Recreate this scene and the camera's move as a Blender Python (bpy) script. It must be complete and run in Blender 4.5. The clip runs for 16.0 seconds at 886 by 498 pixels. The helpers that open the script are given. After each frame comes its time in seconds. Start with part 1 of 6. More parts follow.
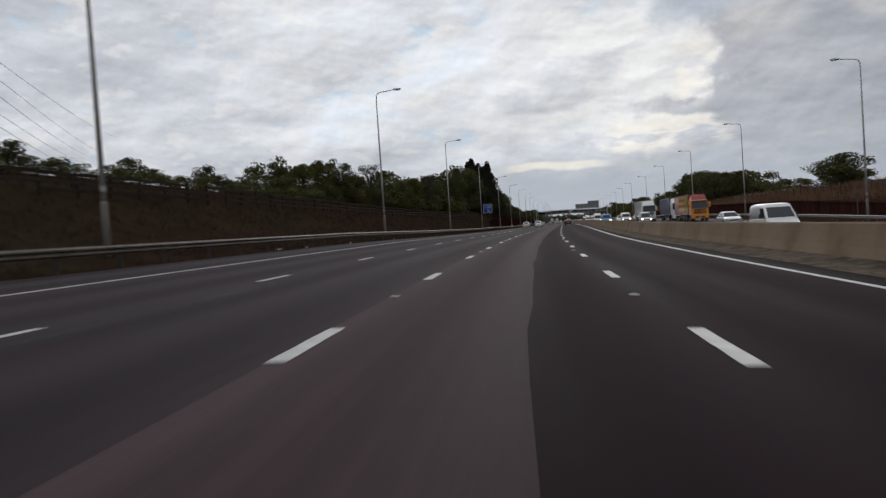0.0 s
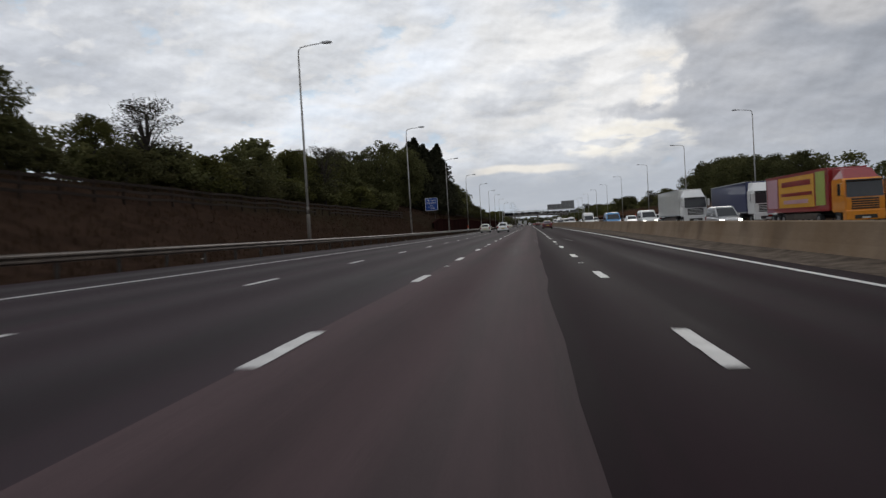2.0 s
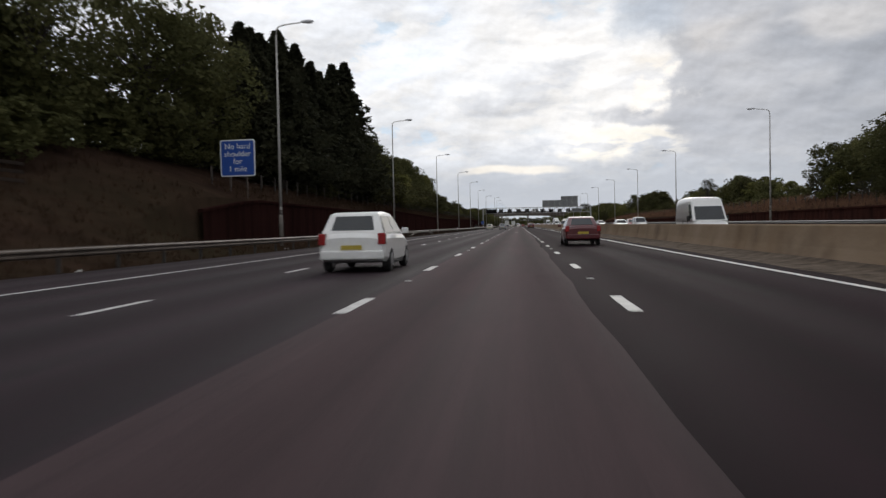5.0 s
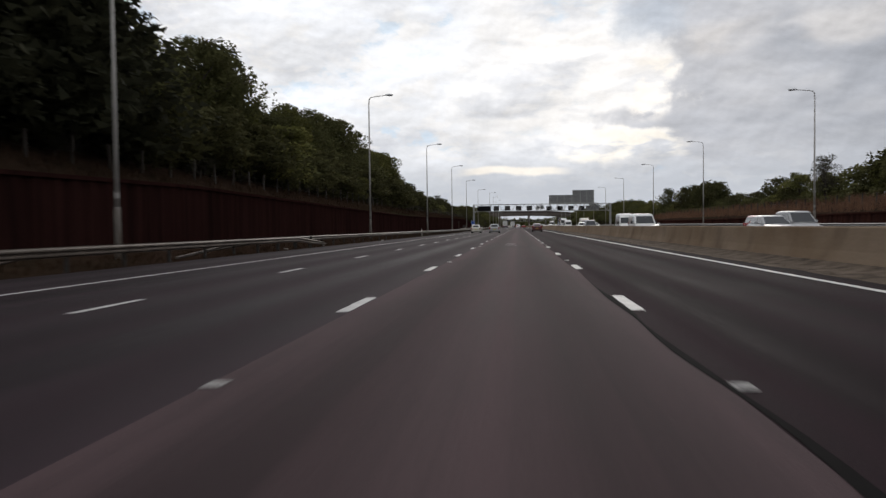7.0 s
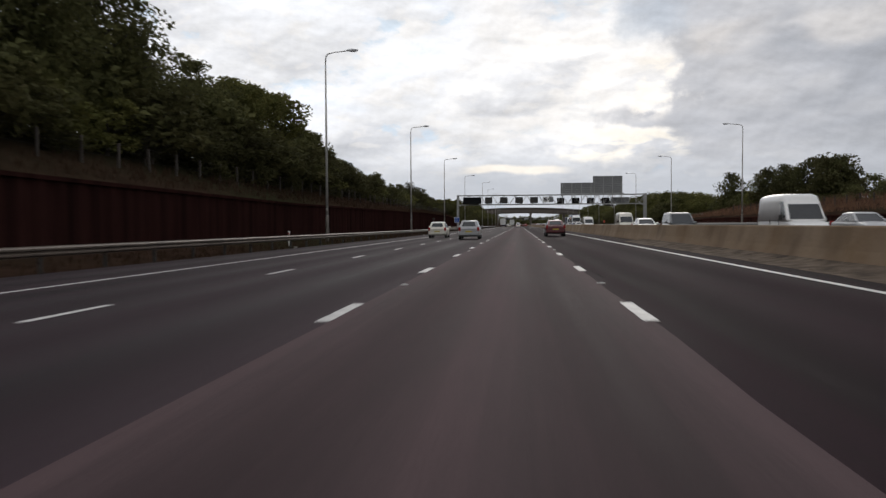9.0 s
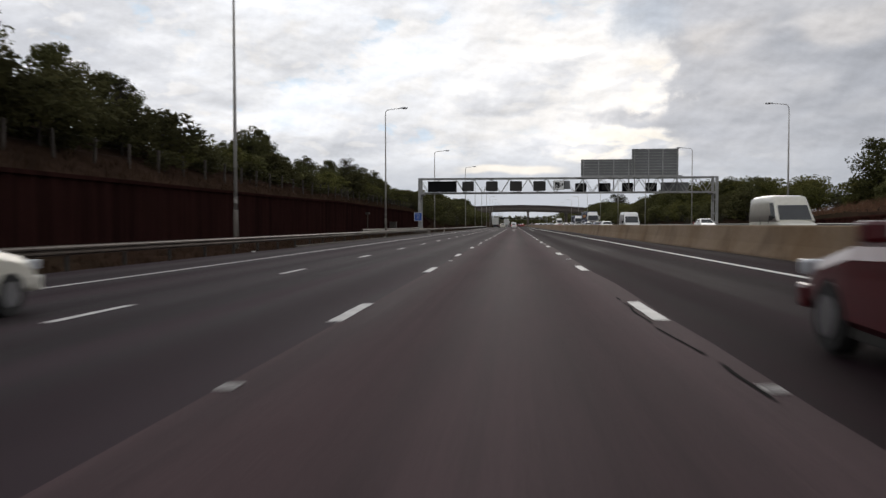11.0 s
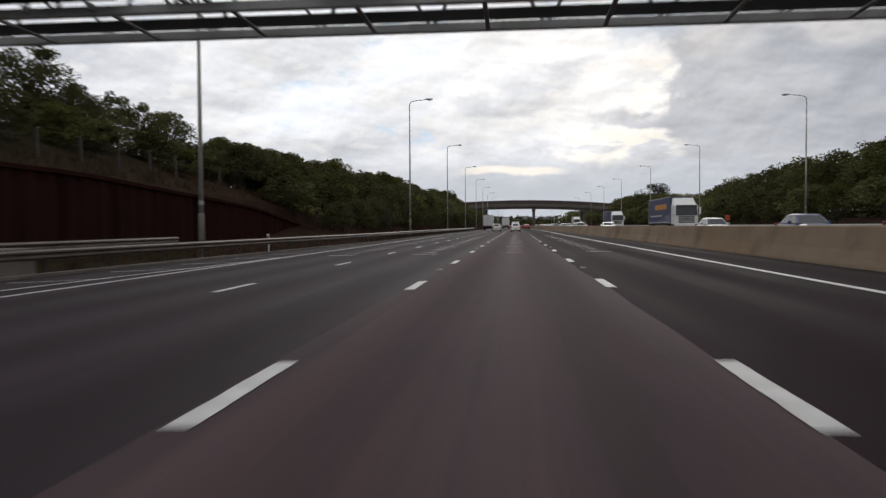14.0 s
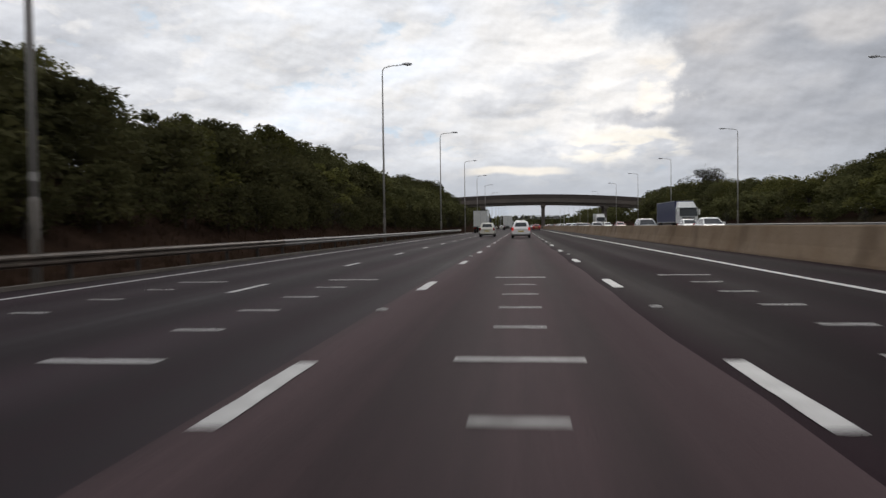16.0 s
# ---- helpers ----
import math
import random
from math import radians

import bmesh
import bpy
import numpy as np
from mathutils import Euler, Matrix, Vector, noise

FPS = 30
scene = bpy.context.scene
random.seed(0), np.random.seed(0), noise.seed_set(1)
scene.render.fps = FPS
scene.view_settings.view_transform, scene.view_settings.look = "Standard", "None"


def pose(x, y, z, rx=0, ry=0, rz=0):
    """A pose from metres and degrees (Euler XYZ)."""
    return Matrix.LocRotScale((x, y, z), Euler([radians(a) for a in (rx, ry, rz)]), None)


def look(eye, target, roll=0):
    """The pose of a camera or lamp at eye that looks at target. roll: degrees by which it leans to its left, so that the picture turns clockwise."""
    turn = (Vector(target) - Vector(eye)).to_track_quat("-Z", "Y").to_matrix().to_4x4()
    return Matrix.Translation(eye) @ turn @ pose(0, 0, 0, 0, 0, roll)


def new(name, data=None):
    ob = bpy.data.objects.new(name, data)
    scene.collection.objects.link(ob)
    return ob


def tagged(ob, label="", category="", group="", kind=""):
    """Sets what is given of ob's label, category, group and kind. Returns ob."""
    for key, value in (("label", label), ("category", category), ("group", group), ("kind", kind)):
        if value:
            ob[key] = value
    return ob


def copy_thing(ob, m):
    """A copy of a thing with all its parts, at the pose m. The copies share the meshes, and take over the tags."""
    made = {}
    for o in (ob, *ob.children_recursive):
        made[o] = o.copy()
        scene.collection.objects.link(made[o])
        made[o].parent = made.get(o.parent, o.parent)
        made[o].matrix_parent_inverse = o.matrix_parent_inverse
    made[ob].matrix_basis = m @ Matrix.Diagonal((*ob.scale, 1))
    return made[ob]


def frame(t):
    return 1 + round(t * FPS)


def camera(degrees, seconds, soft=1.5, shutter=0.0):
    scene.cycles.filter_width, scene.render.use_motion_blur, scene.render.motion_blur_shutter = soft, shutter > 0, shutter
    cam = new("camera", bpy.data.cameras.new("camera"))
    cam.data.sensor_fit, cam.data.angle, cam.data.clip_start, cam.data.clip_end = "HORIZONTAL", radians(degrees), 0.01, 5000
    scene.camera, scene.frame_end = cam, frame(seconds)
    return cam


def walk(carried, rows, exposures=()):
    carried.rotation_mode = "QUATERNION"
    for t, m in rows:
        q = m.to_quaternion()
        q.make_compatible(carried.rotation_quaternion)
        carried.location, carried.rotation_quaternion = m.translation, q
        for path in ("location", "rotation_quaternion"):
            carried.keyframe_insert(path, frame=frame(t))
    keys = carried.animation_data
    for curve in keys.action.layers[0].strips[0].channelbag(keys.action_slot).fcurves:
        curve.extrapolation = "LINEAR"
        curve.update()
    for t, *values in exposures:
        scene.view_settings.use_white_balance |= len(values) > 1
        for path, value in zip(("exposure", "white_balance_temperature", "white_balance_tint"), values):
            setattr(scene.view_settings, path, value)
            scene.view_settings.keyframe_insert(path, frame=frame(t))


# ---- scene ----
# ---------------------------------------------------------------- camera
# t, x, y, z, yaw, pitch, roll
PATH = [
    (0.0, 2.241, -0.16, 1.093, 9.30, -1.55, 3.84),
    (0.5, 1.544, 15.68, 1.091, 8.45, -1.52, 3.97),
    (1.0, 1.041, 31.45, 1.090, 7.77, -1.45, 3.81),
    (1.5, 0.716, 47.26, 1.089, 7.16, -1.55, 3.75),
    (2.0, 0.535, 62.95, 1.091, 6.76, -1.57, 3.28),
    (2.5, 0.422, 78.79, 1.095, 6.46, -1.56, 2.63),
    (3.0, 0.385, 94.62, 1.098, 6.22, -1.55, 2.25),
    (3.5, 0.400, 110.42, 1.101, 6.00, -1.79, 1.97),
    (4.0, 0.447, 126.38, 1.102, 5.87, -1.75, 1.66),
    (6.5, 0.368, 206.10, 1.108, 5.96, -1.77, 0.76),
    (7.0, 0.343, 222.04, 1.108, 5.86, -1.73, 0.64),
    (7.5, 0.325, 237.89, 1.108, 5.76, -1.66, 0.54),
    (8.0, 0.310, 253.67, 1.109, 5.76, -1.68, 0.47),
    (8.5, 0.313, 269.90, 1.109, 5.77, -1.71, 0.32),
    (9.0, 0.326, 285.38, 1.109, 5.88, -1.86, 0.34),
    (11.5, 0.131, 364.08, 1.108, 5.45, -1.90, 0.02),
    (12.0, 0.143, 380.02, 1.108, 5.43, -2.02, 0.02),
    (12.5, 0.163, 395.88, 1.109, 5.58, -1.89, 0.20),
    (13.0, 0.182, 411.10, 1.109, 5.68, -2.01, 0.43),
    (13.5, 0.153, 426.71, 1.109, 5.61, -2.07, 0.00),
    (14.0, 0.138, 442.20, 1.108, 5.66, -1.79, 0.31),
    (14.5, 0.130, 457.95, 1.108, 5.61, -1.92, 0.30),
    (15.0, 0.115, 473.68, 1.108, 5.66, -1.85, 0.61),
    (15.5, 0.099, 489.46, 1.107, 5.84, -1.82, 0.64),
    (16.0, 0.072, 505.22, 1.107, 6.05, -1.72, 0.70),
]

cam = camera(62.06, 16.0, soft=1.4, shutter=0.22)
walk(cam, [(t, pose(x, y, z, 90 + pitch, roll, yaw)) for t, x, y, z, yaw, pitch, roll in PATH],
     exposures=((0.0, -0.27, 6420, 10.0), (1.5, -0.25, 6440, 10.2), (2.5, -0.20, 6470, 10.3), (4.0, -0.02, 6530, 10.6), (9.0, 0.04, 6650, 11.2), (12.5, 0.03, 6650, 11.2), (15.0, 0.02, 6620, 11.0), (16.0, -0.06, 6610, 11.0)))

# ---------------------------------------------------------------- sky and light
SUN_EL, SUN_AZ = radians(24), radians(8)


def build_sky():
    w = bpy.data.worlds.new("cloudy_sky")
    scene.world = w
    w.use_nodes = True
    nt = w.node_tree
    nt.nodes.clear()
    N, L = nt.nodes.new, nt.links.new

    def math_node(op, a, b=None, clamp=False):
        n = N("ShaderNodeMath")
        n.operation, n.use_clamp = op, clamp
        for i, s in enumerate((a, b)):
            if s is None:
                continue
            if isinstance(s, (int, float)):
                n.inputs[i].default_value = s
            else:
                L(s, n.inputs[i])
        return n.outputs[0]

    def mix(fac, a, b):
        n = N("ShaderNodeMix")
        n.data_type = "RGBA"
        L(fac, n.inputs[0])
        for s, i in ((a, 6), (b, 7)):
            if isinstance(s, tuple):
                n.inputs[i].default_value = (*s, 1)
            else:
                L(s, n.inputs[i])
        return n.outputs[2]

    def ramp(fac, stops):
        n = N("ShaderNodeValToRGB")
        L(fac, n.inputs[0])
        e = n.color_ramp.elements
        while len(e) < len(stops):
            e.new(0.5)
        for el, (p, c) in zip(e, stops):
            el.position, el.color = p, (*c, 1)
        return n.outputs[0]

    co = N("ShaderNodeTexCoord")
    sep = N("ShaderNodeSeparateXYZ")
    L(co.outputs["Generated"], sep.inputs[0])
    x, y, z = sep.outputs
    up = math_node("ADD", math_node("MAXIMUM", z, 0.0), 0.25)
    plane = N("ShaderNodeCombineXYZ")
    L(math_node("DIVIDE", x, up), plane.inputs[0])
    L(math_node("DIVIDE", y, up), plane.inputs[1])

    def cloud_noise(scale, detail, rough, offset, distortion=0.0):
        mp = N("ShaderNodeMapping")
        mp.inputs["Location"].default_value = offset
        L(plane.outputs[0], mp.inputs[0])
        n = N("ShaderNodeTexNoise")
        n.inputs["Scale"].default_value = scale
        n.inputs["Detail"].default_value = detail
        n.inputs["Roughness"].default_value = rough
        n.inputs["Distortion"].default_value = distortion
        L(mp.outputs[0], n.inputs["Vector"])
        return n.outputs[0]

    def span(value, a, b):
        n = N("ShaderNodeMapRange")
        n.interpolation_type = "SMOOTHSTEP"
        L(value, n.inputs[0])
        n.inputs[1].default_value, n.inputs[2].default_value = a, b
        return n.outputs[0]

    def both(*fs):
        r = fs[0]
        for f in fs[1:]:
            r = math_node("MULTIPLY", r, f)
        return r

    big = cloud_noise(0.9, 3, 0.42, (3.1, 1.7, 0.0), 0.3)
    mid = cloud_noise(2.6, 4, 0.46, (7.3, 2.2, 4.0), 0.35)
    fine = cloud_noise(7.5, 4, 0.50, (1.3, 9.1, 8.0), 0.3)
    az = math_node("ARCTAN2", x, y)
    puff = N("ShaderNodeTexNoise")
    puff.inputs["Scale"].default_value, puff.inputs["Detail"].default_value, puff.inputs["Roughness"].default_value = 16.0, 5, 0.58
    L(co.outputs["Generated"], puff.inputs["Vector"])
    puff = puff.outputs[0]

    # heaped cloud: a field of lumps, and how it rises towards the light
    heap = N("ShaderNodeCombineXYZ")
    L(az, heap.inputs[0])
    L(math_node("MULTIPLY", z, 1.9), heap.inputs[1])

    def lumps_at(scale, detail, rough, offset):
        mp = N("ShaderNodeMapping")
        mp.inputs["Location"].default_value = offset
        L(heap.outputs[0], mp.inputs[0])
        n = N("ShaderNodeTexNoise")
        n.inputs["Scale"].default_value, n.inputs["Detail"].default_value = scale, detail
        n.inputs["Roughness"].default_value, n.inputs["Distortion"].default_value = rough, 0.0
        L(mp.outputs[0], n.inputs["Vector"])
        return n.outputs[0]

    heap_big = lumps_at(7.0, 3, 0.45, (0.0, 0.0, 1.7))
    heap_lit = lumps_at(7.0, 3, 0.45, (-0.010, 0.034, 1.7))
    heap_small = lumps_at(19.0, 5, 0.58, (0.4, 0.2, 5.1))
    heap_small_lit = lumps_at(19.0, 5, 0.58, (0.397, 0.210, 5.1))
    relief = math_node("ADD", math_node("MULTIPLY", math_node("SUBTRACT", heap_big, heap_lit), RELIEF[0]),
                       math_node("MULTIPLY", math_node("SUBTRACT", heap_small, heap_small_lit), RELIEF[1]))
    wob = math_node("ADD", math_node("MULTIPLY", math_node("SUBTRACT", puff, 0.5), 0.13), math_node("MULTIPLY", math_node("SUBTRACT", mid, 0.5), 0.05))
    wob = math_node("ADD", wob, math_node("MULTIPLY", math_node("SUBTRACT", heap_big, 0.5), 0.11))
    waz = math_node("ADD", az, wob)
    wz = math_node("ADD", z, math_node("MULTIPLY", wob, 0.28))

    nish = N("ShaderNodeTexSky")
    nish.sky_type, nish.sun_disc = "NISHITA", False
    nish.sun_elevation, nish.sun_rotation = SUN_EL, SUN_AZ
    gain = N("ShaderNodeMix")
    gain.data_type, gain.blend_type = "RGBA", "MULTIPLY"
    gain.inputs[0].default_value = 1.0
    L(nish.outputs[0], gain.inputs[6])
    gain.inputs[7].default_value = (0.10, 0.10, 0.10, 1)
    veil = N("ShaderNodeMix")
    veil.data_type = "RGBA"
    veil.inputs[0].default_value = 0.75
    L(gain.outputs[2], veil.inputs[6])
    veil.inputs[7].default_value = (0.66, 0.76, 0.90, 1)

    # a broken layer of pale cloud over the whole sky
    d = math_node("ADD", math_node("MULTIPLY", big, 0.34), math_node("ADD", math_node("MULTIPLY", mid, 0.40), math_node("MULTIPLY", fine, 0.26)))
    cloud = ramp(d, [(0.38, (0.92, 0.96, 1.02)), (0.45, (0.85, 0.875, 0.91)), (0.51, (0.73, 0.758, 0.805)), (0.60, (0.63, 0.660, 0.715))])
    cover = ramp(d, [(0.33, (0.25, 0.25, 0.25)), (0.40, (1, 1, 1))])
    col = mix(cover, veil.outputs[2], cloud)
    # small sunlit cloudlets and paler blue gaps between them
    flakes = span(math_node("ADD", math_node("MULTIPLY", fine, 0.6), math_node("MULTIPLY", puff, 0.4)), 0.515, 0.60)
    col = mix(math_node("MULTIPLY", flakes, 0.42), col, (1.00, 0.985, 0.955))
    gaps = span(math_node("ADD", math_node("MULTIPLY", heap_big, 0.55), math_node("MULTIPLY", heap_small, 0.45)), 0.415, 0.355)
    col = mix(math_node("MULTIPLY", gaps, 0.62), col, (0.66, 0.83, 1.00))
    # brightest over the road, where the low sun stands behind thin cloud
    white = both(span(math_node("ABSOLUTE", math_node("SUBTRACT", waz, 0.095)), 0.23, 0.07), span(wz, 0.085, 0.135), span(z, 0.40, 0.22))
    thin = span(math_node("ADD", math_node("MULTIPLY", mid, 0.62), math_node("MULTIPLY", fine, 0.38)), 0.57, 0.47)
    col = mix(both(white, math_node("ADD", math_node("MULTIPLY", thin, 0.78), 0.20)), col, (0.99, 0.985, 0.975))
    # blue-grey distance
    low = span(wz, 0.125, 0.045)
    col = mix(math_node("MULTIPLY", low, 0.80), col, (0.505, 0.545, 0.605))
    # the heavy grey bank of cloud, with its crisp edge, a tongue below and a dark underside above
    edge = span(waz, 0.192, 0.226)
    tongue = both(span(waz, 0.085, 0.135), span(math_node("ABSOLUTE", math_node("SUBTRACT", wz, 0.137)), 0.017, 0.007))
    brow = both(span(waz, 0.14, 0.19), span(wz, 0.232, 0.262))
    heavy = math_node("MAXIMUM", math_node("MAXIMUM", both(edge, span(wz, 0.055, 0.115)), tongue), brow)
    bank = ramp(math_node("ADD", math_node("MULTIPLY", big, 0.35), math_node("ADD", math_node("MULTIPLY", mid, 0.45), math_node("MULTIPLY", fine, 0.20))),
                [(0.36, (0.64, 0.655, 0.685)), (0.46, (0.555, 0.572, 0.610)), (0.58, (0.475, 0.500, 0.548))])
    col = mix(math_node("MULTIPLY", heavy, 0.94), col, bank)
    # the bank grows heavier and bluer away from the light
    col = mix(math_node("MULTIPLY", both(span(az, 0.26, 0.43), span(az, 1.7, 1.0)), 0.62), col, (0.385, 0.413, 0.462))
    # paler lumps along the top of the bank and a dark hollow at its inner corner
    pale = both(span(waz, 0.215, 0.25), span(math_node("ABSOLUTE", math_node("SUBTRACT", wz, 0.228)), 0.030, 0.008), span(heap_big, 0.40, 0.56))
    col = mix(math_node("MULTIPLY", pale, 0.55), col, (0.80, 0.775, 0.755))
    swell = both(span(waz, 0.27, 0.36), span(wz, 0.10, 0.15), span(heap_big, 0.44, 0.58))
    col = mix(math_node("MULTIPLY", swell, 0.40), col, (0.68, 0.685, 0.70))
    hollow = both(span(math_node("ABSOLUTE", math_node("SUBTRACT", waz, 0.175)), 0.075, 0.03), span(math_node("ABSOLUTE", math_node("SUBTRACT", wz, 0.262)), 0.032, 0.010))
    col = mix(math_node("MULTIPLY", hollow, 0.60), col, (0.46, 0.53, 0.62))
    # sunlit cumulus heads under the tongue and a long bright streak low down
    lumps = span(math_node("ADD", math_node("MULTIPLY", mid, 0.5), math_node("MULTIPLY", fine, 0.5)), 0.545, 0.455)
    heads = both(span(math_node("ABSOLUTE", math_node("SUBTRACT", waz, 0.150)), 0.10, 0.045), span(math_node("ABSOLUTE", math_node("SUBTRACT", wz, 0.108)), 0.024, 0.010), lumps)
    col = mix(math_node("MULTIPLY", heads, 0.9), col, (1.03, 0.99, 0.90))
    rim = both(span(math_node("ABSOLUTE", math_node("SUBTRACT", waz, 0.178)), 0.045, 0.015), span(math_node("ABSOLUTE", math_node("SUBTRACT", wz, 0.178)), 0.045, 0.022))
    rim = both(rim, span(heap_small, 0.40, 0.55))
    col = mix(math_node("MULTIPLY", rim, 0.85), col, (1.06, 1.01, 0.93))
    streak = both(span(math_node("ABSOLUTE", math_node("ADD", az, 0.005)), 0.085, 0.045), span(math_node("ABSOLUTE", math_node("SUBTRACT", math_node("ADD", z, math_node("MULTIPLY", wob, 0.10)), 0.0735)), 0.0075, 0.0025))
    col = mix(math_node("MULTIPLY", streak, 0.85), col, (1.00, 0.95, 0.86))
    shade = math_node("ADD", 1.0, math_node("MULTIPLY", math_node("MINIMUM", math_node("MAXIMUM", relief, -0.22), 0.20), span(z, 0.02, 0.10)))
    grey = N("ShaderNodeCombineXYZ")
    for i in range(3):
        L(shade, grey.inputs[i])
    lit = N("ShaderNodeMix")
    lit.data_type, lit.blend_type = "RGBA", "MULTIPLY"
    lit.inputs[0].default_value = 1.0
    L(col, lit.inputs[6])
    L(grey.outputs[0], lit.inputs[7])
    col = lit.outputs[2]
    bg = N("ShaderNodeBackground")
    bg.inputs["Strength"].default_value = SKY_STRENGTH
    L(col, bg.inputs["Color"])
    out = N("ShaderNodeOutputWorld")
    L(bg.outputs[0], out.inputs[0])


SKY_STRENGTH = 1.0
RELIEF = (0.66, 0.58)
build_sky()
sun_data = bpy.data.lights.new("veiled_sun", "SUN")
sun_data.energy, sun_data.angle, sun_data.color = 0.5, radians(25), (1.0, 0.94, 0.86)
sun = new("veiled_sun", sun_data)
sun.matrix_world = look((0, 0, 60), Vector((0, 0, 60)) - Vector((math.sin(SUN_AZ) * math.cos(SUN_EL), math.cos(SUN_AZ) * math.cos(SUN_EL), math.sin(SUN_EL))))


# ---------------------------------------------------------------- materials
def material(name, colour, rough=0.7, metal=0.0, second=None, scale=2.0, fine=30.0, amount=0.6, bump=0.0, bump_scale=40.0,
             stretch=(1, 1, 1), coords="Object", spread=0.0, spec=0.5, streak=None, emit=None):
    """A procedural surface: a base colour, a second one in patches, grain, optional streaks, relief and spread from object to object."""
    m = bpy.data.materials.new(name)
    m.use_nodes = True
    nt = m.node_tree
    b = nt.nodes["Principled BSDF"]
    N, L = nt.nodes.new, nt.links.new
    b.inputs["Roughness"].default_value, b.inputs["Metallic"].default_value = rough, metal
    b.inputs["Specular IOR Level"].default_value = spec
    co = N("ShaderNodeTexCoord")
    mp = N("ShaderNodeMapping")
    mp.inputs["Scale"].default_value = stretch
    L(co.outputs[coords], mp.inputs[0])

    def noise_node(sc, detail=6, rough_=0.6):
        n = N("ShaderNodeTexNoise")
        n.inputs["Scale"].default_value, n.inputs["Detail"].default_value, n.inputs["Roughness"].default_value = sc, detail, rough_
        L(mp.outputs[0], n.inputs["Vector"])
        return n.outputs[0]

    second = second or tuple(c * 0.6 for c in colour)
    r = N("ShaderNodeValToRGB")
    r.color_ramp.elements[0].position, r.color_ramp.elements[0].color = 0.5 - 0.25 / max(amount, 0.1), (*second, 1)
    r.color_ramp.elements[1].position, r.color_ramp.elements[1].color = 0.5 + 0.25 / max(amount, 0.1), (*colour, 1)
    r.color_ramp.elements[0].position = max(0.0, r.color_ramp.elements[0].position)
    r.color_ramp.elements[1].position = min(1.0, r.color_ramp.elements[1].position)
    L(noise_node(scale), r.inputs[0])
    col = r.outputs[0]
    g = N("ShaderNodeMix")
    g.data_type, g.blend_type = "RGBA", "OVERLAY"
    g.inputs[0].default_value = 0.35
    gn = noise_node(fine, 4, 0.7)
    L(col, g.inputs[6])
    L(gn, g.inputs[7])
    col = g.outputs[2]
    if streak:
        sm = N("ShaderNodeMapping")
        sm.inputs["Scale"].default_value = streak[0]
        L(co.outputs[coords], sm.inputs[0])
        sn = N("ShaderNodeTexNoise")
        sn.inputs["Scale"].default_value, sn.inputs["Detail"].default_value = 1.0, 5
        L(sm.outputs[0], sn.inputs["Vector"])
        sr = N("ShaderNodeMapRange")
        sr.inputs[1].default_value, sr.inputs[2].default_value = streak[2], streak[3]
        L(sn.outputs[0], sr.inputs[0])
        mx = N("ShaderNodeMix")
        mx.data_type = "RGBA"
        L(sr.outputs[0], mx.inputs[0])
        L(col, mx.inputs[6])
        mx.inputs[7].default_value = (*streak[1], 1)
        col = mx.outputs[2]
    if spread:
        oi = N("ShaderNodeObjectInfo")
        mr = N("ShaderNodeMapRange")
        mr.inputs[3].default_value, mr.inputs[4].default_value = 1 - spread, 1 + spread
        L(oi.outputs["Random"], mr.inputs[0])
        hs = N("ShaderNodeHueSaturation")
        L(mr.outputs[0], hs.inputs["Value"])
        L(col, hs.inputs["Color"])
        col = hs.outputs[0]
    L(col, b.inputs["Base Color"])
    if bump:
        bp = N("ShaderNodeBump")
        bp.inputs["Strength"].default_value, bp.inputs["Distance"].default_value = bump, 0.02
        L(noise_node(bump_scale, 5, 0.65), bp.inputs["Height"])
        L(bp.outputs[0], b.inputs["Normal"])
    if emit:
        b.inputs["Emission Color"].default_value = (*emit[0], 1)
        b.inputs["Emission Strength"].default_value = emit[1]
    return m


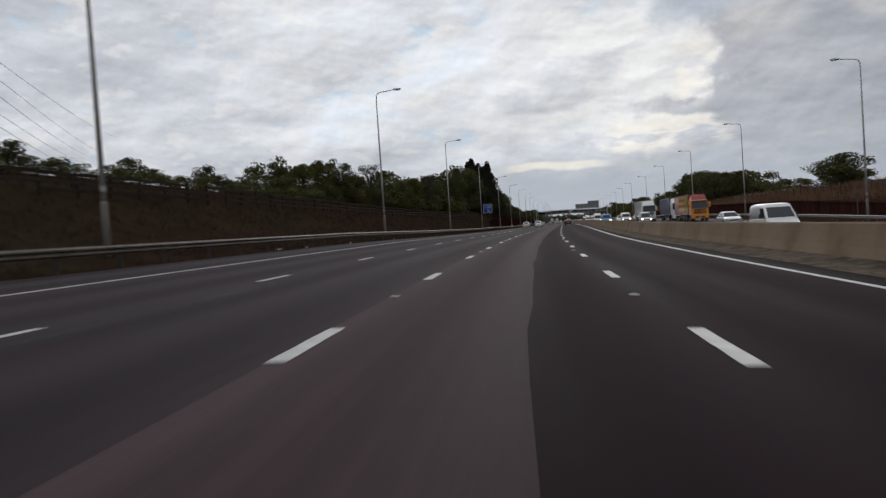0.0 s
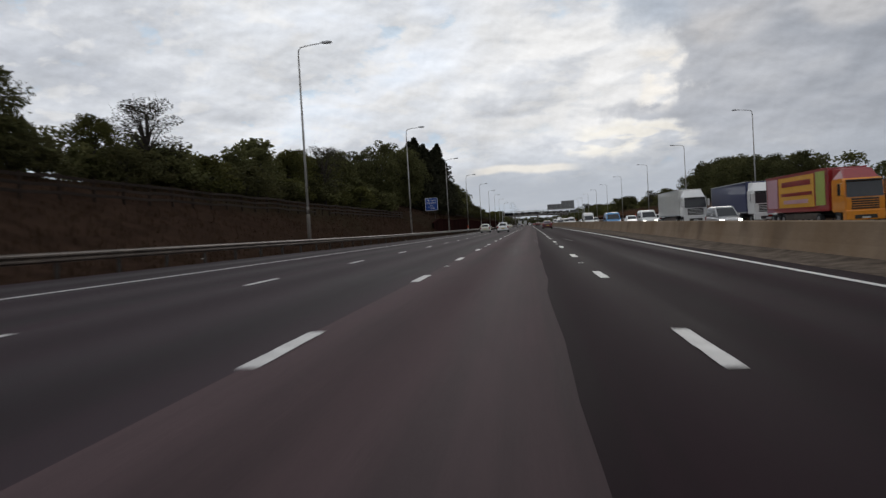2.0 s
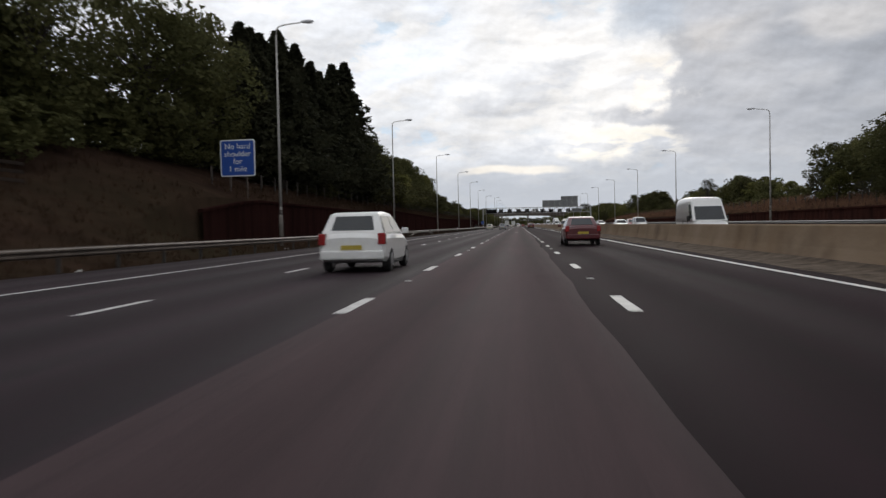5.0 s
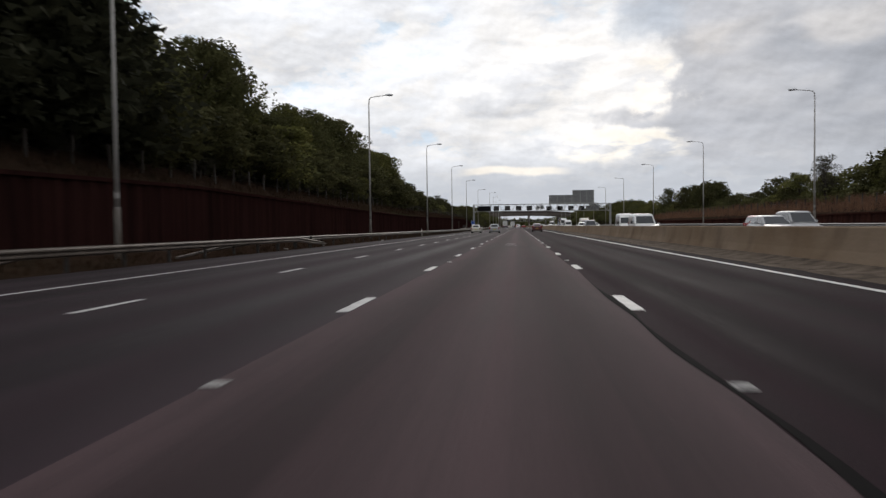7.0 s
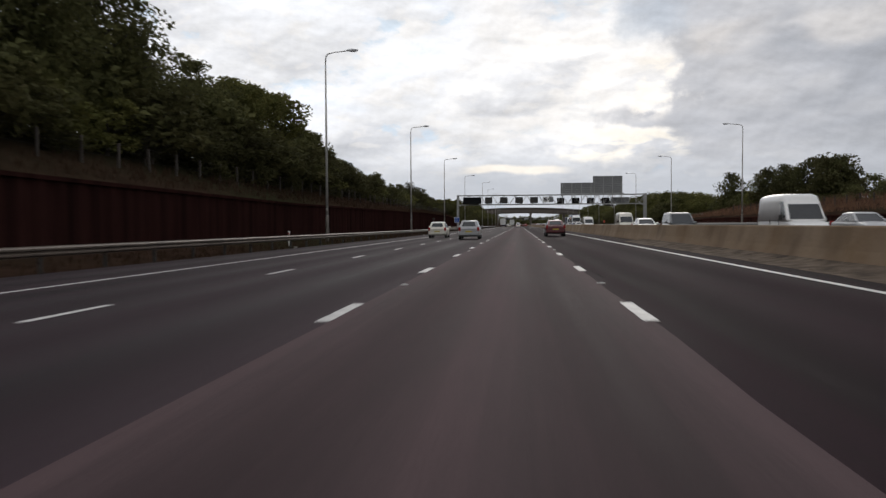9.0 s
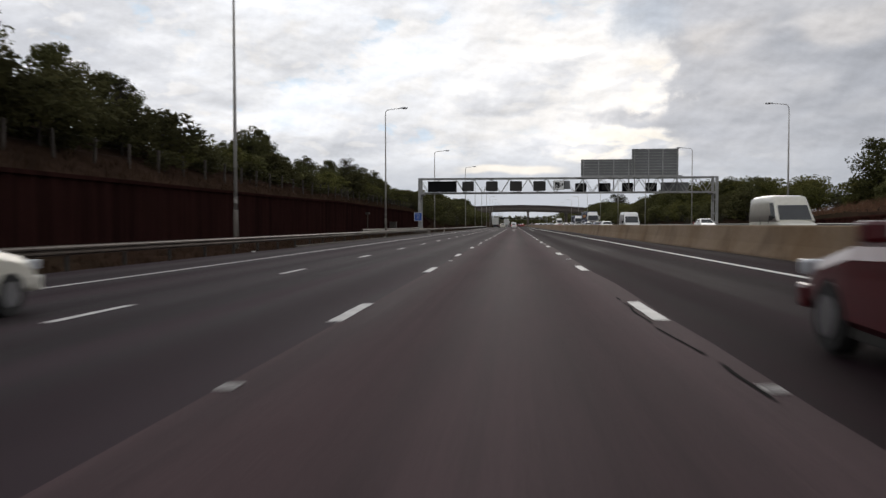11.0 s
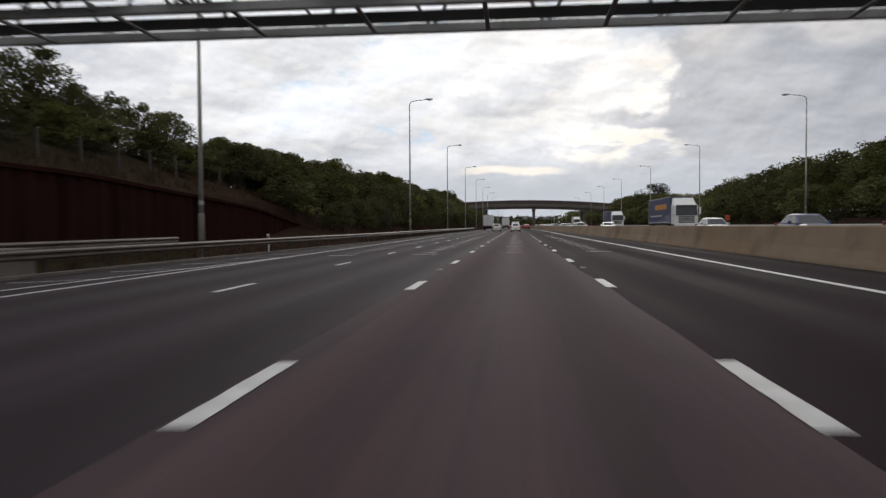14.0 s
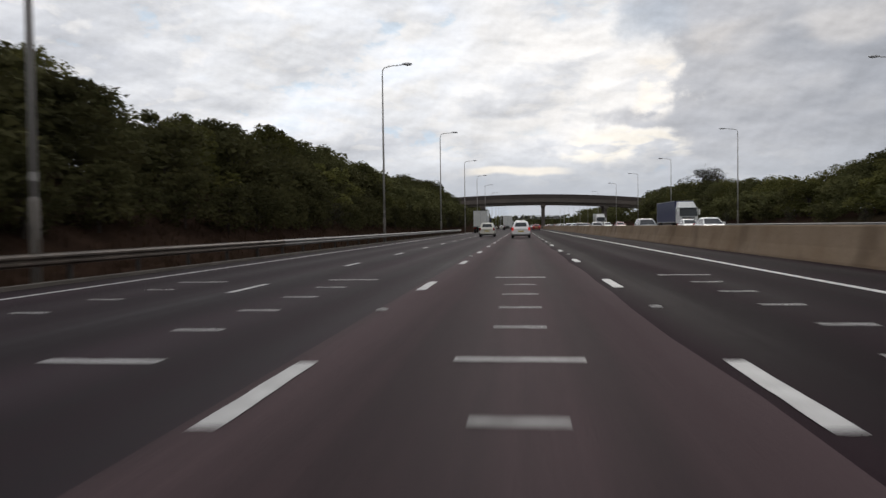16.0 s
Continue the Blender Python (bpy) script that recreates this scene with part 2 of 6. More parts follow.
def asphalt(name, dark, light, tracks, gloss, shine=0.10):
    """Worn motorway asphalt. Its UV is (metres across, metres along): long wheel-track bands, blotches and grit."""
    m = bpy.data.materials.new(name)
    m.use_nodes = True
    nt = m.node_tree
    b = nt.nodes["Principled BSDF"]
    N, L = nt.nodes.new, nt.links.new
    uv = N("ShaderNodeUVMap")

    def nz(scale, stretch, detail=6, rough=0.6):
        mp = N("ShaderNodeMapping")
        mp.inputs["Scale"].default_value = stretch
        L(uv.outputs[0], mp.inputs[0])
        n = N("ShaderNodeTexNoise")
        n.inputs["Scale"].default_value, n.inputs["Detail"].default_value, n.inputs["Roughness"].default_value = scale, detail, rough
        L(mp.outputs[0], n.inputs["Vector"])
        return n.outputs[0]

    def mul(fac_, a, c):
        n = N("ShaderNodeMix")
        n.data_type, n.blend_type = "RGBA", "MULTIPLY"
        n.inputs[0].default_value = fac_
        L(a, n.inputs[6])
        L(c, n.inputs[7])
        return n.outputs[2]

    r = N("ShaderNodeValToRGB")
    r.color_ramp.elements[0].position, r.color_ramp.elements[0].color = 0.43, (*dark, 1)
    r.color_ramp.elements[1].position, r.color_ramp.elements[1].color = 0.57, (*light, 1)
    band = nz(1.0, (1.1, 0.006, 1), 5, 0.6)
    blot = nz(1.0, (0.5, 0.09, 1), 7, 0.65)
    ad = N("ShaderNodeMath")
    ad.operation = "ADD"
    h1, h2 = N("ShaderNodeMath"), N("ShaderNodeMath")
    for h, s, k in ((h1, band, 0.62), (h2, blot, 0.38)):
        h.operation = "MULTIPLY"
        L(s, h.inputs[0])
        h.inputs[1].default_value = k
    L(h1.outputs[0], ad.inputs[0])
    L(h2.outputs[0], ad.inputs[1])
    L(ad.outputs[0], r.inputs[0])
    # two wheel tracks in each lane
    sp = N("ShaderNodeSeparateXYZ")
    L(uv.outputs[0], sp.inputs[0])
    wv = N("ShaderNodeMath")
    wv.operation = "MULTIPLY"
    L(sp.outputs[0], wv.inputs[0])
    wv.inputs[1].default_value = 2 * math.pi / 1.825
    cs = N("ShaderNodeMath")
    cs.operation = "COSINE"
    L(wv.outputs[0], cs.inputs[0])
    tr = N("ShaderNodeMapRange")
    tr.inputs[1].default_value, tr.inputs[2].default_value = -1, 1
    tr.inputs[3].default_value, tr.inputs[4].default_value = 1.0 - tracks, 1.0
    L(cs.outputs[0], tr.inputs[0])
    col = mul(1.0, r.outputs[0], tr.outputs[0])
    grit = N("ShaderNodeMapRange")
    grit.inputs[1].default_value, grit.inputs[2].default_value = 0.3, 0.7
    grit.inputs[3].default_value, grit.inputs[4].default_value = 0.72, 1.25
    L(nz(45.0, (1, 1, 1), 3, 0.8), grit.inputs[0])
    col = mul(1.0, col, grit.outputs[0])
    # transverse tears and old patches
    tear = N("ShaderNodeMapRange")
    tear.inputs[1].default_value, tear.inputs[2].default_value = 0.62, 0.70
    tear.inputs[3].default_value, tear.inputs[4].default_value = 1.0, 0.8
    L(nz(1.0, (0.22, 0.045, 1), 8, 0.7), tear.inputs[0])
    col = mul(1.0, col, tear.outputs[0])
    L(col, b.inputs["Base Color"])
    rg = N("ShaderNodeMapRange")
    rg.inputs[3].default_value, rg.inputs[4].default_value = gloss - 0.06, gloss + 0.22
    rg.inputs[1].default_value, rg.inputs[2].default_value = 0.34, 0.66
    L(ad.outputs[0], rg.inputs[0])
    polish = N("ShaderNodeMapRange")
    polish.inputs[1].default_value, polish.inputs[2].default_value = -1, 1
    polish.inputs[3].default_value, polish.inputs[4].default_value = 0.035, -0.035
    L(cs.outputs[0], polish.inputs[0])
    worn = N("ShaderNodeMath")
    worn.operation = "ADD"
    L(rg.outputs[0], worn.inputs[0])
    L(polish.outputs[0], worn.inputs[1])
    L(worn.outputs[0], b.inputs["Roughness"])
    b.inputs["Specular IOR Level"].default_value = shine
    b.inputs["Specular Tint"].default_value = (1.0, 0.86, 0.93, 1)
    bp = N("ShaderNodeBump")
    bp.inputs["Strength"].default_value, bp.inputs["Distance"].default_value = 0.5, 0.006
    L(nz(70.0, (1, 1, 1), 3, 0.8), bp.inputs["Height"])
    L(bp.outputs[0], b.inputs["Normal"])
    return m


ASPHALT_GREY = asphalt("asphalt_grey", (0.0140, 0.0092, 0.0114), (0.0330, 0.0220, 0.0266), 0.26, 0.70, 0.115)
ASPHALT_WORN = asphalt("asphalt_worn", (0.0410, 0.0278, 0.0298), (0.0790, 0.0535, 0.0565), 0.22, 0.75, 0.085)
ASPHALT_DARK = asphalt("asphalt_dark", (0.0104, 0.0058, 0.0074), (0.0232, 0.0134, 0.0168), 0.10, 0.76, 0.048)
JOINT = material("bitumen_joint", (0.010, 0.009, 0.009), 0.95, spec=0.05)
PAINT = material("road_paint", (0.66, 0.65, 0.63), 0.6, second=(0.36, 0.35, 0.34), scale=3.0, fine=40, amount=1.0, bump=0.3, bump_scale=120, spread=0.10)
PAINT_OLD = material("road_paint_worn", (0.52, 0.51, 0.49), 0.7, second=(0.24, 0.235, 0.225), scale=4.0, fine=60, amount=1.2, bump=0.3, bump_scale=120)
SOIL = material("verge_soil", (0.046, 0.0285, 0.0205), 0.95, second=(0.0210, 0.0135, 0.0100), scale=0.7, fine=9, amount=1.0, bump=0.9, bump_scale=14, spec=0.0,
                streak=((0.035, 0.02, 0.05), (0.026, 0.026, 0.014), 0.50, 0.70))
GRIT = material("grit_strip", (0.150, 0.117, 0.090), 0.95, second=(0.050, 0.038, 0.030), scale=2.2, fine=30, amount=1.6, bump=1.0, bump_scale=30, spec=0.05)
CONCRETE = material("barrier_concrete", (0.262, 0.200, 0.146), 0.88, second=(0.176, 0.119, 0.072), scale=0.30, fine=16, amount=1.2, bump=0.25, bump_scale=30,
                    streak=((1.6, 0.55, 0.18), (0.112, 0.080, 0.054), 0.52, 0.80), spec=0.05)
CONCRETE_PALE = material("bridge_concrete", (0.150, 0.125, 0.105), 0.85, second=(0.085, 0.071, 0.060), scale=0.25, fine=8, amount=0.9, bump=0.2, bump_scale=20,
                         streak=((0.6, 0.6, 0.05), (0.10, 0.09, 0.08), 0.5, 0.75))
PARAPET = material("bridge_parapet_paint", (0.070, 0.054, 0.046), 0.8, second=(0.042, 0.033, 0.029), scale=0.3)
KERB = material("kerb_concrete", (0.16, 0.14, 0.12), 0.9, second=(0.07, 0.06, 0.05), scale=0.8, fine=25, amount=1.0, bump=0.3)
RUST = material("rusted_sheet_pile", (0.033, 0.0140, 0.0122), 0.95, second=(0.0240, 0.0104, 0.0094), scale=0.5, fine=14, amount=0.9, bump=0.3, bump_scale=25,
                streak=((1.6, 1.6, 0.10), (0.0130, 0.0064, 0.0058), 0.45, 0.75), spec=0.0)
RUST_RED = material("red_rusted_sheet_pile", (0.060, 0.024, 0.018), 0.9, second=(0.030, 0.014, 0.012), scale=0.5, fine=14, amount=0.9, bump=0.3, bump_scale=25,
                    streak=((1.2, 1.2, 0.10), (0.018, 0.010, 0.009), 0.48, 0.75), spec=0.0)
GALV = material("galvanised_steel", (0.42, 0.43, 0.44), 0.55, 0.55, second=(0.26, 0.265, 0.27), scale=1.5, fine=30, amount=0.9)
GALV_DULL = material("weathered_galvanised_steel", (0.128, 0.098, 0.077), 0.55, 0.30, second=(0.046, 0.035, 0.027), scale=1.2, fine=25, amount=1.0,
                     streak=((0.7, 0.7, 0.3), (0.045, 0.033, 0.025), 0.50, 0.74))
POLE_BASE = material("lamp_base_painted_steel", (0.21, 0.19, 0.165), 0.75, 0.0, second=(0.12, 0.107, 0.093), scale=1.2, fine=18, amount=1.0)
POLE = material("lamp_column_steel", (0.36, 0.345, 0.32), 0.6, 0.1, second=(0.27, 0.258, 0.24), scale=0.8, fine=18, amount=0.9)
GANTRY = material("gantry_grey_paint", (0.36, 0.36, 0.355), 0.6, 0.0, second=(0.20, 0.20, 0.185), scale=0.9, fine=20, amount=1.1,
                  streak=((1.4, 1.4, 0.25), (0.15, 0.155, 0.13), 0.55, 0.80))
SIGN_BACK = material("sign_back_aluminium", (0.175, 0.18, 0.18), 0.65, 0.0, second=(0.13, 0.133, 0.133), scale=0.4, fine=10)
BLACK = material("matt_black_signal_face", (0.010, 0.010, 0.011), 0.7, spec=0.06, second=(0.008, 0.008, 0.009))
DARK = material("dark_rubber", (0.018, 0.018, 0.018), 0.8)
CHASSIS = material("dirty_chassis_black", (0.022, 0.021, 0.020), 0.8, second=(0.04, 0.037, 0.033))
WHITE_SIGN = material("white_sign_sheet", (0.72, 0.72, 0.70), 0.5, second=(0.78, 0.78, 0.76))
BLUE_SIGN = material("blue_sign_sheet", (0.010, 0.075, 0.36), 0.5, second=(0.008, 0.06, 0.30))
LAMP_LENS = material("lamp_bowl", (0.62, 0.62, 0.60), 0.3)
LANTERN = material("pale_grey_lantern_housing", (0.62, 0.63, 0.64), 0.5, second=(0.48, 0.485, 0.49), scale=2.0)
WOOD_FENCE = material("weathered_fence_timber", (0.042, 0.030, 0.0235), 0.9, second=(0.020, 0.0145, 0.0115), scale=2.5, fine=30, amount=1.0, spread=0.2, spec=0.08)
POST_CON = material("pale_fence_post", (0.058, 0.047, 0.038), 0.9, second=(0.032, 0.026, 0.021), scale=2.0, spread=0.25)
BARK = material("bark", (0.050, 0.040, 0.032), 0.95, second=(0.025, 0.020, 0.016), scale=3, fine=18, bump=0.5, bump_scale=14)
CABINET = material("cabinet_dull_paint", (0.060, 0.050, 0.042), 0.7, second=(0.038, 0.031, 0.026))
ORANGE = material("orange_plastic", (0.58, 0.075, 0.028), 0.6)
GALV_MID = material("newer_galvanised_steel", (0.27, 0.265, 0.255), 0.6, 0.3, second=(0.17, 0.165, 0.16), scale=1.5, fine=30, amount=0.9)
GLASS = material("vehicle_glass", (0.034, 0.038, 0.042), 0.10, second=(0.024, 0.027, 0.030), spec=0.5)
CHROME = material("wheel_alloy", (0.42, 0.42, 0.43), 0.35, 0.8)
RED_LENS = material("red_lamp_lens", (0.32, 0.012, 0.012), 0.25)
RED_LIT = material("lit_red_lamp", (0.5, 0.02, 0.02), 0.3, emit=((1.0, 0.05, 0.03), 0.35))
CLEAR_LENS = material("clear_lamp_lens", (0.55, 0.57, 0.6), 0.15)
HEAD_LIT = material("lit_headlamp", (0.8, 0.8, 0.8), 0.2, emit=((1.0, 0.95, 0.85), 6.0))
PLATE_Y = material("yellow_plate", (0.55, 0.42, 0.05), 0.5)
PLATE_W = material("white_plate", (0.6, 0.6, 0.58), 0.5)
CABLE = material("overhead_cable", (0.08, 0.08, 0.085), 0.6, 0.4)
SCRAPE = material("scraped_asphalt", (0.16, 0.155, 0.155), 0.8, second=(0.035, 0.032, 0.033), scale=6.0, fine=60, amount=1.4)
LITTER = material("pale_litter", (0.5, 0.49, 0.46), 0.7, second=(0.3, 0.29, 0.27), spread=0.25)


def car_paint(name, c, rough=0.28):
    m = material(name, c, rough, second=tuple(v * 0.9 for v in c), scale=0.8, fine=6)
    m.node_tree.nodes["Principled BSDF"].inputs["Coat Weight"].default_value = 0.6
    return m


P_WHITE = car_paint("white_vehicle_paint", (0.78, 0.78, 0.76))
P_CREAM = car_paint("off_white_vehicle_paint", (0.62, 0.60, 0.52))
P_SILVER = car_paint("silver_vehicle_paint", (0.33, 0.335, 0.34))
P_GREY = car_paint("dark_grey_vehicle_paint", (0.08, 0.085, 0.09))
P_RED = car_paint("red_vehicle_paint", (0.28, 0.018, 0.02))
P_MAROON = car_paint("dark_red_vehicle_paint", (0.085, 0.008, 0.011))
P_BLUE = car_paint("bright_blue_vehicle_paint", (0.03, 0.22, 0.50))
P_NAVY = car_paint("navy_curtain", (0.028, 0.036, 0.105), 0.6)
P_ORANGE = car_paint("orange_yellow_cab_paint", (0.70, 0.25, 0.015))
P_YELLOW = car_paint("yellow_panel_print", (0.70, 0.36, 0.02), 0.5)
P_GREENY = car_paint("pale_green_print", (0.35, 0.42, 0.08), 0.5)
P_BOX = car_paint("white_trailer_panel", (0.60, 0.60, 0.57), 0.5)
P_PINK = car_paint("pale_pink_print", (0.55, 0.32, 0.36), 0.5)


def leaf_material(name, light, dark, autumn, spread=0.3):
    m = bpy.data.materials.new(name)
    m.use_nodes = True
    nt = m.node_tree
    b = nt.nodes["Principled BSDF"]
    N, L = nt.nodes.new, nt.links.new
    co = N("ShaderNodeTexCoord")
    n1, n2 = N("ShaderNodeTexNoise"), N("ShaderNodeTexNoise")
    n1.inputs["Scale"].default_value, n1.inputs["Detail"].default_value = 0.7, 4
    n2.inputs["Scale"].default_value, n2.inputs["Detail"].default_value = 4.5, 2
    L(co.outputs["Object"], n1.inputs["Vector"])
    L(co.outputs["Object"], n2.inputs["Vector"])
    r = N("ShaderNodeValToRGB")
    e = r.color_ramp.elements
    e.new(0.5)
    for el, p, c in zip(e, (0.30, 0.52, 0.74), (dark, light, autumn)):
        el.position, el.color = p, (*c, 1)
    ad = N("ShaderNodeMath")
    ad.operation = "MULTIPLY_ADD"
    L(n2.outputs[0], ad.inputs[0])
    ad.inputs[1].default_value = 0.32
    md = N("ShaderNodeMath")
    md.operation = "MULTIPLY"
    L(n1.outputs[0], md.inputs[0])
    md.inputs[1].default_value = 0.68
    L(md.outputs[0], ad.inputs[2])
    L(ad.outputs[0], r.inputs[0])
    oi = N("ShaderNodeObjectInfo")
    mr = N("ShaderNodeMapRange")
    mr.inputs[3].default_value, mr.inputs[4].default_value = 1 - spread, 1 + spread
    L(oi.outputs["Random"], mr.inputs[0])
    hs = N("ShaderNodeHueSaturation")
    L(mr.outputs[0], hs.inputs["Value"])
    L(r.outputs[0], hs.inputs["Color"])
    L(hs.outputs[0], b.inputs["Base Color"])
    b.inputs["Roughness"].default_value, b.inputs["Specular IOR Level"].default_value = 0.85, 0.03
    thin = N("ShaderNodeBsdfTranslucent")
    L(hs.outputs[0], thin.inputs["Color"])
    mx = N("ShaderNodeMixShader")
    mx.inputs[0].default_value = 0.32
    L(b.outputs[0], mx.inputs[1])
    L(thin.outputs[0], mx.inputs[2])
    L(mx.outputs[0], nt.nodes["Material Output"].inputs[0])
    return m


LEAF = leaf_material("mixed_green_leaves", (0.088, 0.089, 0.0365), (0.0475, 0.0500, 0.0235), (0.106, 0.098, 0.041), 0.28)
LEAF_WARM = leaf_material("yellow_green_leaves", (0.104, 0.104, 0.0340), (0.055, 0.058, 0.0220), (0.138, 0.118, 0.040), 0.34)
LEAF_SHRUB = leaf_material("dark_shrub_leaves", (0.068, 0.066, 0.0285), (0.0360, 0.0360, 0.0180), (0.076, 0.066, 0.028), 0.28)
LEAF_GREY = leaf_material("thin_grey_green_leaves", (0.055, 0.052, 0.034), (0.03, 0.029, 0.02), (0.07, 0.06, 0.04))
NEEDLE = leaf_material("dark_conifer_needles", (0.0390, 0.0400, 0.0240), (0.0220, 0.0235, 0.0148), (0.052, 0.050, 0.0270), 0.2)
GRASS = leaf_material("dry_verge_grass", (0.050, 0.0310, 0.0200), (0.032, 0.0205, 0.0130), (0.070, 0.046, 0.029), 0.1)
GRASS_RED = leaf_material("reddish_dead_grass", (0.150, 0.084, 0.054), (0.075, 0.044, 0.029), (0.200, 0.122, 0.076), 0.1)


# ---------------------------------------------------------------- line of the road
# x is measured across from the middle of the third lane, y along the road.
BANK = ([0, 50, 80, 110, 130, 205, 300, 360, 450, 520], [2.5, 2.5, 1.5, 0.8, 0.4, -0.3, -0.6, -0.9, -0.9, -0.6])


def smooth(a, b, v):
    k = min(1.0, max(0.0, (v - a) / (b - a)))
    return k * k * (3 - 2 * k)


def cx(y):
    """How far the road's line stands to the side: it comes out of a gentle right-hand bend."""
    return 1.93 * max(0.0, 1 - y / 100) ** 2.8 if y < 100 else 0.0


def heading(y):
    return math.atan((cx(y + 0.5) - cx(y - 0.5)))


def plane_z(x, y):
    """The road's crossfall, carried from verge to verge."""
    return -math.tan(radians(float(np.interp(y, *BANK)))) * min(27.5, max(-13.0, x))


def place(x, y, dz=0.0):
    return Vector((cx(y) + x, y, plane_z(x, y) + dz))


def lie(x, y, dz=0.0, turn=0.0):
    """A pose on the road: along it and tilted with its crossfall."""
    b = float(np.interp(y, *BANK))
    return Matrix.Translation(place(x, y, dz)) @ pose(0, 0, 0, 0, b, -math.degrees(heading(y)) + turn)


def stand(x, y, dz=0.0, turn=0.0):
    """An upright pose that faces along the road."""
    return Matrix.Translation(place(x, y, dz)) @ pose(0, 0, 0, 0, 0, -math.degrees(heading(y)) + turn)


def shoulder(y):
    """Nearside edge of the asphalt, which narrows past the gantry."""
    return -12.4 + 2.0 * smooth(455, 505, y)


def left_edge(y):
    return float(np.interp(y, [0, 12, 122, 230, 300, 900], [-9.35, -9.35, -8.95, -9.1, -9.12, -9.18]))


def right_edge(y):
    return float(np.interp(y, [0, 12, 120, 235, 300, 408, 516, 900], [5.62, 5.62, 5.95, 5.88, 5.72, 5.65, 5.40, 5.4]))


def seam(y):
    """Long joint between the worn and the darker asphalt."""
    return float(np.interp(y, [-50, 10, 75, 140, 215, 300, 380, 450, 512, 900], [0.1, 0.3, 0.75, 1.15, 1.68, 1.82, 2.0, 1.74, 1.52, 1.6])) + 0.05 * math.sin(y * 0.7) * math.sin(y * 0.23)


def left_z(x, y):
    """Height of the left bank over the road's plane."""
    a = -x
    grass = np.interp(a, [13.2, 14.6, 21.0, 23, 26, 30, 60, 200], [-0.03, 0.25, 3.05, 3.95, 4.8, 5.6, 7.2, 8.0])
    walled = np.interp(a, [13.2, 15, 17.45, 17.6, 20, 27, 40, 70, 200], [-0.03, 0.1, 0.25, 3.15, 4.3, 7.0, 9.0, 9.5, 9.0])
    shrub = np.interp(a, [11.2, 12.4, 16, 20, 28, 45, 200], [-0.03, 0.15, 1.6, 3.2, 5.2, 6.0, 6.0])
    k1, k2 = smooth(190, 199, y), smooth(485, 510, y)
    if a < 13.2 and y < 450:
        return -0.12 if a < 12.3 else -0.03
    return float((grass * (1 - k1) + walled * k1) * (1 - k2) + shrub * k2) if a > 10.3 else -0.12


def right_z(x, y):
    walled = np.interp(x, [27.3, 28, 31, 32.45, 32.6, 36, 42, 60, 200], [-0.12, 0.02, 0.1, 0.2, 1.75, 2.3, 3.6, 5.0, 6.0])
    plain = np.interp(x, [27.3, 28, 31, 36, 45, 60, 200], [-0.12, 0.02, 0.2, 1.4, 2.6, 3.2, 4.0])
    low = np.interp(x, [27.3, 28, 31, 36, 45, 60, 200], [-0.12, 0.02, 0.1, 0.9, 2.0, 3.0, 5.0])
    k0, k1 = smooth(30, 45, y), smooth(425, 450, y)
    return float((low * (1 - k0) + walled * k0) * (1 - k1) + plain * k1)


def terrain_z(x, y):
    if x < -10:
        dz = left_z(x, y)
    elif x > 27.3:
        dz = right_z(x, y)
    else:
        dz = -0.12
    if abs(x) > 12 and not 12 < x < 27.3:
        dz += 0.12 * noise.noise(Vector((x * 0.25, y * 0.25, 0))) * min(1, abs(dz))
    far = smooth(900, 1500, y)
    return (plane_z(x, y) + dz) * (1 - far) - 0.3 * far


def on_ground(x, y, turn=0.0):
    return Matrix.Translation((cx(y) + x, y, terrain_z(x, y))) @ pose(0, 0, 0, 0, 0, turn)


# ---------------------------------------------------------------- mesh helpers
def mesh_object(name, verts, faces, mat, parent=None, uvs=None, smooth_faces=False):
    me = bpy.data.meshes.new(name)
    me.from_pydata(verts, [], faces)
    if uvs is not None:
        layer = me.uv_layers.new(name="UVMap")
        vi = np.empty(len(me.loops), dtype=np.int32)
        me.loops.foreach_get("vertex_index", vi)
        layer.data.foreach_set("uv", np.asarray(uvs, dtype=np.float32)[vi].ravel())
    me.materials.append(mat)
    if smooth_faces:
        me.polygons.foreach_set("use_smooth", [True] * len(me.polygons))
    me.update()
    ob = new(name, me)
    if parent is not None:
        ob.parent = parent
    return ob


def part(name, bm, mat, parent=None, label="", smooth_faces=False):
    me = bpy.data.meshes.new(name)
    bm.to_mesh(me)
    bm.free()
    me.materials.append(mat)
    if smooth_faces:
        me.polygons.foreach_set("use_smooth", [True] * len(me.polygons))
    ob = new(name, me)
    if parent is not None:
        ob.parent = parent
    if label:
        ob["label"] = label
    return ob


def share(name, me, parent, m):
    """A further piece on the same mesh."""
    ob = new(name, me)
    ob.parent = parent
    ob.matrix_basis = m
    return ob


def thing(name, label, category, group="", m=None):
    ob = new(name)
    ob.empty_display_size = 0.2
    if m is not None:
        ob.matrix_basis = m
    return tagged(ob, label, category, group)


def add_box(bm, x0, x1, y0, y1, z0, z1, bevel=0.0):
    r = bmesh.ops.create_cube(bm, size=1, matrix=Matrix.Translation(((x0 + x1) / 2, (y0 + y1) / 2, (z0 + z1) / 2)) @ Matrix.Diagonal((x1 - x0, y1 - y0, z1 - z0, 1)))
    if bevel:
        es = list({e for v in r["verts"] for e in v.link_edges})
        bmesh.ops.bevel(bm, geom=es, offset=bevel, segments=2, affect="EDGES", profile=0.6)
    return bm


def box(x0, x1, y0, y1, z0, z1, bevel=0.0):
    return add_box(bmesh.new(), x0, x1, y0, y1, z0, z1, bevel)


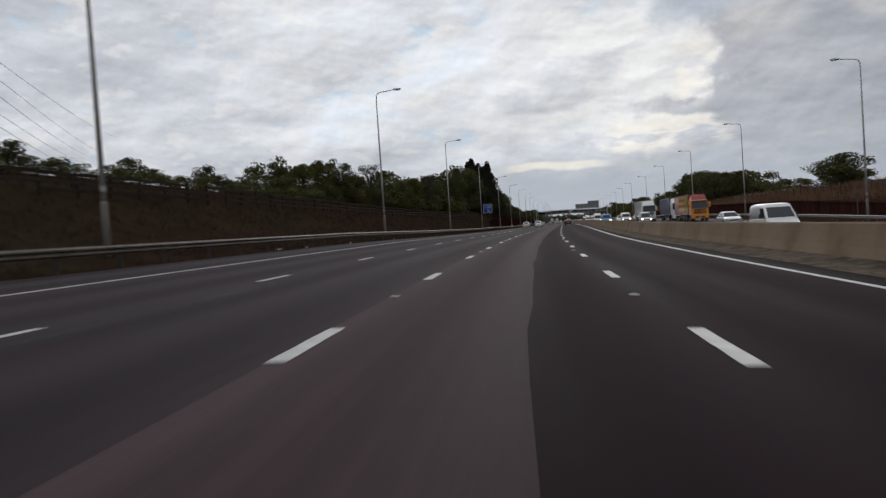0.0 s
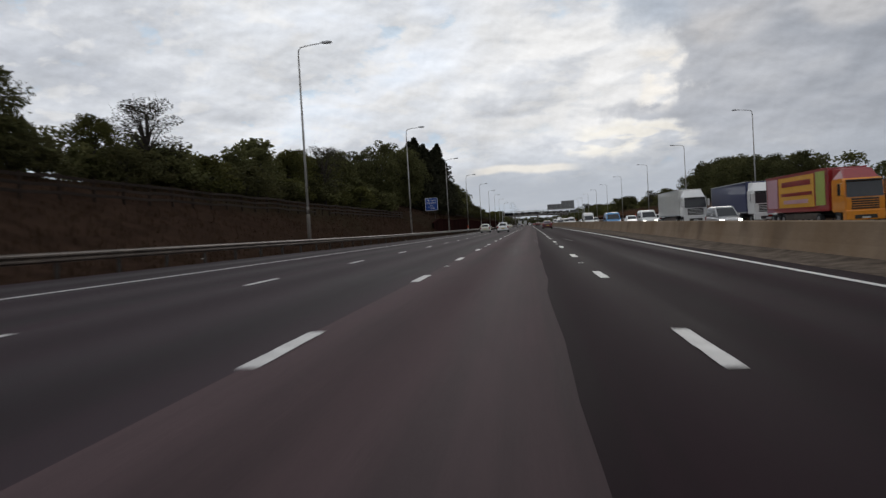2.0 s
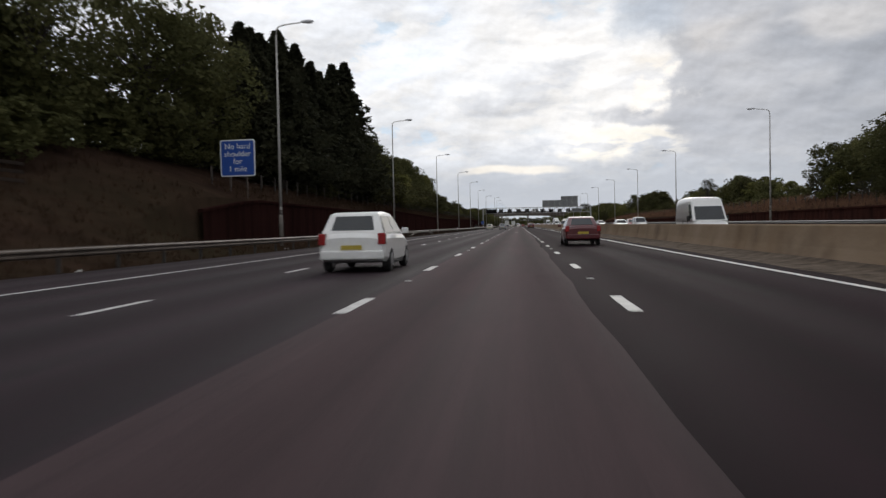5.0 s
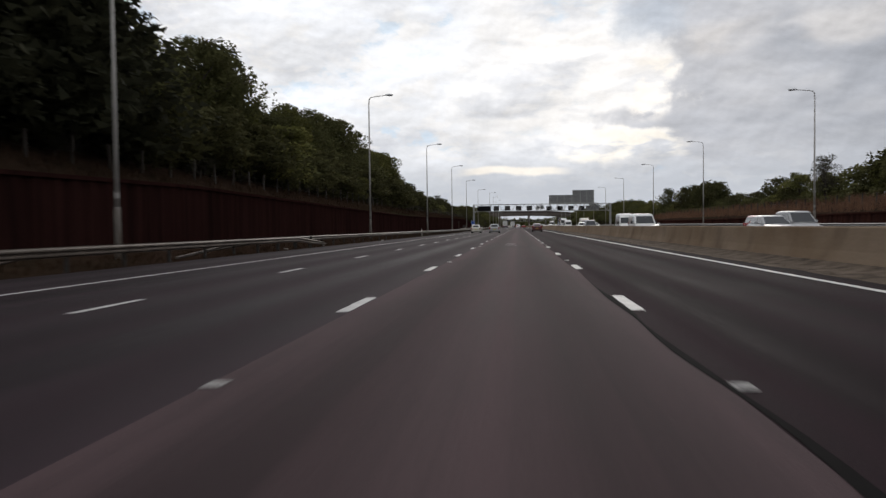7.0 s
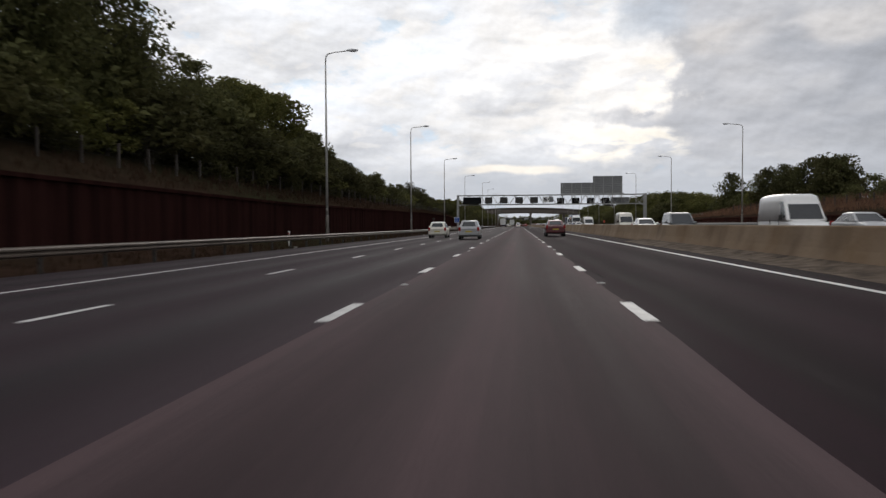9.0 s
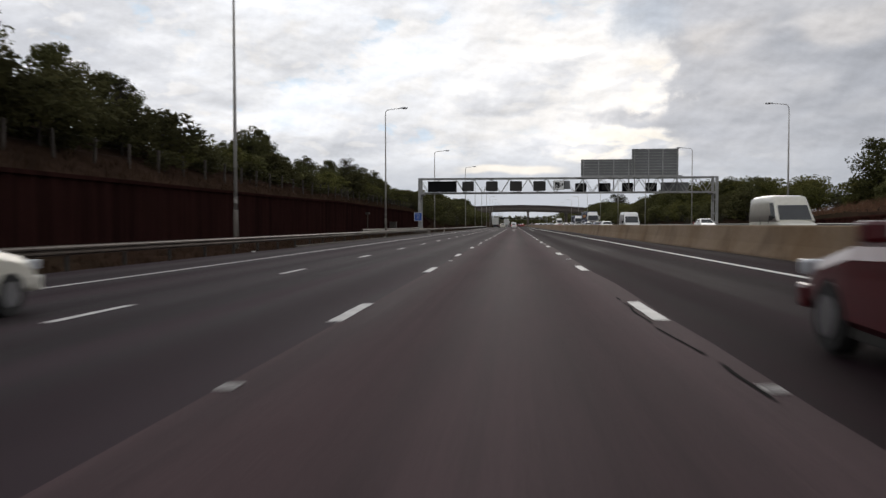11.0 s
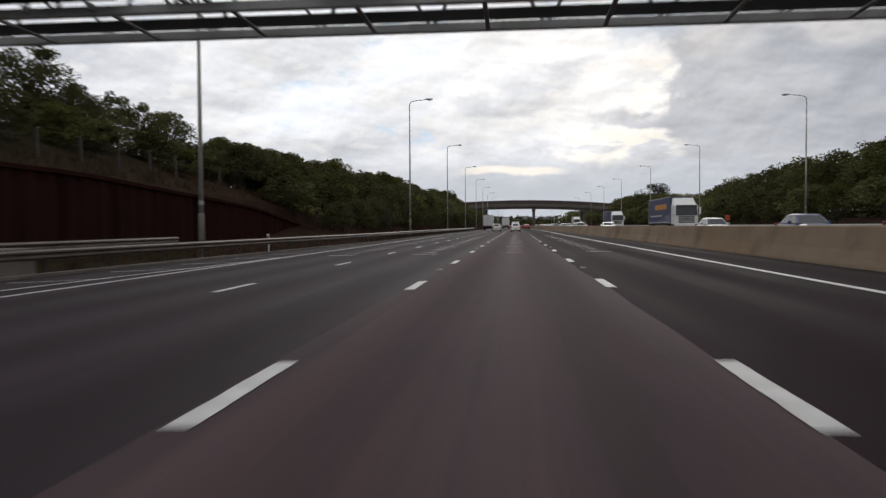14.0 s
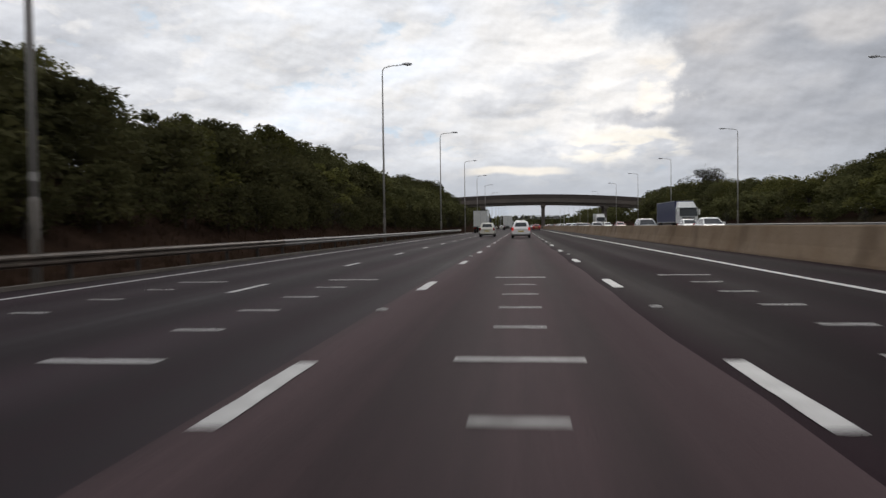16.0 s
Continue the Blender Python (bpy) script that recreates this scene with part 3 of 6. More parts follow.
def add_tube(bm, pts, radii, sides=8, caps=True):
    """A round bar through pts with the given radii."""
    pts = [Vector(p) for p in pts]
    if not isinstance(radii, (list, tuple)):
        radii = [radii] * len(pts)
    rings = []
    for i, p in enumerate(pts):
        d = (pts[min(i + 1, len(pts) - 1)] - pts[max(i - 1, 0)]).normalized()
        u = d.orthogonal().normalized() if abs(d.z) < 0.99 else Vector((1, 0, 0))
        if abs(d.z) < 0.99:
            u = Vector((0, 0, 1)).cross(d).normalized()
        w = d.cross(u)
        rings.append([bm.verts.new(p + radii[i] * (math.cos(2 * math.pi * k / sides) * u + math.sin(2 * math.pi * k / sides) * w)) for k in range(sides)])
    for a, b in zip(rings, rings[1:]):
        for k in range(sides):
            bm.faces.new((a[k], a[(k + 1) % sides], b[(k + 1) % sides], b[k]))
    if caps:
        bm.faces.new(rings[0][::-1])
        bm.faces.new(rings[-1])
    return bm


def tube(pts, radii, sides=8):
    return add_tube(bmesh.new(), pts, radii, sides)


def prism(profile, y0, y1):
    """A closed (x, z) outline drawn out along y."""
    bm = bmesh.new()
    a = [bm.verts.new((x, y0, z)) for x, z in profile]
    b = [bm.verts.new((x, y1, z)) for x, z in profile]
    n = len(profile)
    for k in range(n):
        bm.faces.new((a[k], a[(k + 1) % n], b[(k + 1) % n], b[k]))
    bm.faces.new(a[::-1])
    bm.faces.new(b)
    bmesh.ops.recalc_face_normals(bm, faces=bm.faces)
    return bm


def sheet(name, cols, y0, y1, step, mat, parent=None, closed=False):
    """A strip along the road; cols are (x, dz), where x may be a function of y. Its UV is metres across and along."""
    n = max(1, int(round((y1 - y0) / step)))
    verts, uvs, faces = [], [], []
    for i in range(n + 1):
        y = y0 + (y1 - y0) * i / n
        for x, dz in cols:
            xx = x(y) if callable(x) else x
            verts.append(place(xx, y, dz))
            uvs.append((xx, y))
    c = len(cols)
    for i in range(n):
        for j in range(c if closed else c - 1):
            k = (j + 1) % c
            faces.append((i * c + j, i * c + k, (i + 1) * c + k, (i + 1) * c + j))
    if closed:
        faces.append(tuple(range(c))[::-1])
        faces.append(tuple(n * c + j for j in range(c)))
    return mesh_object(name, verts, faces, mat, parent, uvs)


# ---------------------------------------------------------------- ground and roads
def build_ground():
    xs = [-1500, -700, -350, -200, -120, -80, -60, -48, -40, -34, -30, -27, -24, -22.5, -21, -20, -19, -18, -17.6, -17.45, -16.5, -15.6, -14.6, -13.8, -13.2, -12.7, -12.4,
          -12.0, -11.2, -10.3, -5, 7.5, 8.6, 20, 27.3, 28, 29.5, 31, 32.45, 32.6, 34, 36, 39, 42, 46, 52, 60, 80, 120, 200, 350, 700, 1500]
    ys = list(np.arange(-60, 200, 4.0)) + list(np.arange(200, 520, 4.0)) + list(np.arange(520, 900, 10.0)) + [930, 980, 1050, 1150, 1300, 1500, 1800, 2300, 3000]
    verts = [(cx(max(y, -60)) + x, y, terrain_z(x, y)) for y in ys for x in xs]
    n = len(xs)
    faces = [(i * n + j, i * n + j + 1, (i + 1) * n + j + 1, (i + 1) * n + j) for i in range(len(ys) - 1) for j in range(n - 1)]
    ob = mesh_object("ground", verts, faces, SOIL, smooth_faces=True)
    return tagged(ob, "dark brown grassy soil of verges and banks", "ground", kind="structure")


ground = build_ground()
Y0, Y1 = -45.0, 1100.0
road = sheet("road", [(shoulder, 0.0), (-9.0, 0), (-5.5, 0), (-1.9, 0.0)], Y0, Y1, 5, ASPHALT_GREY)
tagged(road, "worn grey asphalt motorway carriageway with lane markings", "road", kind="structure")
tagged(sheet("worn_lane_surface", [(-1.9, 0.0), (0, 0.0), (seam, 0.0)], Y0, Y1, 2.5, ASPHALT_WORN, road), "paler brownish worn asphalt")
tagged(sheet("dark_lane_surface", [(seam, 0.0), (4, 0), (6.9, 0.0)], Y0, Y1, 2.5, ASPHALT_DARK, road), "darker asphalt of the outer lane")
tagged(sheet("lane_joint", [(lambda y: seam(y) - 0.03 - 0.03 * math.sin(y * 1.3), 0.004), (lambda y: seam(y) + 0.02 + 0.06 * max(0, math.sin(y * 0.9)), 0.004)], 193, 236, 0.5, JOINT, road), "black bitumen joint")
def grit_edge(y):
    return 0.16 * noise.noise(Vector((y * 0.11, 3.0, 0.0))) + 0.10 * noise.noise(Vector((y * 0.47, 8.0, 0.0))) + 0.07 * noise.noise(Vector((y * 1.4, 1.0, 0.0)))


tagged(sheet("grit_strip", [(lambda y: 6.52 + grit_edge(y), 0.004), (lambda y: 6.8 + 0.6 * grit_edge(y + 40), 0.014), (7.2, 0.05), (7.5, 0.10), (7.72, 0.17)], Y0, 330, 0.7, GRIT, road), "dusty grit along the barrier")
tagged(sheet("grit_strip", [(lambda y: 7.52 + 0.5 * grit_edge(y), 0.004), (7.7, 0.02), (7.8, 0.03)], 330, 900, 1.0, GRIT, road), "dusty grit along the barrier")
def grit_debris():
    """Clods, stones and scraps lying in the dirt along the barrier."""
    rng = np.random.default_rng(31)
    verts, faces = [], []
    for _ in range(1500):
        y = rng.uniform(-5, 345)
        x = 6.62 + 0.95 * rng.random() ** 1.4
        r = 0.018 + 0.05 * rng.random() ** 3
        p = place(x, y, 0.012)
        o = len(verts)
        n = 5
        for k in range(n):
            q = 2 * math.pi * k / n + rng.uniform(-0.3, 0.3)
            verts.append((p.x + r * math.cos(q) * rng.uniform(0.7, 1.2), p.y + 1.6 * r * math.sin(q) * rng.uniform(0.7, 1.3), p.z - 0.01))
        verts.append((p.x, p.y, p.z + r * rng.uniform(0.5, 1.0)))
        faces += [(o + k, o + (k + 1) % n, o + n) for k in range(n)]
    ob = mesh_object("grit_debris", verts, faces, GRIT, road)
    tagged(ob, "clods and stones in the dirt along the barrier", kind="stuff")


grit_debris()
tagged(sheet("outer_strip", [(6.9, 0.0), (7.9, 0.0)], Y0, Y1, 5, ASPHALT_DARK, road))
road_opposite = sheet("road_opposite", [(8.3, 0.0), (14, 0), (20, 0), (27.4, 0.0)], Y0, Y1, 6, ASPHALT_GREY)
tagged(road_opposite, "grey asphalt of the oncoming carriageway", "road", kind="structure")

# solid edge lines
tagged(sheet("edge_line", [(lambda y: left_edge(y) - 0.07, 0.006), (lambda y: left_edge(y) + 0.07, 0.006)], Y0, 900, 4, PAINT, road), "white edge line")
tagged(sheet("edge_line", [(lambda y: right_edge(y) - 0.08, 0.006), (lambda y: right_edge(y) + 0.08, 0.006)], Y0, 900, 4, PAINT, road), "white edge line")
tagged(sheet("edge_line", [(9.6, 0.006), (9.78, 0.006)], Y0, 900, 6, PAINT, road_opposite), "white edge line")
tagged(sheet("edge_line", [(24.3, 0.006), (24.5, 0.006)], Y0, 900, 6, PAINT, road_opposite), "white edge line")


def build_lane_marks():
    """Two-metre dashes every nine metres, with a road stud in every second gap."""
    def strip_mesh(name, w, length, mat):
        bm = bmesh.new()
        rnd = random.Random(5)
        left, right = [], []
        for i in range(9):
            y = -length / 2 + length * i / 8
            left.append(bm.verts.new((-w / 2 - rnd.uniform(0, 0.012), y, 0)))
            right.append(bm.verts.new((w / 2 + rnd.uniform(0, 0.012), y, 0)))
        for i in range(8):
            bm.faces.new((left[i], right[i], right[i + 1], left[i + 1]))
        me = bpy.data.meshes.new(name)
        bm.to_mesh(me)
        bm.free()
        me.materials.append(mat)
        return me
    dash, thin = strip_mesh("lane_dash", 0.16, 2.0, PAINT), strip_mesh("lane_dash", 0.13, 2.0, PAINT)
    along = [43, 105, 150, 218, 232, 286, 330, 384, 420, 465, 501]
    lines = ((dash, 105, [-1.82, -1.90, -1.90, -1.89, -2.00, -1.98, -1.96, -1.93, -1.80, -1.75, -1.72]),
             (dash, 105, [1.95, 1.87, 1.86, 1.86, 1.85, 1.80, 1.80, 1.80, 1.79, 1.78, 1.74]),
             (thin, 85, [-5.46, -5.40, -5.48, -5.58, -5.84, -5.8, -5.6, -5.45, -5.45, -5.32, -5.26]))
    for me, far, across in lines:
        for k in range(-4, far):
            y = 6.6 + 9 * k
            y += float(np.interp(y, [218, 231, 268, 276, 286, 310, 384, 420, 510], [0, 1.0, 1.1, 0.2, 0.3, 0, 0, -0.45, -0.4]))
            share("lane_dash", me, road, lie(float(np.interp(y, along, across)), y, 0.007))
    for x in (13.3, 16.95, 20.6):
        for k in range(-4, 60, 2):
            share("lane_dash", thin, road_opposite, lie(x, 4 + 9 * k, 0.007))
    # stud: a low iron shoe with a pale reflector
    bm = box(-0.07, 0.07, -0.07, 0.07, 0, 0.014, 0.005)
    add_box(bm, -0.045, 0.045, -0.03, 0.03, 0.014, 0.024, 0.004)
    me = bpy.data.meshes.new("road_stud")
    bm.to_mesh(me)
    bm.free()
    me.materials.append(PAINT_OLD)
    for x in (-1.825, 1.825):
        for k in range(-2, 32):
            share("road_stud", me, road, lie(x, 11.1 + 18 * k, 0.002))
    # calibration marks across every lane
    bars = {}
    for w in (0.58, 1.08):
        bars[w] = strip_mesh("cross_mark", 0.10, w, PAINT_OLD if w < 1 else PAINT)
    for lane in (-7.05, -3.6, 0.05, 3.45):
        for k in range(26):
            y = 472.2 + 1.955 * k
            share("cross_mark", bars[1.08 if k % 5 == 0 else 0.58], road, lie(lane, y, 0.007, 90))
    # two worn pale patches in the middle of a lane
    for y, w in ((264.6, 0.66), (267.9, 0.5)):
        share("worn_patch", strip_mesh("worn_patch", 0.34, w, PAINT_OLD), road, lie(-0.12, y, 0.007, 90))
    # black bitumen poured into cracks
    rnd = random.Random(15)
    for x, y, n, w in ((-5.95, 384, 22, 0.022), (1.05, 121.2, 5, 0.05), (-1.95, 372, 20, 0.018), (-4.6, 268, 26, 0.015), (2.05, 300, 24, 0.02), (-6.1, 52, 24, 0.018), (1.75, 352, 20, 0.022)):
        vs, fs, off = [], [], 0.0
        for k in range(n):
            off += rnd.uniform(-0.035, 0.04)
            ww = w * rnd.uniform(0.3, 0.9) * (0.3 if k in (0, n - 1) else 1)
            vs += [place(x + off - ww, y + 0.4 * k, 0.006), place(x + off + ww, y + 0.4 * k, 0.006)]
            if k and rnd.random() < 0.72:
                fs.append((2 * k - 2, 2 * k - 1, 2 * k + 1, 2 * k))
        mesh_object("crack_seal", vs, fs, JOINT, road)
    # pale scrape across the outer lane and a bright streak on the joint
    for x, y, dx, dy, w in ((2.72, 113.4, 0.22, -7.6, 0.035), (2.56, 106.5, 0.46, -0.5, 0.05), (2.74, 110.3, 0.20, -4.0, 0.025), (0.80, 109.2, 0.09, -2.9, 0.035), (0.74, 112.0, 0.05, -1.6, 0.03)):
        vs, fs = [], []
        for k in range(9):
            f = k / 8
            ww = w * (0.35 + 0.65 * math.sin(math.pi * f)) * rnd.uniform(0.6, 1.1)
            px, py = x + dx * f + rnd.uniform(-0.015, 0.015), y + dy * f
            vs += [place(px - ww, py, 0.006), place(px + ww, py, 0.006)]
            if k:
                fs.append((2 * k - 2, 2 * k, 2 * k + 1, 2 * k - 1))
        mesh_object("scrape_mark", vs, fs, SCRAPE, road)
    # slanted hatching where the hard shoulder runs out
    for k in range(13):
        y = 454.0 + 4.05 * k
        outer, inner = shoulder(y) + 0.95, left_edge(y) - 0.12
        w = inner - outer
        if w < 0.3:
            break
        share("hatch_line", strip_mesh("hatch_line", 0.12, w * 1.42, PAINT_OLD), road, lie((outer + inner) / 2, y + 1.0, 0.007, -45))


build_lane_marks()
def inner_line(y):
    return float(np.interp(y, [440, 456, 460, 466, 471], [-10.9, -10.22, -10.0, -9.5, -9.3]))


tagged(sheet("inner_line", [(lambda y: inner_line(y) - 0.06, 0.006), (lambda y: inner_line(y) + 0.06, 0.006)], 440, 471, 1, PAINT, road), "white line beside the hatching")


# nearside kerb
def build_kerb(y0, y1, ox):
    k = thing("kerb", "low pale concrete kerb along the verge", "kerb")
    for i in range(int((y1 - y0) / 6)):
        a = y0 + 6 * i
        sheet("kerb_length", [(lambda y: shoulder(y) + ox, 0.0), (lambda y: shoulder(y) + ox, 0.085), (lambda y: shoulder(y) + ox - 0.13, 0.095), (lambda y: shoulder(y) + ox - 0.13, -0.1)], a + 0.01, a + 5.99, 3, KERB, k, True)
    tagged(k, kind="structure")


build_kerb(390, 660, 0.0)


# ---------------------------------------------------------------- central barrier
def build_barrier():
    b = thing("concrete_barrier", "weathered brown-stained concrete step barrier in the central reserve", "barrier")
    near = [(7.60, -0.02), (7.615, 0.07), (7.665, 0.20), (7.735, 0.40), (7.80, 0.66), (7.855, 0.92), (7.885, 0.955)]
    prof = near + [(15.94 - x, z) for x, z in near[::-1]]
    y = Y0
    while y < 880:
        sheet("barrier_length", prof, y + 0.008, y + 11.992, 3, CONCRETE, b, True)
        y += 12
    return b


build_barrier()


# ---------------------------------------------------------------- sheet-pile walls
def build_pile_wall(name, x, y0, y1, top, mat, label, face):
    """Interlocking trough-shaped piles; face is +1 where the wall looks towards +x."""
    w = thing(name, label, "retaining wall")
    tagged(w, kind="structure")
    pitch, deep = 1.2, 0.11
    n = int((y1 - y0) / pitch)
    near = 300
    verts, faces = [], []
    def one(y):
        t0, t1 = top(y), top(y + pitch)
        out = []
        for f, d in ((0.0, 0), (0.32, 0), (0.50, deep), (0.82, deep), (1.0, 0)):
            yy = y + f * pitch
            zt = t0 + (t1 - t0) * f
            base = terrain_z(x + face * 1.0, yy) - 0.5
            out.append(((cx(yy) + x - face * d, yy, base), (cx(yy) + x - face * d, yy, zt)))
        return out
    for i in range(n):
        ring = one(y0 + i * pitch)
        vs = [p for pair in ring for p in pair]
        fs = [(2 * k, 2 * k + 2, 2 * k + 3, 2 * k + 1) for k in range(4)]
        if face < 0:
            fs = [f[::-1] for f in fs]
        if i < near:
            mesh_object("sheet_pile", vs, fs, mat, w)
        else:
            o = len(verts)
            verts += vs
            faces += [tuple(o + v for v in f) for f in fs]
    if verts:
        tagged(mesh_object("far_sheet_piles", verts, faces, mat, w), kind="stuff")
    # capping channel in lengths
    y = y0
    while y < y1 - 0.5:
        e = min(y + 12, y1)
        vs, fs = [], []
        for i in range(5):
            yy = y + (e - y) * i / 4
            z = top(yy)
            xx = cx(yy) + x
            a, c = (xx - face * 0.30, xx + face * 0.08)
            vs += [(a, yy, z - 0.12), (a, yy, z + 0.05), (c, yy, z + 0.05), (c, yy, z - 0.12)]
            if i:
                o = 4 * i
                fs += [(o - 4 + k, o - 4 + (k + 1) % 4, o + (k + 1) % 4, o + k) for k in range(4)]
        fs += [(3, 2, 1, 0), (len(vs) - 4, len(vs) - 3, len(vs) - 2, len(vs) - 1)]
        mesh_object("capping", vs, fs, mat, w)
        y = e
    return w


def wall_left_top(y):
    return float(np.interp(y, [198, 206, 235, 260, 276, 310, 340, 400, 420, 470, 490, 502], [2.3, 3.1, 3.0, 3.45, 3.3, 3.0, 2.85, 3.2, 3.4, 3.3, 2.4, 1.0]))


def wall_right_top(y):
    return float(np.interp(y, [40, 75, 105, 180, 200, 290, 335, 412, 440], [0.2, 0.8, 1.75, 2.5, 2.2, 2.0, 1.8, 2.0, 1.4]))


wall_l = build_pile_wall("wall_left", -17.15, 198, 501, wall_left_top, RUST, "dark brown rusted sheet-pile retaining wall", 1)
build_pile_wall("wall_right", 32.2, 42, 438, wall_right_top, RUST_RED, "red-brown rusted sheet-pile retaining wall", -1)


# return panel and short handrail where the left wall begins
ez = terrain_z(-18.2, 199) - 0.3
vs = [(-19.3, 198.4, ez), (-17.42, 199.6, ez - 0.6), (-17.42, 200.2, 2.45), (-19.3, 199.0, 2.75)]
mesh_object("end_panel", [(cx(y) + x, y, z) for x, y, z in vs] + [(cx(y) + x, y + 0.12, z) for x, y, z in vs], [(0, 1, 2, 3), (7, 6, 5, 4), (0, 4, 5, 1), (1, 5, 6, 2), (2, 6, 7, 3), (3, 7, 4, 0)], RUST_RED, wall_l)


# ---------------------------------------------------------------- overbridge
def build_bridge(y, name, x0, x1, crown, piers, label):
    b = thing(name, label, "bridge", m=Matrix.Translation((0, y, 0)))
    def arch(x):
        return crown - 0.0011 * (x - 2) ** 2
    def loft(nm, ya, yb, z0, z1, mat, lab="", inset=0.0):
        vs, fs = [], []
        xs = np.linspace(x0, x1, 25)
        for i, x in enumerate(xs):
            a = arch(x)
            vs += [(x, ya, a + z0), (x, ya, a + z1), (x, yb, a + z1), (x, yb, a + z0)]
            if i:
                o = 4 * i
                fs += [(o - 4 + k, o - 4 + (k + 1) % 4, o + (k + 1) % 4, o + k) for k in range(4)]
        fs += [(3, 2, 1, 0), (len(vs) - 4, len(vs) - 3, len(vs) - 2, len(vs) - 1)]
        ob = mesh_object(nm, vs, fs, mat, b)
        if lab:
            ob["label"] = lab
    loft("deck", -5.6, 5.6, -1.25, -0.85, CONCRETE_PALE)
    for yy in (-4.6, -1.6, 1.6, 4.6):
        loft("girder", yy - 0.35, yy + 0.35, -2.75, -1.25, CONCRETE_PALE)
    for s in (-1, 1):
        loft("edge_beam", min(s * 5.3, s * 5.75), max(s * 5.3, s * 5.75), -1.9, -0.6, CONCRETE_PALE)
        loft("parapet", min(s * 5.45, s * 5.6), max(s * 5.45, s * 5.6), -0.6, 0.75, PARAPET, "brown solid parapet")
        loft("string_course", min(s * 5.3, s * 5.82), max(s * 5.3, s * 5.82), -0.78, -0.58, CONCRETE_PALE)
        loft("parapet_rail", min(s * 5.42, s * 5.66), max(s * 5.42, s * 5.66), 0.75, 0.87, GALV_DULL)
    for px in piers:
        zt = arch(px) - 2.75
        g = terrain_z(px, y)
        part("crosshead", box(px - 0.7, px + 0.7, -5.3, 5.3, zt - 0.9, zt, 0.04), CONCRETE_PALE, b)
        for yy in (-3.6, 0, 3.6):
            part("pier_column", tube([(px, yy, g - 0.6), (px, yy, zt - 0.88)], 0.55, 14), CONCRETE_PALE, b, smooth_faces=False)
    for s, xa in ((-1, x0), (1, x1)):
        g = -1.0
        part("abutment", box(min(xa, xa + s * 3), max(xa, xa + s * 3), -6.2, 6.2, g, arch(xa) - 0.6), CONCRETE_PALE, b)
    return b


build_bridge(772, "overbridge", -28, 46, 11.3, (-13.5, 7.97, 29.5), "brown-grey concrete road bridge on round piers")


# ---------------------------------------------------------------- guardrails
def build_guardrail(label, x, y0, y1, height=0.74, face=1, ramp_in=False, ramp_out=False, mat=None, step=3.2):
    """Corrugated beam on posts. face: +1 where the traffic runs on its +x side."""
    mat = mat or GALV_DULL
    g = thing("guardrail", label, "guardrail")
    wave = [(0.0, 0.0), (0.0, -0.02), (0.075, -0.07), (0.075, -0.11), (0.01, -0.155), (0.01, -0.165), (0.075, -0.21), (0.075, -0.25), (0.0, -0.30), (0.0, -0.31)]
    xf = x if callable(x) else (lambda y: x)

    def top(y):
        h = height
        if ramp_in:
            h *= smooth(y0 - 1, y0 + 9, y) * 0.85 + 0.15
        if ramp_out:
            h *= smooth(y1 + 1, y1 - 9, y) * 0.85 + 0.15
        return h
    post = None
    n = int((y1 - y0) / step)
    for i in range(n):
        a, b = y0 + i * step, y0 + (i + 1) * step
        vs, fs, m = [], [], len(wave)
        for y in (a, b + 0.02):
            for dx, dz in wave:
                k = 1 if top(y) > 0.4 else 0.4
                vs.append(place(xf(y) + face * dx, y, top(y) + dz * k))
            for dx, dz in wave[::-1]:
                k = 1 if top(y) > 0.4 else 0.4
                vs.append(place(xf(y) + face * (dx - 0.006), y, top(y) + dz * k))
        c = 2 * m
        for j in range(c):
            fs.append((j, (j + 1) % c, c + (j + 1) % c, c + j))
        mesh_object("beam", vs, fs, mat, g)
        if top(a) > 0.45:
            m4 = stand(xf(a) - face * 0.10, a, 0.0)
            if post is None:
                bm = box(-0.05, 0.05, -0.03, 0.03, -0.5, height - 0.03, 0.006)
                add_box(bm, 0.04 * face if face > 0 else -0.10, 0.10 if face > 0 else -0.04, -0.05, 0.05, height - 0.24, height - 0.06)
                post = part("post", bm, CHASSIS if mat is not GALV else mat, g).data
                g.children[-1].matrix_basis = m4
            else:
                share("post", post, g, m4)
    return g


build_guardrail("weathered steel guardrail with corrugated beam on the verge", -12.78, -36, 273, ramp_out=True)
def rail_line(y):
    return -13.25 + 0.55 * smooth(275, 300, y) if y < 455 else shoulder(y) - 0.32


build_guardrail("weathered steel guardrail starting behind another one", rail_line, 250, 538, ramp_in=True)
build_guardrail("newer pale galvanised guardrail joined to a weathered one", rail_line, 538, 640, mat=GALV_MID)
build_guardrail("grey steel guardrail round the gantry foot", -15.6, 424, 476, 0.86)
build_guardrail("grey steel guardrail beside the oncoming carriageway", 27.75, -20, 640, 0.78, -1, mat=GALV_MID, step=6.4)
# a beam end that has come loose and lies on the verge
fallen = part("fallen_rail_piece", tube([(0, 0, 0.06), (0.5, 1.5, 0.18), (0.9, 3.0, 0.42)], [0.06, 0.06, 0.05], 6), GALV_DULL)
fallen.matrix_basis = on_ground(-14.2, 238.2, 0)
tagged(fallen, "bent rusty steel bar lying on the verge", "steel bar")


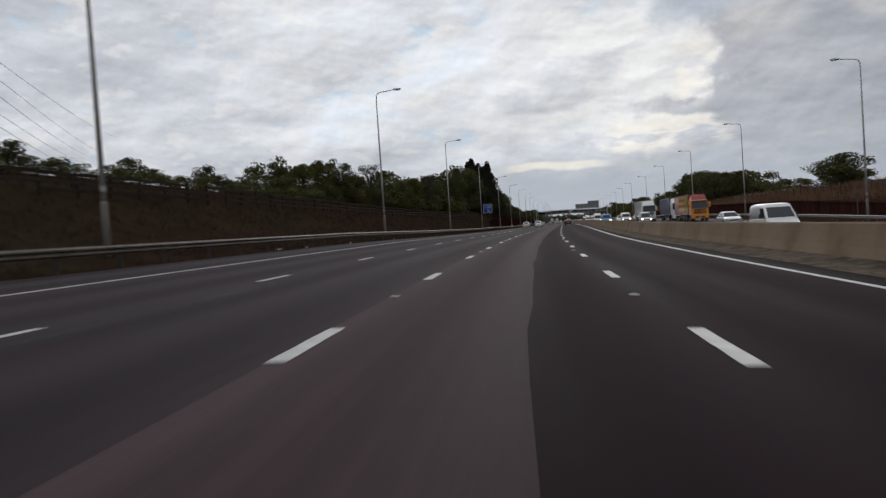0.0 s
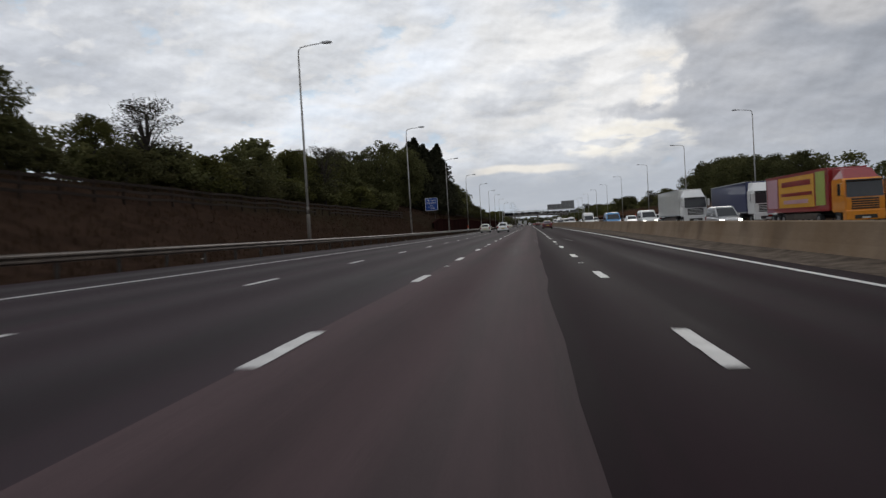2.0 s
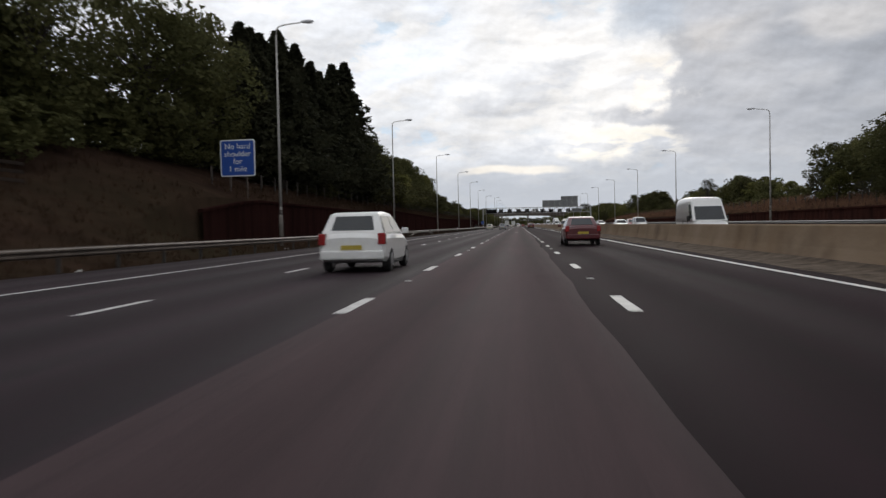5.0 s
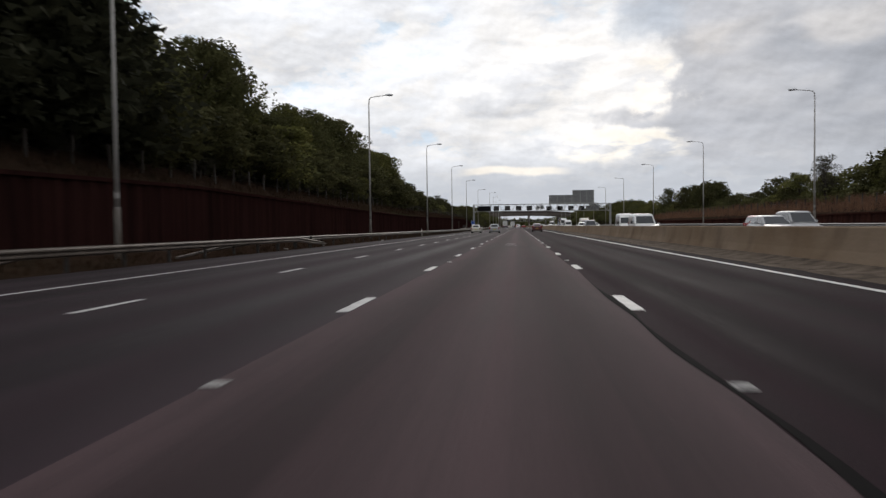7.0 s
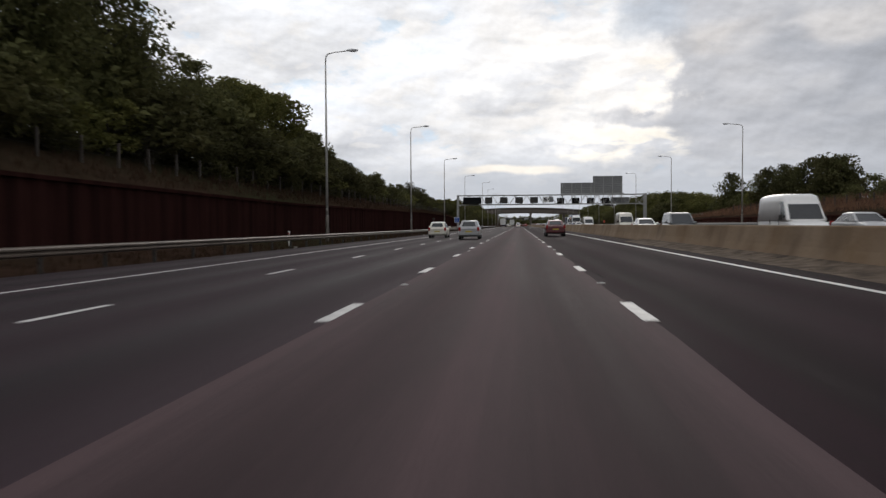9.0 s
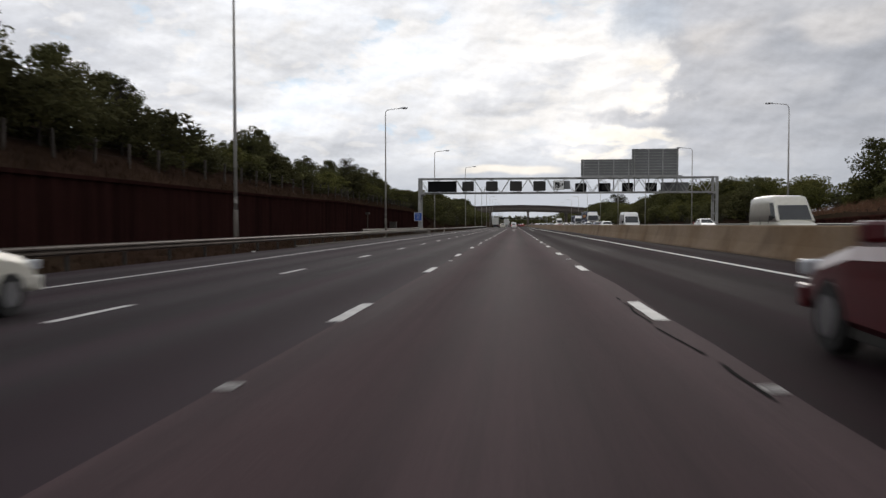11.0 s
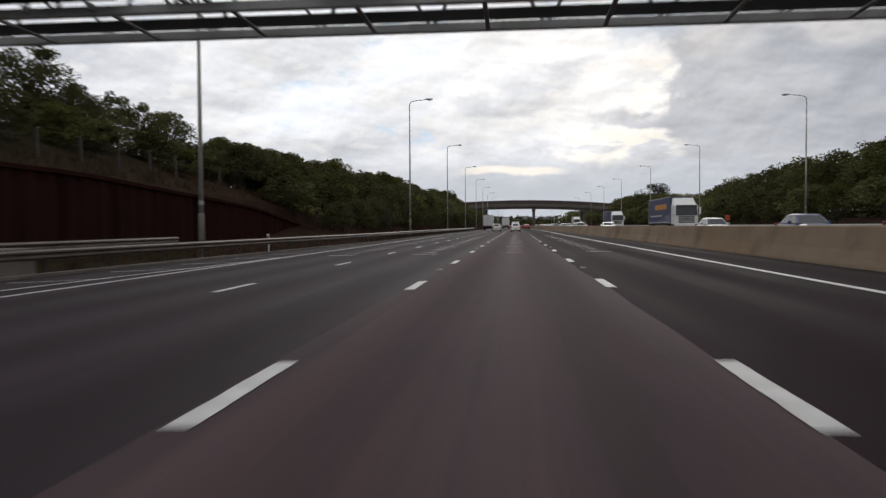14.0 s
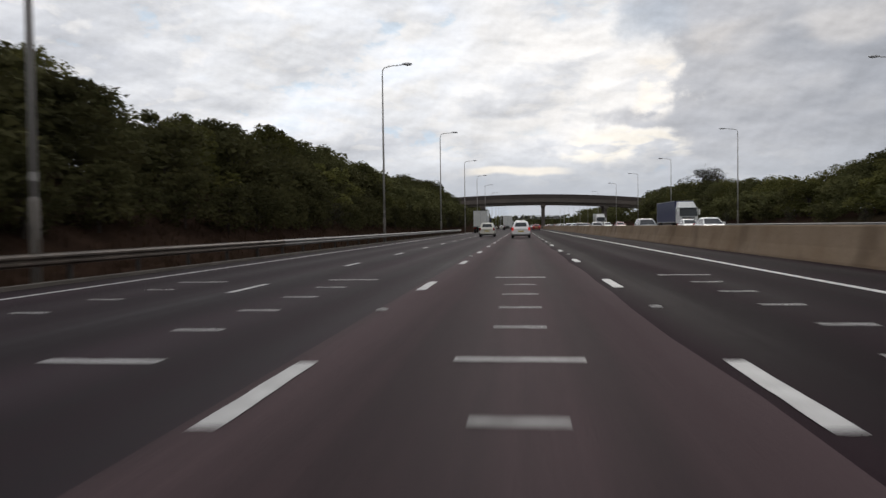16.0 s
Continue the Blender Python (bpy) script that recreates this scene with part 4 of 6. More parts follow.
# ---------------------------------------------------------------- lamp columns
def build_lamp(label):
    """A tapered column with a bracket arm and a flat lantern; the arm reaches towards +x."""
    l = thing("street_lamp", label, "street lamp", "street lamps along the motorway")
    part("base_section", tube([(0, 0, -0.8), (0, 0, 1.9), (0, 0, 2.0)], [0.128, 0.126, 0.098], 14), POLE_BASE, l, "weathered brown-grey base section", smooth_faces=True)
    part("column", tube([(0, 0, 1.95), (0, 0, 7), (0, 0, 13.6)], [0.10, 0.085, 0.055], 12), POLE, l, smooth_faces=True)
    part("arm", tube([(0, 0, 13.55), (0.03, 0, 13.95), (0.18, 0, 14.16), (0.6, 0, 14.26), (1.7, 0, 14.36)], [0.055, 0.05, 0.045, 0.04, 0.035], 8), POLE, l, smooth_faces=True)
    bm = bmesh.new()
    r = bmesh.ops.create_uvsphere(bm, u_segments=12, v_segments=6, radius=1, matrix=Matrix.Translation((2.1, 0, 14.40)) @ Matrix.Diagonal((0.48, 0.17, 0.11, 1)))
    part("lantern", bm, LANTERN, l, smooth_faces=True)
    bm = bmesh.new()
    bmesh.ops.create_uvsphere(bm, u_segments=10, v_segments=6, radius=1, matrix=Matrix.Translation((2.2, 0, 14.35)) @ Matrix.Diagonal((0.30, 0.13, 0.09, 1)))
    part("lamp_bowl", bm, LAMP_LENS, l, smooth_faces=True)
    part("door_plate", box(0.11, 0.142, -0.05, 0.05, 0.5, 1.05, 0.004), GALV_DULL, l)
    part("number_band", tube([(0, 0, 2.35), (0, 0, 2.55)], 0.103, 12), POLE, l, "pale band on the column")
    return l


LAMPS_LEFT = [(-21.0, 14.9), (24.0, 14.9), (70.2, 14.8), (114.6, 14.7), (160.8, 14.7), (205.5, 14.45), (248.9, 14.2), (296.6, 14.45), (341.1, 14.35), (385.5, 14.45), (430.4, 14.05), (472.7, 13.5), (521.4, 14.6), (566.6, 14.6), (611.0, 14.5), (657.0, 14.5)]
LAMPS_RIGHT = [(-19.5, 13.9), (25.7, 13.9), (72.0, 13.9), (117.0, 13.9), (161.5, 14.0), (203.5, 13.9), (247.0, 13.8), (298.2, 14.1), (342.1, 14.0), (385.4, 14.0), (430.6, 13.95), (474.0, 13.7), (523.0, 14.55), (568.0, 14.2), (612.7, 14.3), (659.0, 14.3)]
LAMPS_FAR = [700, 744, 800, 845, 890, 935, 980, 1030, 1080]
lamp = build_lamp("tall grey steel street lamp with a bracket arm")
lamp_poses = []
for side, lamps in ((1, LAMPS_LEFT + [(y, 14.4) for y in LAMPS_FAR]), (-1, LAMPS_RIGHT + [(y + 1.5, 14.3) for y in LAMPS_FAR])):
    for y, elbow in lamps:
        if side > 0:
            px = float(np.interp(y, [0, 24, 115, 161, 296, 341, 430, 472, 522, 566, 700], [-14.8, -14.85, -15.3, -15.3, -14.8, -14.4, -14.3, -13.35, -11.25, -11.4, -11.4]))
        else:
            px = float(np.interp(y, [400, 470, 520, 700], [29.4, 29.4, 30.4, 30.4]))
        gz = terrain_z(px, y)
        turn = Euler((0, 0, (0 if side > 0 else math.pi) - heading(y)))
        lamp_poses.append(Matrix.LocRotScale((cx(y) + px, y, gz), turn, (1, 1, (elbow - gz) / 14.25)))
for m in lamp_poses[1:]:
    copy_thing(lamp, m)
lamp.matrix_basis = lamp_poses[0]


# ---------------------------------------------------------------- writing
def letters(body, size, mat, parent, m, name="lettering", align="CENTER", depth=0.004):
    cu = bpy.data.curves.new(name, "FONT")
    cu.body, cu.size, cu.align_x, cu.align_y, cu.extrude = body, size, align, "CENTER", depth
    tmp = bpy.data.objects.new(name, cu)
    scene.collection.objects.link(tmp)
    dg = bpy.context.evaluated_depsgraph_get()
    me = bpy.data.meshes.new_from_object(tmp.evaluated_get(dg))
    bpy.data.objects.remove(tmp)
    me.materials.clear()
    me.materials.append(mat)
    ob = new(name, me)
    ob.parent, ob.matrix_basis = parent, m
    return ob


def rounded_panel(w, h, r, y0, y1):
    """A plate in the x-z plane with rounded corners."""
    pts = []
    for sx, sz, a0 in ((1, 1, 0), (-1, 1, 90), (-1, -1, 180), (1, -1, 270)):
        for k in range(5):
            a = radians(a0 + 22.5 * k)
            pts.append((sx * (w / 2 - r) + r * math.cos(a), sz * (h / 2 - r) + r * math.sin(a)))
    return prism(pts, y0, y1)


FACE = pose(0, 0, 0, 90, 0, 0)


def build_blue_sign():
    s = thing("road_sign", "blue road sign with white border on two posts", "road sign", m=Matrix.Translation((cx(207) - 18.55, 207, terrain_z(-18.55, 207))) @ pose(0, 0, 0, 0, 0, -3))
    zc = 6.05 - terrain_z(-18.55, 207)
    for px in (-0.62, 0.62):
        part("post", tube([(px, 0.08, -0.5), (px, 0.08, zc + 1.0)], 0.045, 8), GALV_DULL, s)
    p = part("panel", rounded_panel(2.5, 2.5, 0.16, -0.02, 0.02), WHITE_SIGN, s, "white-bordered sign panel")
    p.location = (0, 0, zc)
    q = part("blue_face", rounded_panel(2.34, 2.34, 0.11, -0.026, -0.018), BLUE_SIGN, p, "blue sign face")
    for i, (word, z) in enumerate((("No hard", 0.78), ("shoulder", 0.27), ("for", -0.24), ("1 mile", -0.75))):
        letters(word, 0.54, WHITE_SIGN, p, Matrix.Translation((0, -0.03, z)) @ FACE)
    return s


build_blue_sign()


# ---------------------------------------------------------------- signal gantry
def build_gantry(y, label, full=True):
    g = thing("signal_gantry", label, "gantry", m=Matrix.Translation((0, y, 0)))
    xa, xb, z0, z1, d = -14.0, 29.2, 5.72, 8.05, 1.1
    for yy in (-d, d):
        part("top_chord", box(xa, xb, yy - 0.09, yy + 0.09, z1 - 0.18, z1, 0.01), GANTRY, g)
        part("bottom_chord", box(xa, xb, yy - 0.10, yy + 0.10, z0, z0 + 0.2, 0.01), GANTRY, g)
    for k in range(7):
        part("walkway_bar", box(xa + 0.3, xb - 0.3, -0.42 + 0.13 * k, -0.39 + 0.13 * k, z0 + 0.05, z0 + 0.10), CHASSIS, g, "dark steel walkway bar")
    n = 16
    w = (xb - xa) / n
    for yy in (-d, d):
        for i in range(n):
            x0 = xa + i * w
            for a, b in (((x0, yy, z1 - 0.1), (x0 + w / 2, yy, z0 + 0.1)), ((x0 + w / 2, yy, z0 + 0.1), (x0 + w, yy, z1 - 0.1))):
                part("brace", tube([a, b], 0.045, 6), GANTRY, g)
    for i in range(n + 1):
        x0 = xa + i * w
        part("cross_bar", tube([(x0, -d, z1 - 0.09), (x0, d, z1 - 0.09)], 0.045, 6), GANTRY, g)
        part("cross_bar", box(x0 - 0.05, x0 + 0.05, -d, d, z0 - 0.0, z0 + 0.045), GANTRY, g)
        if i < n:
            part("cross_bar", tube([(x0, -d, z1 - 0.09), (x0 + w, d, z1 - 0.09)], 0.035, 6), GANTRY, g)
    # legs and plinths
    for x, s in ((xa + 0.05, 1), (xb - 0.05, -1)):
        gz = terrain_z(x, y)
        for yy in (-d, d):
            part("leg", box(x - 0.18, x + 0.18, yy - 0.18, yy + 0.18, gz + 0.5, z1 - 0.0 if yy < 0 else z1 - 0.02, 0.02), GANTRY, g)
        for zz in (2.6, 4.6):
            part("leg_tie", box(x - 0.1, x + 0.1, -d + 0.2, d - 0.2, zz, zz + 0.22, 0.01), GANTRY, g)
        part("plinth", box(x - 1.3, x + 1.3, -2.0, 2.0, gz - 0.6, gz + 0.75, 0.04), CONCRETE_PALE, g, "concrete plinth")
        part("bracket", box(x - 0.3 + s * 0.3, x + 0.3 + s * 0.3, -d - 0.12, d + 0.12, z0 - 0.18, z0 - 0.01, 0.01), GANTRY, g)
    yf = -d - 0.55
    # message board
    m = part("message_board", box(-12.6, -8.35, yf - 0.18, yf + 0.3, 5.95, 7.47, 0.06), BLACK, g, "blank black message board")
    part("visor", box(-12.66, -8.29, yf - 0.30, yf - 0.19, 7.41, 7.51, 0.01), BLACK, m)
    for hx in (-12.0, -10.5, -9.0):
        part("hanger", box(hx - 0.05, hx + 0.05, yf + 0.3, -d - 0.09, 5.8, 5.95), GANTRY, g)
    for x0, x1 in ((-7.5, -5.8), (-4.0, -2.28), (-0.5, 1.26), (2.92, 4.7)):
        s = part("lane_signal", rounded_panel(x1 - x0, 1.42, 0.12, -0.18, 0.25), BLACK, g, "blank black lane signal")
        s.location = ((x0 + x1) / 2, yf, 6.76)
        part("signal_rim", rounded_panel(x1 - x0 - 0.12, 1.30, 0.10, -0.21, -0.17), CHASSIS, s)
        part("signal_bracket", box(-0.3, -0.2, 0.2, 0.5, -0.86, -0.66), GANTRY, s)
        part("signal_bracket", box(0.2, 0.3, 0.2, 0.5, -0.86, -0.66), GANTRY, s)
    # camera sign
    c = part("camera_sign", rounded_panel(1.55, 1.32, 0.10, -0.03, 0.03), BLACK, g, "white sign with black camera pictogram")
    c.location = (6.6, yf - 0.1, 6.86)
    part("sign_face", rounded_panel(1.45, 1.22, 0.08, -0.038, -0.028), WHITE_SIGN, c, "white sign face")
    ic = part("camera_icon", rounded_panel(0.66, 0.86, 0.08, -0.045, -0.037), BLACK, c, "black camera body")
    ic.location = (-0.22, 0, 0)
    for px, pz, rr in ((-0.28, -0.17, 0.19), (-0.06, 0.23, 0.10)):
        for r2, mt, dy in ((rr, WHITE_SIGN, 0.0), (rr * 0.6, BLACK, -0.006)):
            bm = bmesh.new()
            bmesh.ops.create_cone(bm, cap_ends=True, segments=20, radius1=r2, radius2=r2, depth=0.01, matrix=Matrix.Translation((px, -0.048 + dy, pz)) @ pose(0, 0, 0, 90))
            part("lens_ring", bm, mt, c)
    for k in range(4):
        part("bellows_bar", box(0.16 + 0.09 * k, 0.20 + 0.09 * k, -0.046, -0.036, -0.30 + 0.03 * k, 0.30 - 0.03 * k), BLACK, c)
    part("flash", box(0.50, 0.62, -0.046, -0.036, -0.10, 0.26), BLACK, c)
    part("grey_panel", box(7.0, 8.25, yf + 0.2, yf + 0.3, 6.28, 7.5, 0.02), SIGN_BACK, g, "bare grey panel")
    # signals for the other carriageway, seen from behind
    for x0, x1 in ((9.24, 10.9), (12.74, 14.43), (16.16, 17.74), (19.6, 21.2)):
        s = part("lane_signal", rounded_panel(x1 - x0, 1.30, 0.12, -0.2, 0.2), BLACK, g, "black back of a lane signal")
        s.location = ((x0 + x1) / 2, d + 0.55, 6.65)
        part("signal_box", box(-0.4, 0.4, -0.36, -0.2, -0.35, 0.35, 0.02), CHASSIS, s)
    part("message_board", box(21.8, 25.8, d + 0.4, d + 0.8, 5.95, 7.35, 0.05), SIGN_BACK, g, "grey back of a message board")
    if full:
        # back of the direction sign with its ribs and stanchions
        for x0, x1, za, zb in ((10.1, 17.52, 8.2, 10.75), (17.54, 24.25, 8.2, 12.25)):
            p = part("sign_back", box(x0, x1, d + 0.25, d + 0.30, za, zb), SIGN_BACK, g, "bare grey back of a large direction sign")
            k = 0
            zz = za + 0.2
            while zz < zb:
                part("rib", box(x0 + 0.05, x1 - 0.05, d + 0.20, d + 0.25, zz - 0.035, zz + 0.035), GANTRY, p)
                zz += 0.42
            xs = np.arange(x0 + 0.35, x1, 2.2 if x0 < 12 else 2.05)
            for xx in xs:
                part("stanchion", box(xx - 0.07, xx + 0.07, d + 0.04, d + 0.20, z0 + 0.1, zb + 0.03, 0.01), GANTRY, g)
            part("sign_frame", box(x0, x1, d + 0.18, d + 0.32, zb, zb + 0.06), GANTRY, p)
            part("sign_frame", box(x0 - 0.04, x0 + 0.03, d + 0.17, d + 0.33, za, zb), GANTRY, p)
        part("sign_shelf", box(10.0, 24.3, -0.9, d + 0.3, 8.06, 8.24), GANTRY, g)
        # blue plate on the leg
        b = part("blue_plate", rounded_panel(1.16, 1.25, 0.08, -0.02, 0.02), WHITE_SIGN, g, "blue location plate with white border")
        b.location = (-14.1, -d - 0.5, 2.3)
        part("blue_face", rounded_panel(1.06, 1.15, 0.06, -0.028, -0.018), BLUE_SIGN, b, "blue face")
        for k, (ww, zz) in enumerate(((0.5, 0.3), (0.3, 0.05), (0.5, -0.2))):
            part("text_bar", box(-ww / 2, ww / 2, -0.033, -0.027, zz - 0.035, zz + 0.035), CLEAR_LENS, b)
        part("plate_bracket", box(-0.15, 0.15, 0.02, 0.3, -0.3, -0.2), GANTRY, b)
        part("lattice_arm", tube([(-13.3, -0.6, 6.6), (-12.9, -0.6, 7.1), (-13.2, -0.6, 7.6)], 0.03, 6), GANTRY, g)
    return g


build_gantry(458.7, "grey steel lattice gantry with blank signals over the motorway")
build_gantry(1010.0, "distant grey steel lattice gantry with dark signals", False)


# cabinets and posts beside the gantry
def build_cabinet(x, y, w, h, label):
    c = thing("roadside_cabinet", label, "cabinet", m=on_ground(x, y))
    part("plinth", box(-w / 2 - 0.06, w / 2 + 0.06, -0.36, 0.36, -0.3, 0.12, 0.01), CONCRETE_PALE, c)
    part("body", box(-w / 2, w / 2, -0.3, 0.3, 0.12, h, 0.02), CABINET, c)
    d = part("door", box(-w / 2 + 0.05, w / 2 - 0.05, -0.32, -0.29, 0.2, h - 0.1, 0.006), CABINET, c)
    part("handle", box(w / 2 - 0.16, w / 2 - 0.12, -0.35, -0.32, h * 0.5, h * 0.5 + 0.14), GALV, d)
    part("roof_cap", box(-w / 2 - 0.05, w / 2 + 0.05, -0.36, 0.36, h, h + 0.06, 0.015), CABINET, c)


build_cabinet(-16.2, 447, 0.9, 1.5, "dull brown-grey roadside cabinet near the gantry")
build_cabinet(-16.5, 449, 0.6, 1.25, "small dull roadside cabinet beside a larger one")
mast = thing("detector_post", "slim grey post with a small box on top", "post", m=on_ground(-16.6, 431.5))
part("pole", tube([(0, 0, -0.4), (0, 0, 2.5)], 0.06, 8), GALV_DULL, mast)
part("box", box(-0.25, 0.25, -0.14, 0.14, 2.3, 2.55, 0.02), CABINET, mast)
copy_thing(mast, on_ground(30.8, 78))


def build_marker(x, y, label):
    m = thing("marker_post", label, "marker post", "marker posts on the verge", on_ground(x, y))
    part("stem", box(-0.05, 0.05, -0.03, 0.03, -0.3, 0.95, 0.008), WHITE_SIGN, m)
    part("reflector", box(-0.035, 0.035, -0.036, -0.03, 0.72, 0.86), RED_LENS, m, "red reflector")
    part("cap", box(-0.055, 0.055, -0.035, 0.035, 0.95, 0.99, 0.008), CHASSIS, m)
    return m


mk = build_marker(-12.2, 478, "short white marker post with red reflector")
copy_thing(mk, on_ground(-13.9, 330))
phone = thing("orange_post", "orange roadside box on a slim steel post", "post", m=on_ground(30.5, 552))
part("stem", tube([(0, 0, -0.3), (0, 0, 1.5)], 0.06, 8), GALV_DULL, phone)
part("box", box(-0.25, 0.25, -0.2, 0.2, 1.2, 1.95, 0.05), ORANGE, phone, "orange box")
part("lid", box(-0.27, 0.27, -0.22, 0.22, 1.95, 2.02, 0.02), ORANGE, phone)


def build_phone(x, y, label):
    """An emergency telephone: a white post with an orange hood."""
    t = thing("roadside_telephone", label, "telephone", "roadside telephones", on_ground(x, y))
    part("post", box(-0.13, 0.13, -0.13, 0.13, -0.4, 1.05, 0.04), WHITE_SIGN, t, "white lower post")
    part("hood", box(-0.16, 0.16, -0.16, 0.16, 1.05, 1.62, 0.06), ORANGE, t, "orange hood")
    part("cap", box(-0.14, 0.14, -0.14, 0.14, 1.60, 1.70, 0.05), ORANGE, t)
    part("base_slab", box(-0.5, 0.5, -0.5, 0.5, -0.3, 0.04, 0.02), CONCRETE_PALE, t)
    return t


build_phone(-14.1, 237.0, "orange and white emergency telephone behind the guardrail")
build_phone(30.2, 276.5, "orange and white emergency telephone on the far verge")


# ---------------------------------------------------------------- fences
def build_rail_fence():
    f = thing("timber_fence", "weathered brown timber post-and-rail fence on the bank", "fence")
    rnd = random.Random(11)
    pm = part("post", box(-0.07, 0.07, -0.05, 0.05, -0.5, 1.25, 0.01), WOOD_FENCE, f)
    rail = box(-0.025, 0.025, -0.01, 2.76, -0.075, 0.075, 0.006)
    rm = part("rail", rail, WOOD_FENCE, f)
    first_post = first_rail = True
    y = -34.0
    while y < 187:
        x = -21.3
        a = Vector((cx(y) + x, y, terrain_z(x, y)))
        m = Matrix.Translation(a) @ pose(0, 0, 0, rnd.uniform(-2, 2), rnd.uniform(-3, 3), rnd.uniform(-4, 4))
        if first_post:
            pm.matrix_basis, first_post = m, False
        else:
            share("post", pm.data, f, m)
        b = Vector((cx(y + 2.75) + x, y + 2.75, terrain_z(x, y + 2.75)))
        for h in (0.35, 0.72, 1.1):
            if rnd.random() < 0.06:
                continue
            slope = math.degrees(math.atan2(b.z - a.z, 2.75)) + rnd.uniform(-0.7, 0.7)
            m = Matrix.Translation(a + Vector((0.09, 0, h))) @ pose(0, 0, 0, slope, 0, -math.degrees(math.atan2(b.x - a.x, 2.75)))
            if first_rail:
                rm.matrix_basis, first_rail = m, False
            else:
                share("rail", rm.data, f, m)
        y += 2.75


build_rail_fence()


def build_wire_fence(x, y0, y1, label, step=3.2):
    f = thing("wire_fence", label, "fence")
    rnd = random.Random(int(y0))
    pm, y, tops = None, y0, []
    while y < y1:
        a = Vector((cx(y) + x, y, terrain_z(x, y)))
        m = Matrix.Translation(a) @ pose(0, 0, 0, rnd.uniform(-3, 3), rnd.uniform(-3, 3), 0)
        if pm is None:
            bm = box(-0.06, 0.06, -0.06, 0.06, -0.4, 1.25, 0.012)
            pm = part("post", bm, POST_CON, f)
            pm.matrix_basis = m
        else:
            share("post", pm.data, f, m)
        tops.append(a)
        y += step
    for h in (0.5, 0.85, 1.18):
        part("wire", tube([a + Vector((0.07, 0, h)) for a in tops], 0.003, 4), CHASSIS, f)


build_wire_fence(-20.0, 206, 492, "pale concrete posts with wire along the wall top")
build_wire_fence(37.5, 60, 420, "pale posts with wire on the far bank")


# ---------------------------------------------------------------- overhead cables
cables = thing("overhead_cables", "thin dark overhead power cables sagging across the sky", "cables")
for z0, z1, x1 in ((19.1, 28.0, -94), (17.4, 24.5, -96), (15.8, 23.2, -98), (14.1, 21.5, -99), (12.9, 20.0, -100)):
    pts = []
    for k in range(13):
        f = -1.2 + 3.4 * k / 12
        pts.append((-47.6 + (x1 + 47.6) * f, 60 + 80 * f, z0 + (z1 - z0) * f + 0.8 * f * (f - 1)))
    part("cable", tube(pts, 0.024, 5), CABLE, cables)


# ---------------------------------------------------------------- vehicles
def loft_body(stations):
    """A car's lower body: rings of (y, half width, sill height, deck height)."""
    bm = bmesh.new()
    rings = []
    for y, w, zb, zt in stations:
        half = [(w * 0.90, zb), (w * 0.99, zb + 0.10), (w, zb + (zt - zb) * 0.45), (w * 0.985, zt - 0.12), (w * 0.93, zt - 0.02), (w * 0.6, zt + 0.025)]
        ring = [(x, z) for x, z in half] + [(0, zt + 0.04)] + [(-x, z) for x, z in half[::-1]]
        rings.append([bm.verts.new((x, y, z)) for x, z in ring])
    for a, b in zip(rings, rings[1:]):
        n = len(a)
        for k in range(n):
            bm.faces.new((a[k], a[(k + 1) % n], b[(k + 1) % n], b[k]))
    bm.faces.new(rings[0])
    bm.faces.new(rings[-1][::-1])
    bmesh.ops.recalc_face_normals(bm, faces=bm.faces)
    return bm


def cabin_shell(green, r):
    """The upper body: rounded rings from the rear window over the roof to the foot of the windscreen."""
    yr0, yf0, wb, zb, yr1, yf1, wr, zr = green
    def slope(f, y0, y1):
        return (y0 + (y1 - y0) * f, zb + (zr - zb) * f)
    line = [slope(f, yr0, yr1) for f in (0.03, 0.3, 0.6, 0.85, 0.95)] + [(yr1 + 0.12 * (yf1 - yr1), zr + 0.005), ((yr1 + yf1) / 2, zr + 0.03), (yf1 - 0.12 * (yf1 - yr1), zr + 0.005)]
    line += [slope(f, yf0, yf1) for f in (0.95, 0.85, 0.6, 0.3, 0.03)]
    bm = bmesh.new()
    rings = []
    for y, zt in line:
        rr = min(r, (zt - zb) * 0.45)
        def wide(z):
            return wb + (wr - wb) * (z - zb) / (zr - zb)
        w1 = wide(zt - rr)
        half = [(wb, zb - 0.05), (w1, zt - rr)] + [(w1 - rr * (1 - math.cos(q)), zt - rr + rr * math.sin(q)) for q in (0.5, 1.0, 1.45)]
        rings.append([bm.verts.new((x, y, z)) for x, z in half] + [bm.verts.new((-x, y, z)) for x, z in half[::-1]])
    for g, h in zip(rings, rings[1:]):
        n = len(g)
        for k in range(n):
            bm.faces.new((g[k], g[(k + 1) % n], h[(k + 1) % n], h[k]))
    bm.faces.new(rings[0])
    bm.faces.new(rings[-1][::-1])
    bmesh.ops.recalc_face_normals(bm, faces=bm.faces)
    return bm


def pane(a, b, c, d, u0=0.07, u1=0.93, v0=0.10, v1=0.90, out=0.012):
    """A window set a little proud of the face a b c d (a, b below; d, c above)."""
    a, b, c, d = map(Vector, (a, b, c, d))
    def at(u, v):
        return (a * (1 - u) + b * u) * (1 - v) + (d * (1 - u) + c * u) * v
    n = (b - a).cross(d - a).normalized()
    bm = bmesh.new()
    q = [at(u0, v0), at(u1, v0), at(u1, v1), at(u0, v1)]
    lo = [bm.verts.new(p - n * 0.01) for p in q]
    hi = [bm.verts.new(p + n * out) for p in q]
    bm.faces.new(hi)
    for k in range(4):
        bm.faces.new((lo[k], lo[(k + 1) % 4], hi[(k + 1) % 4], hi[k]))
    return bm


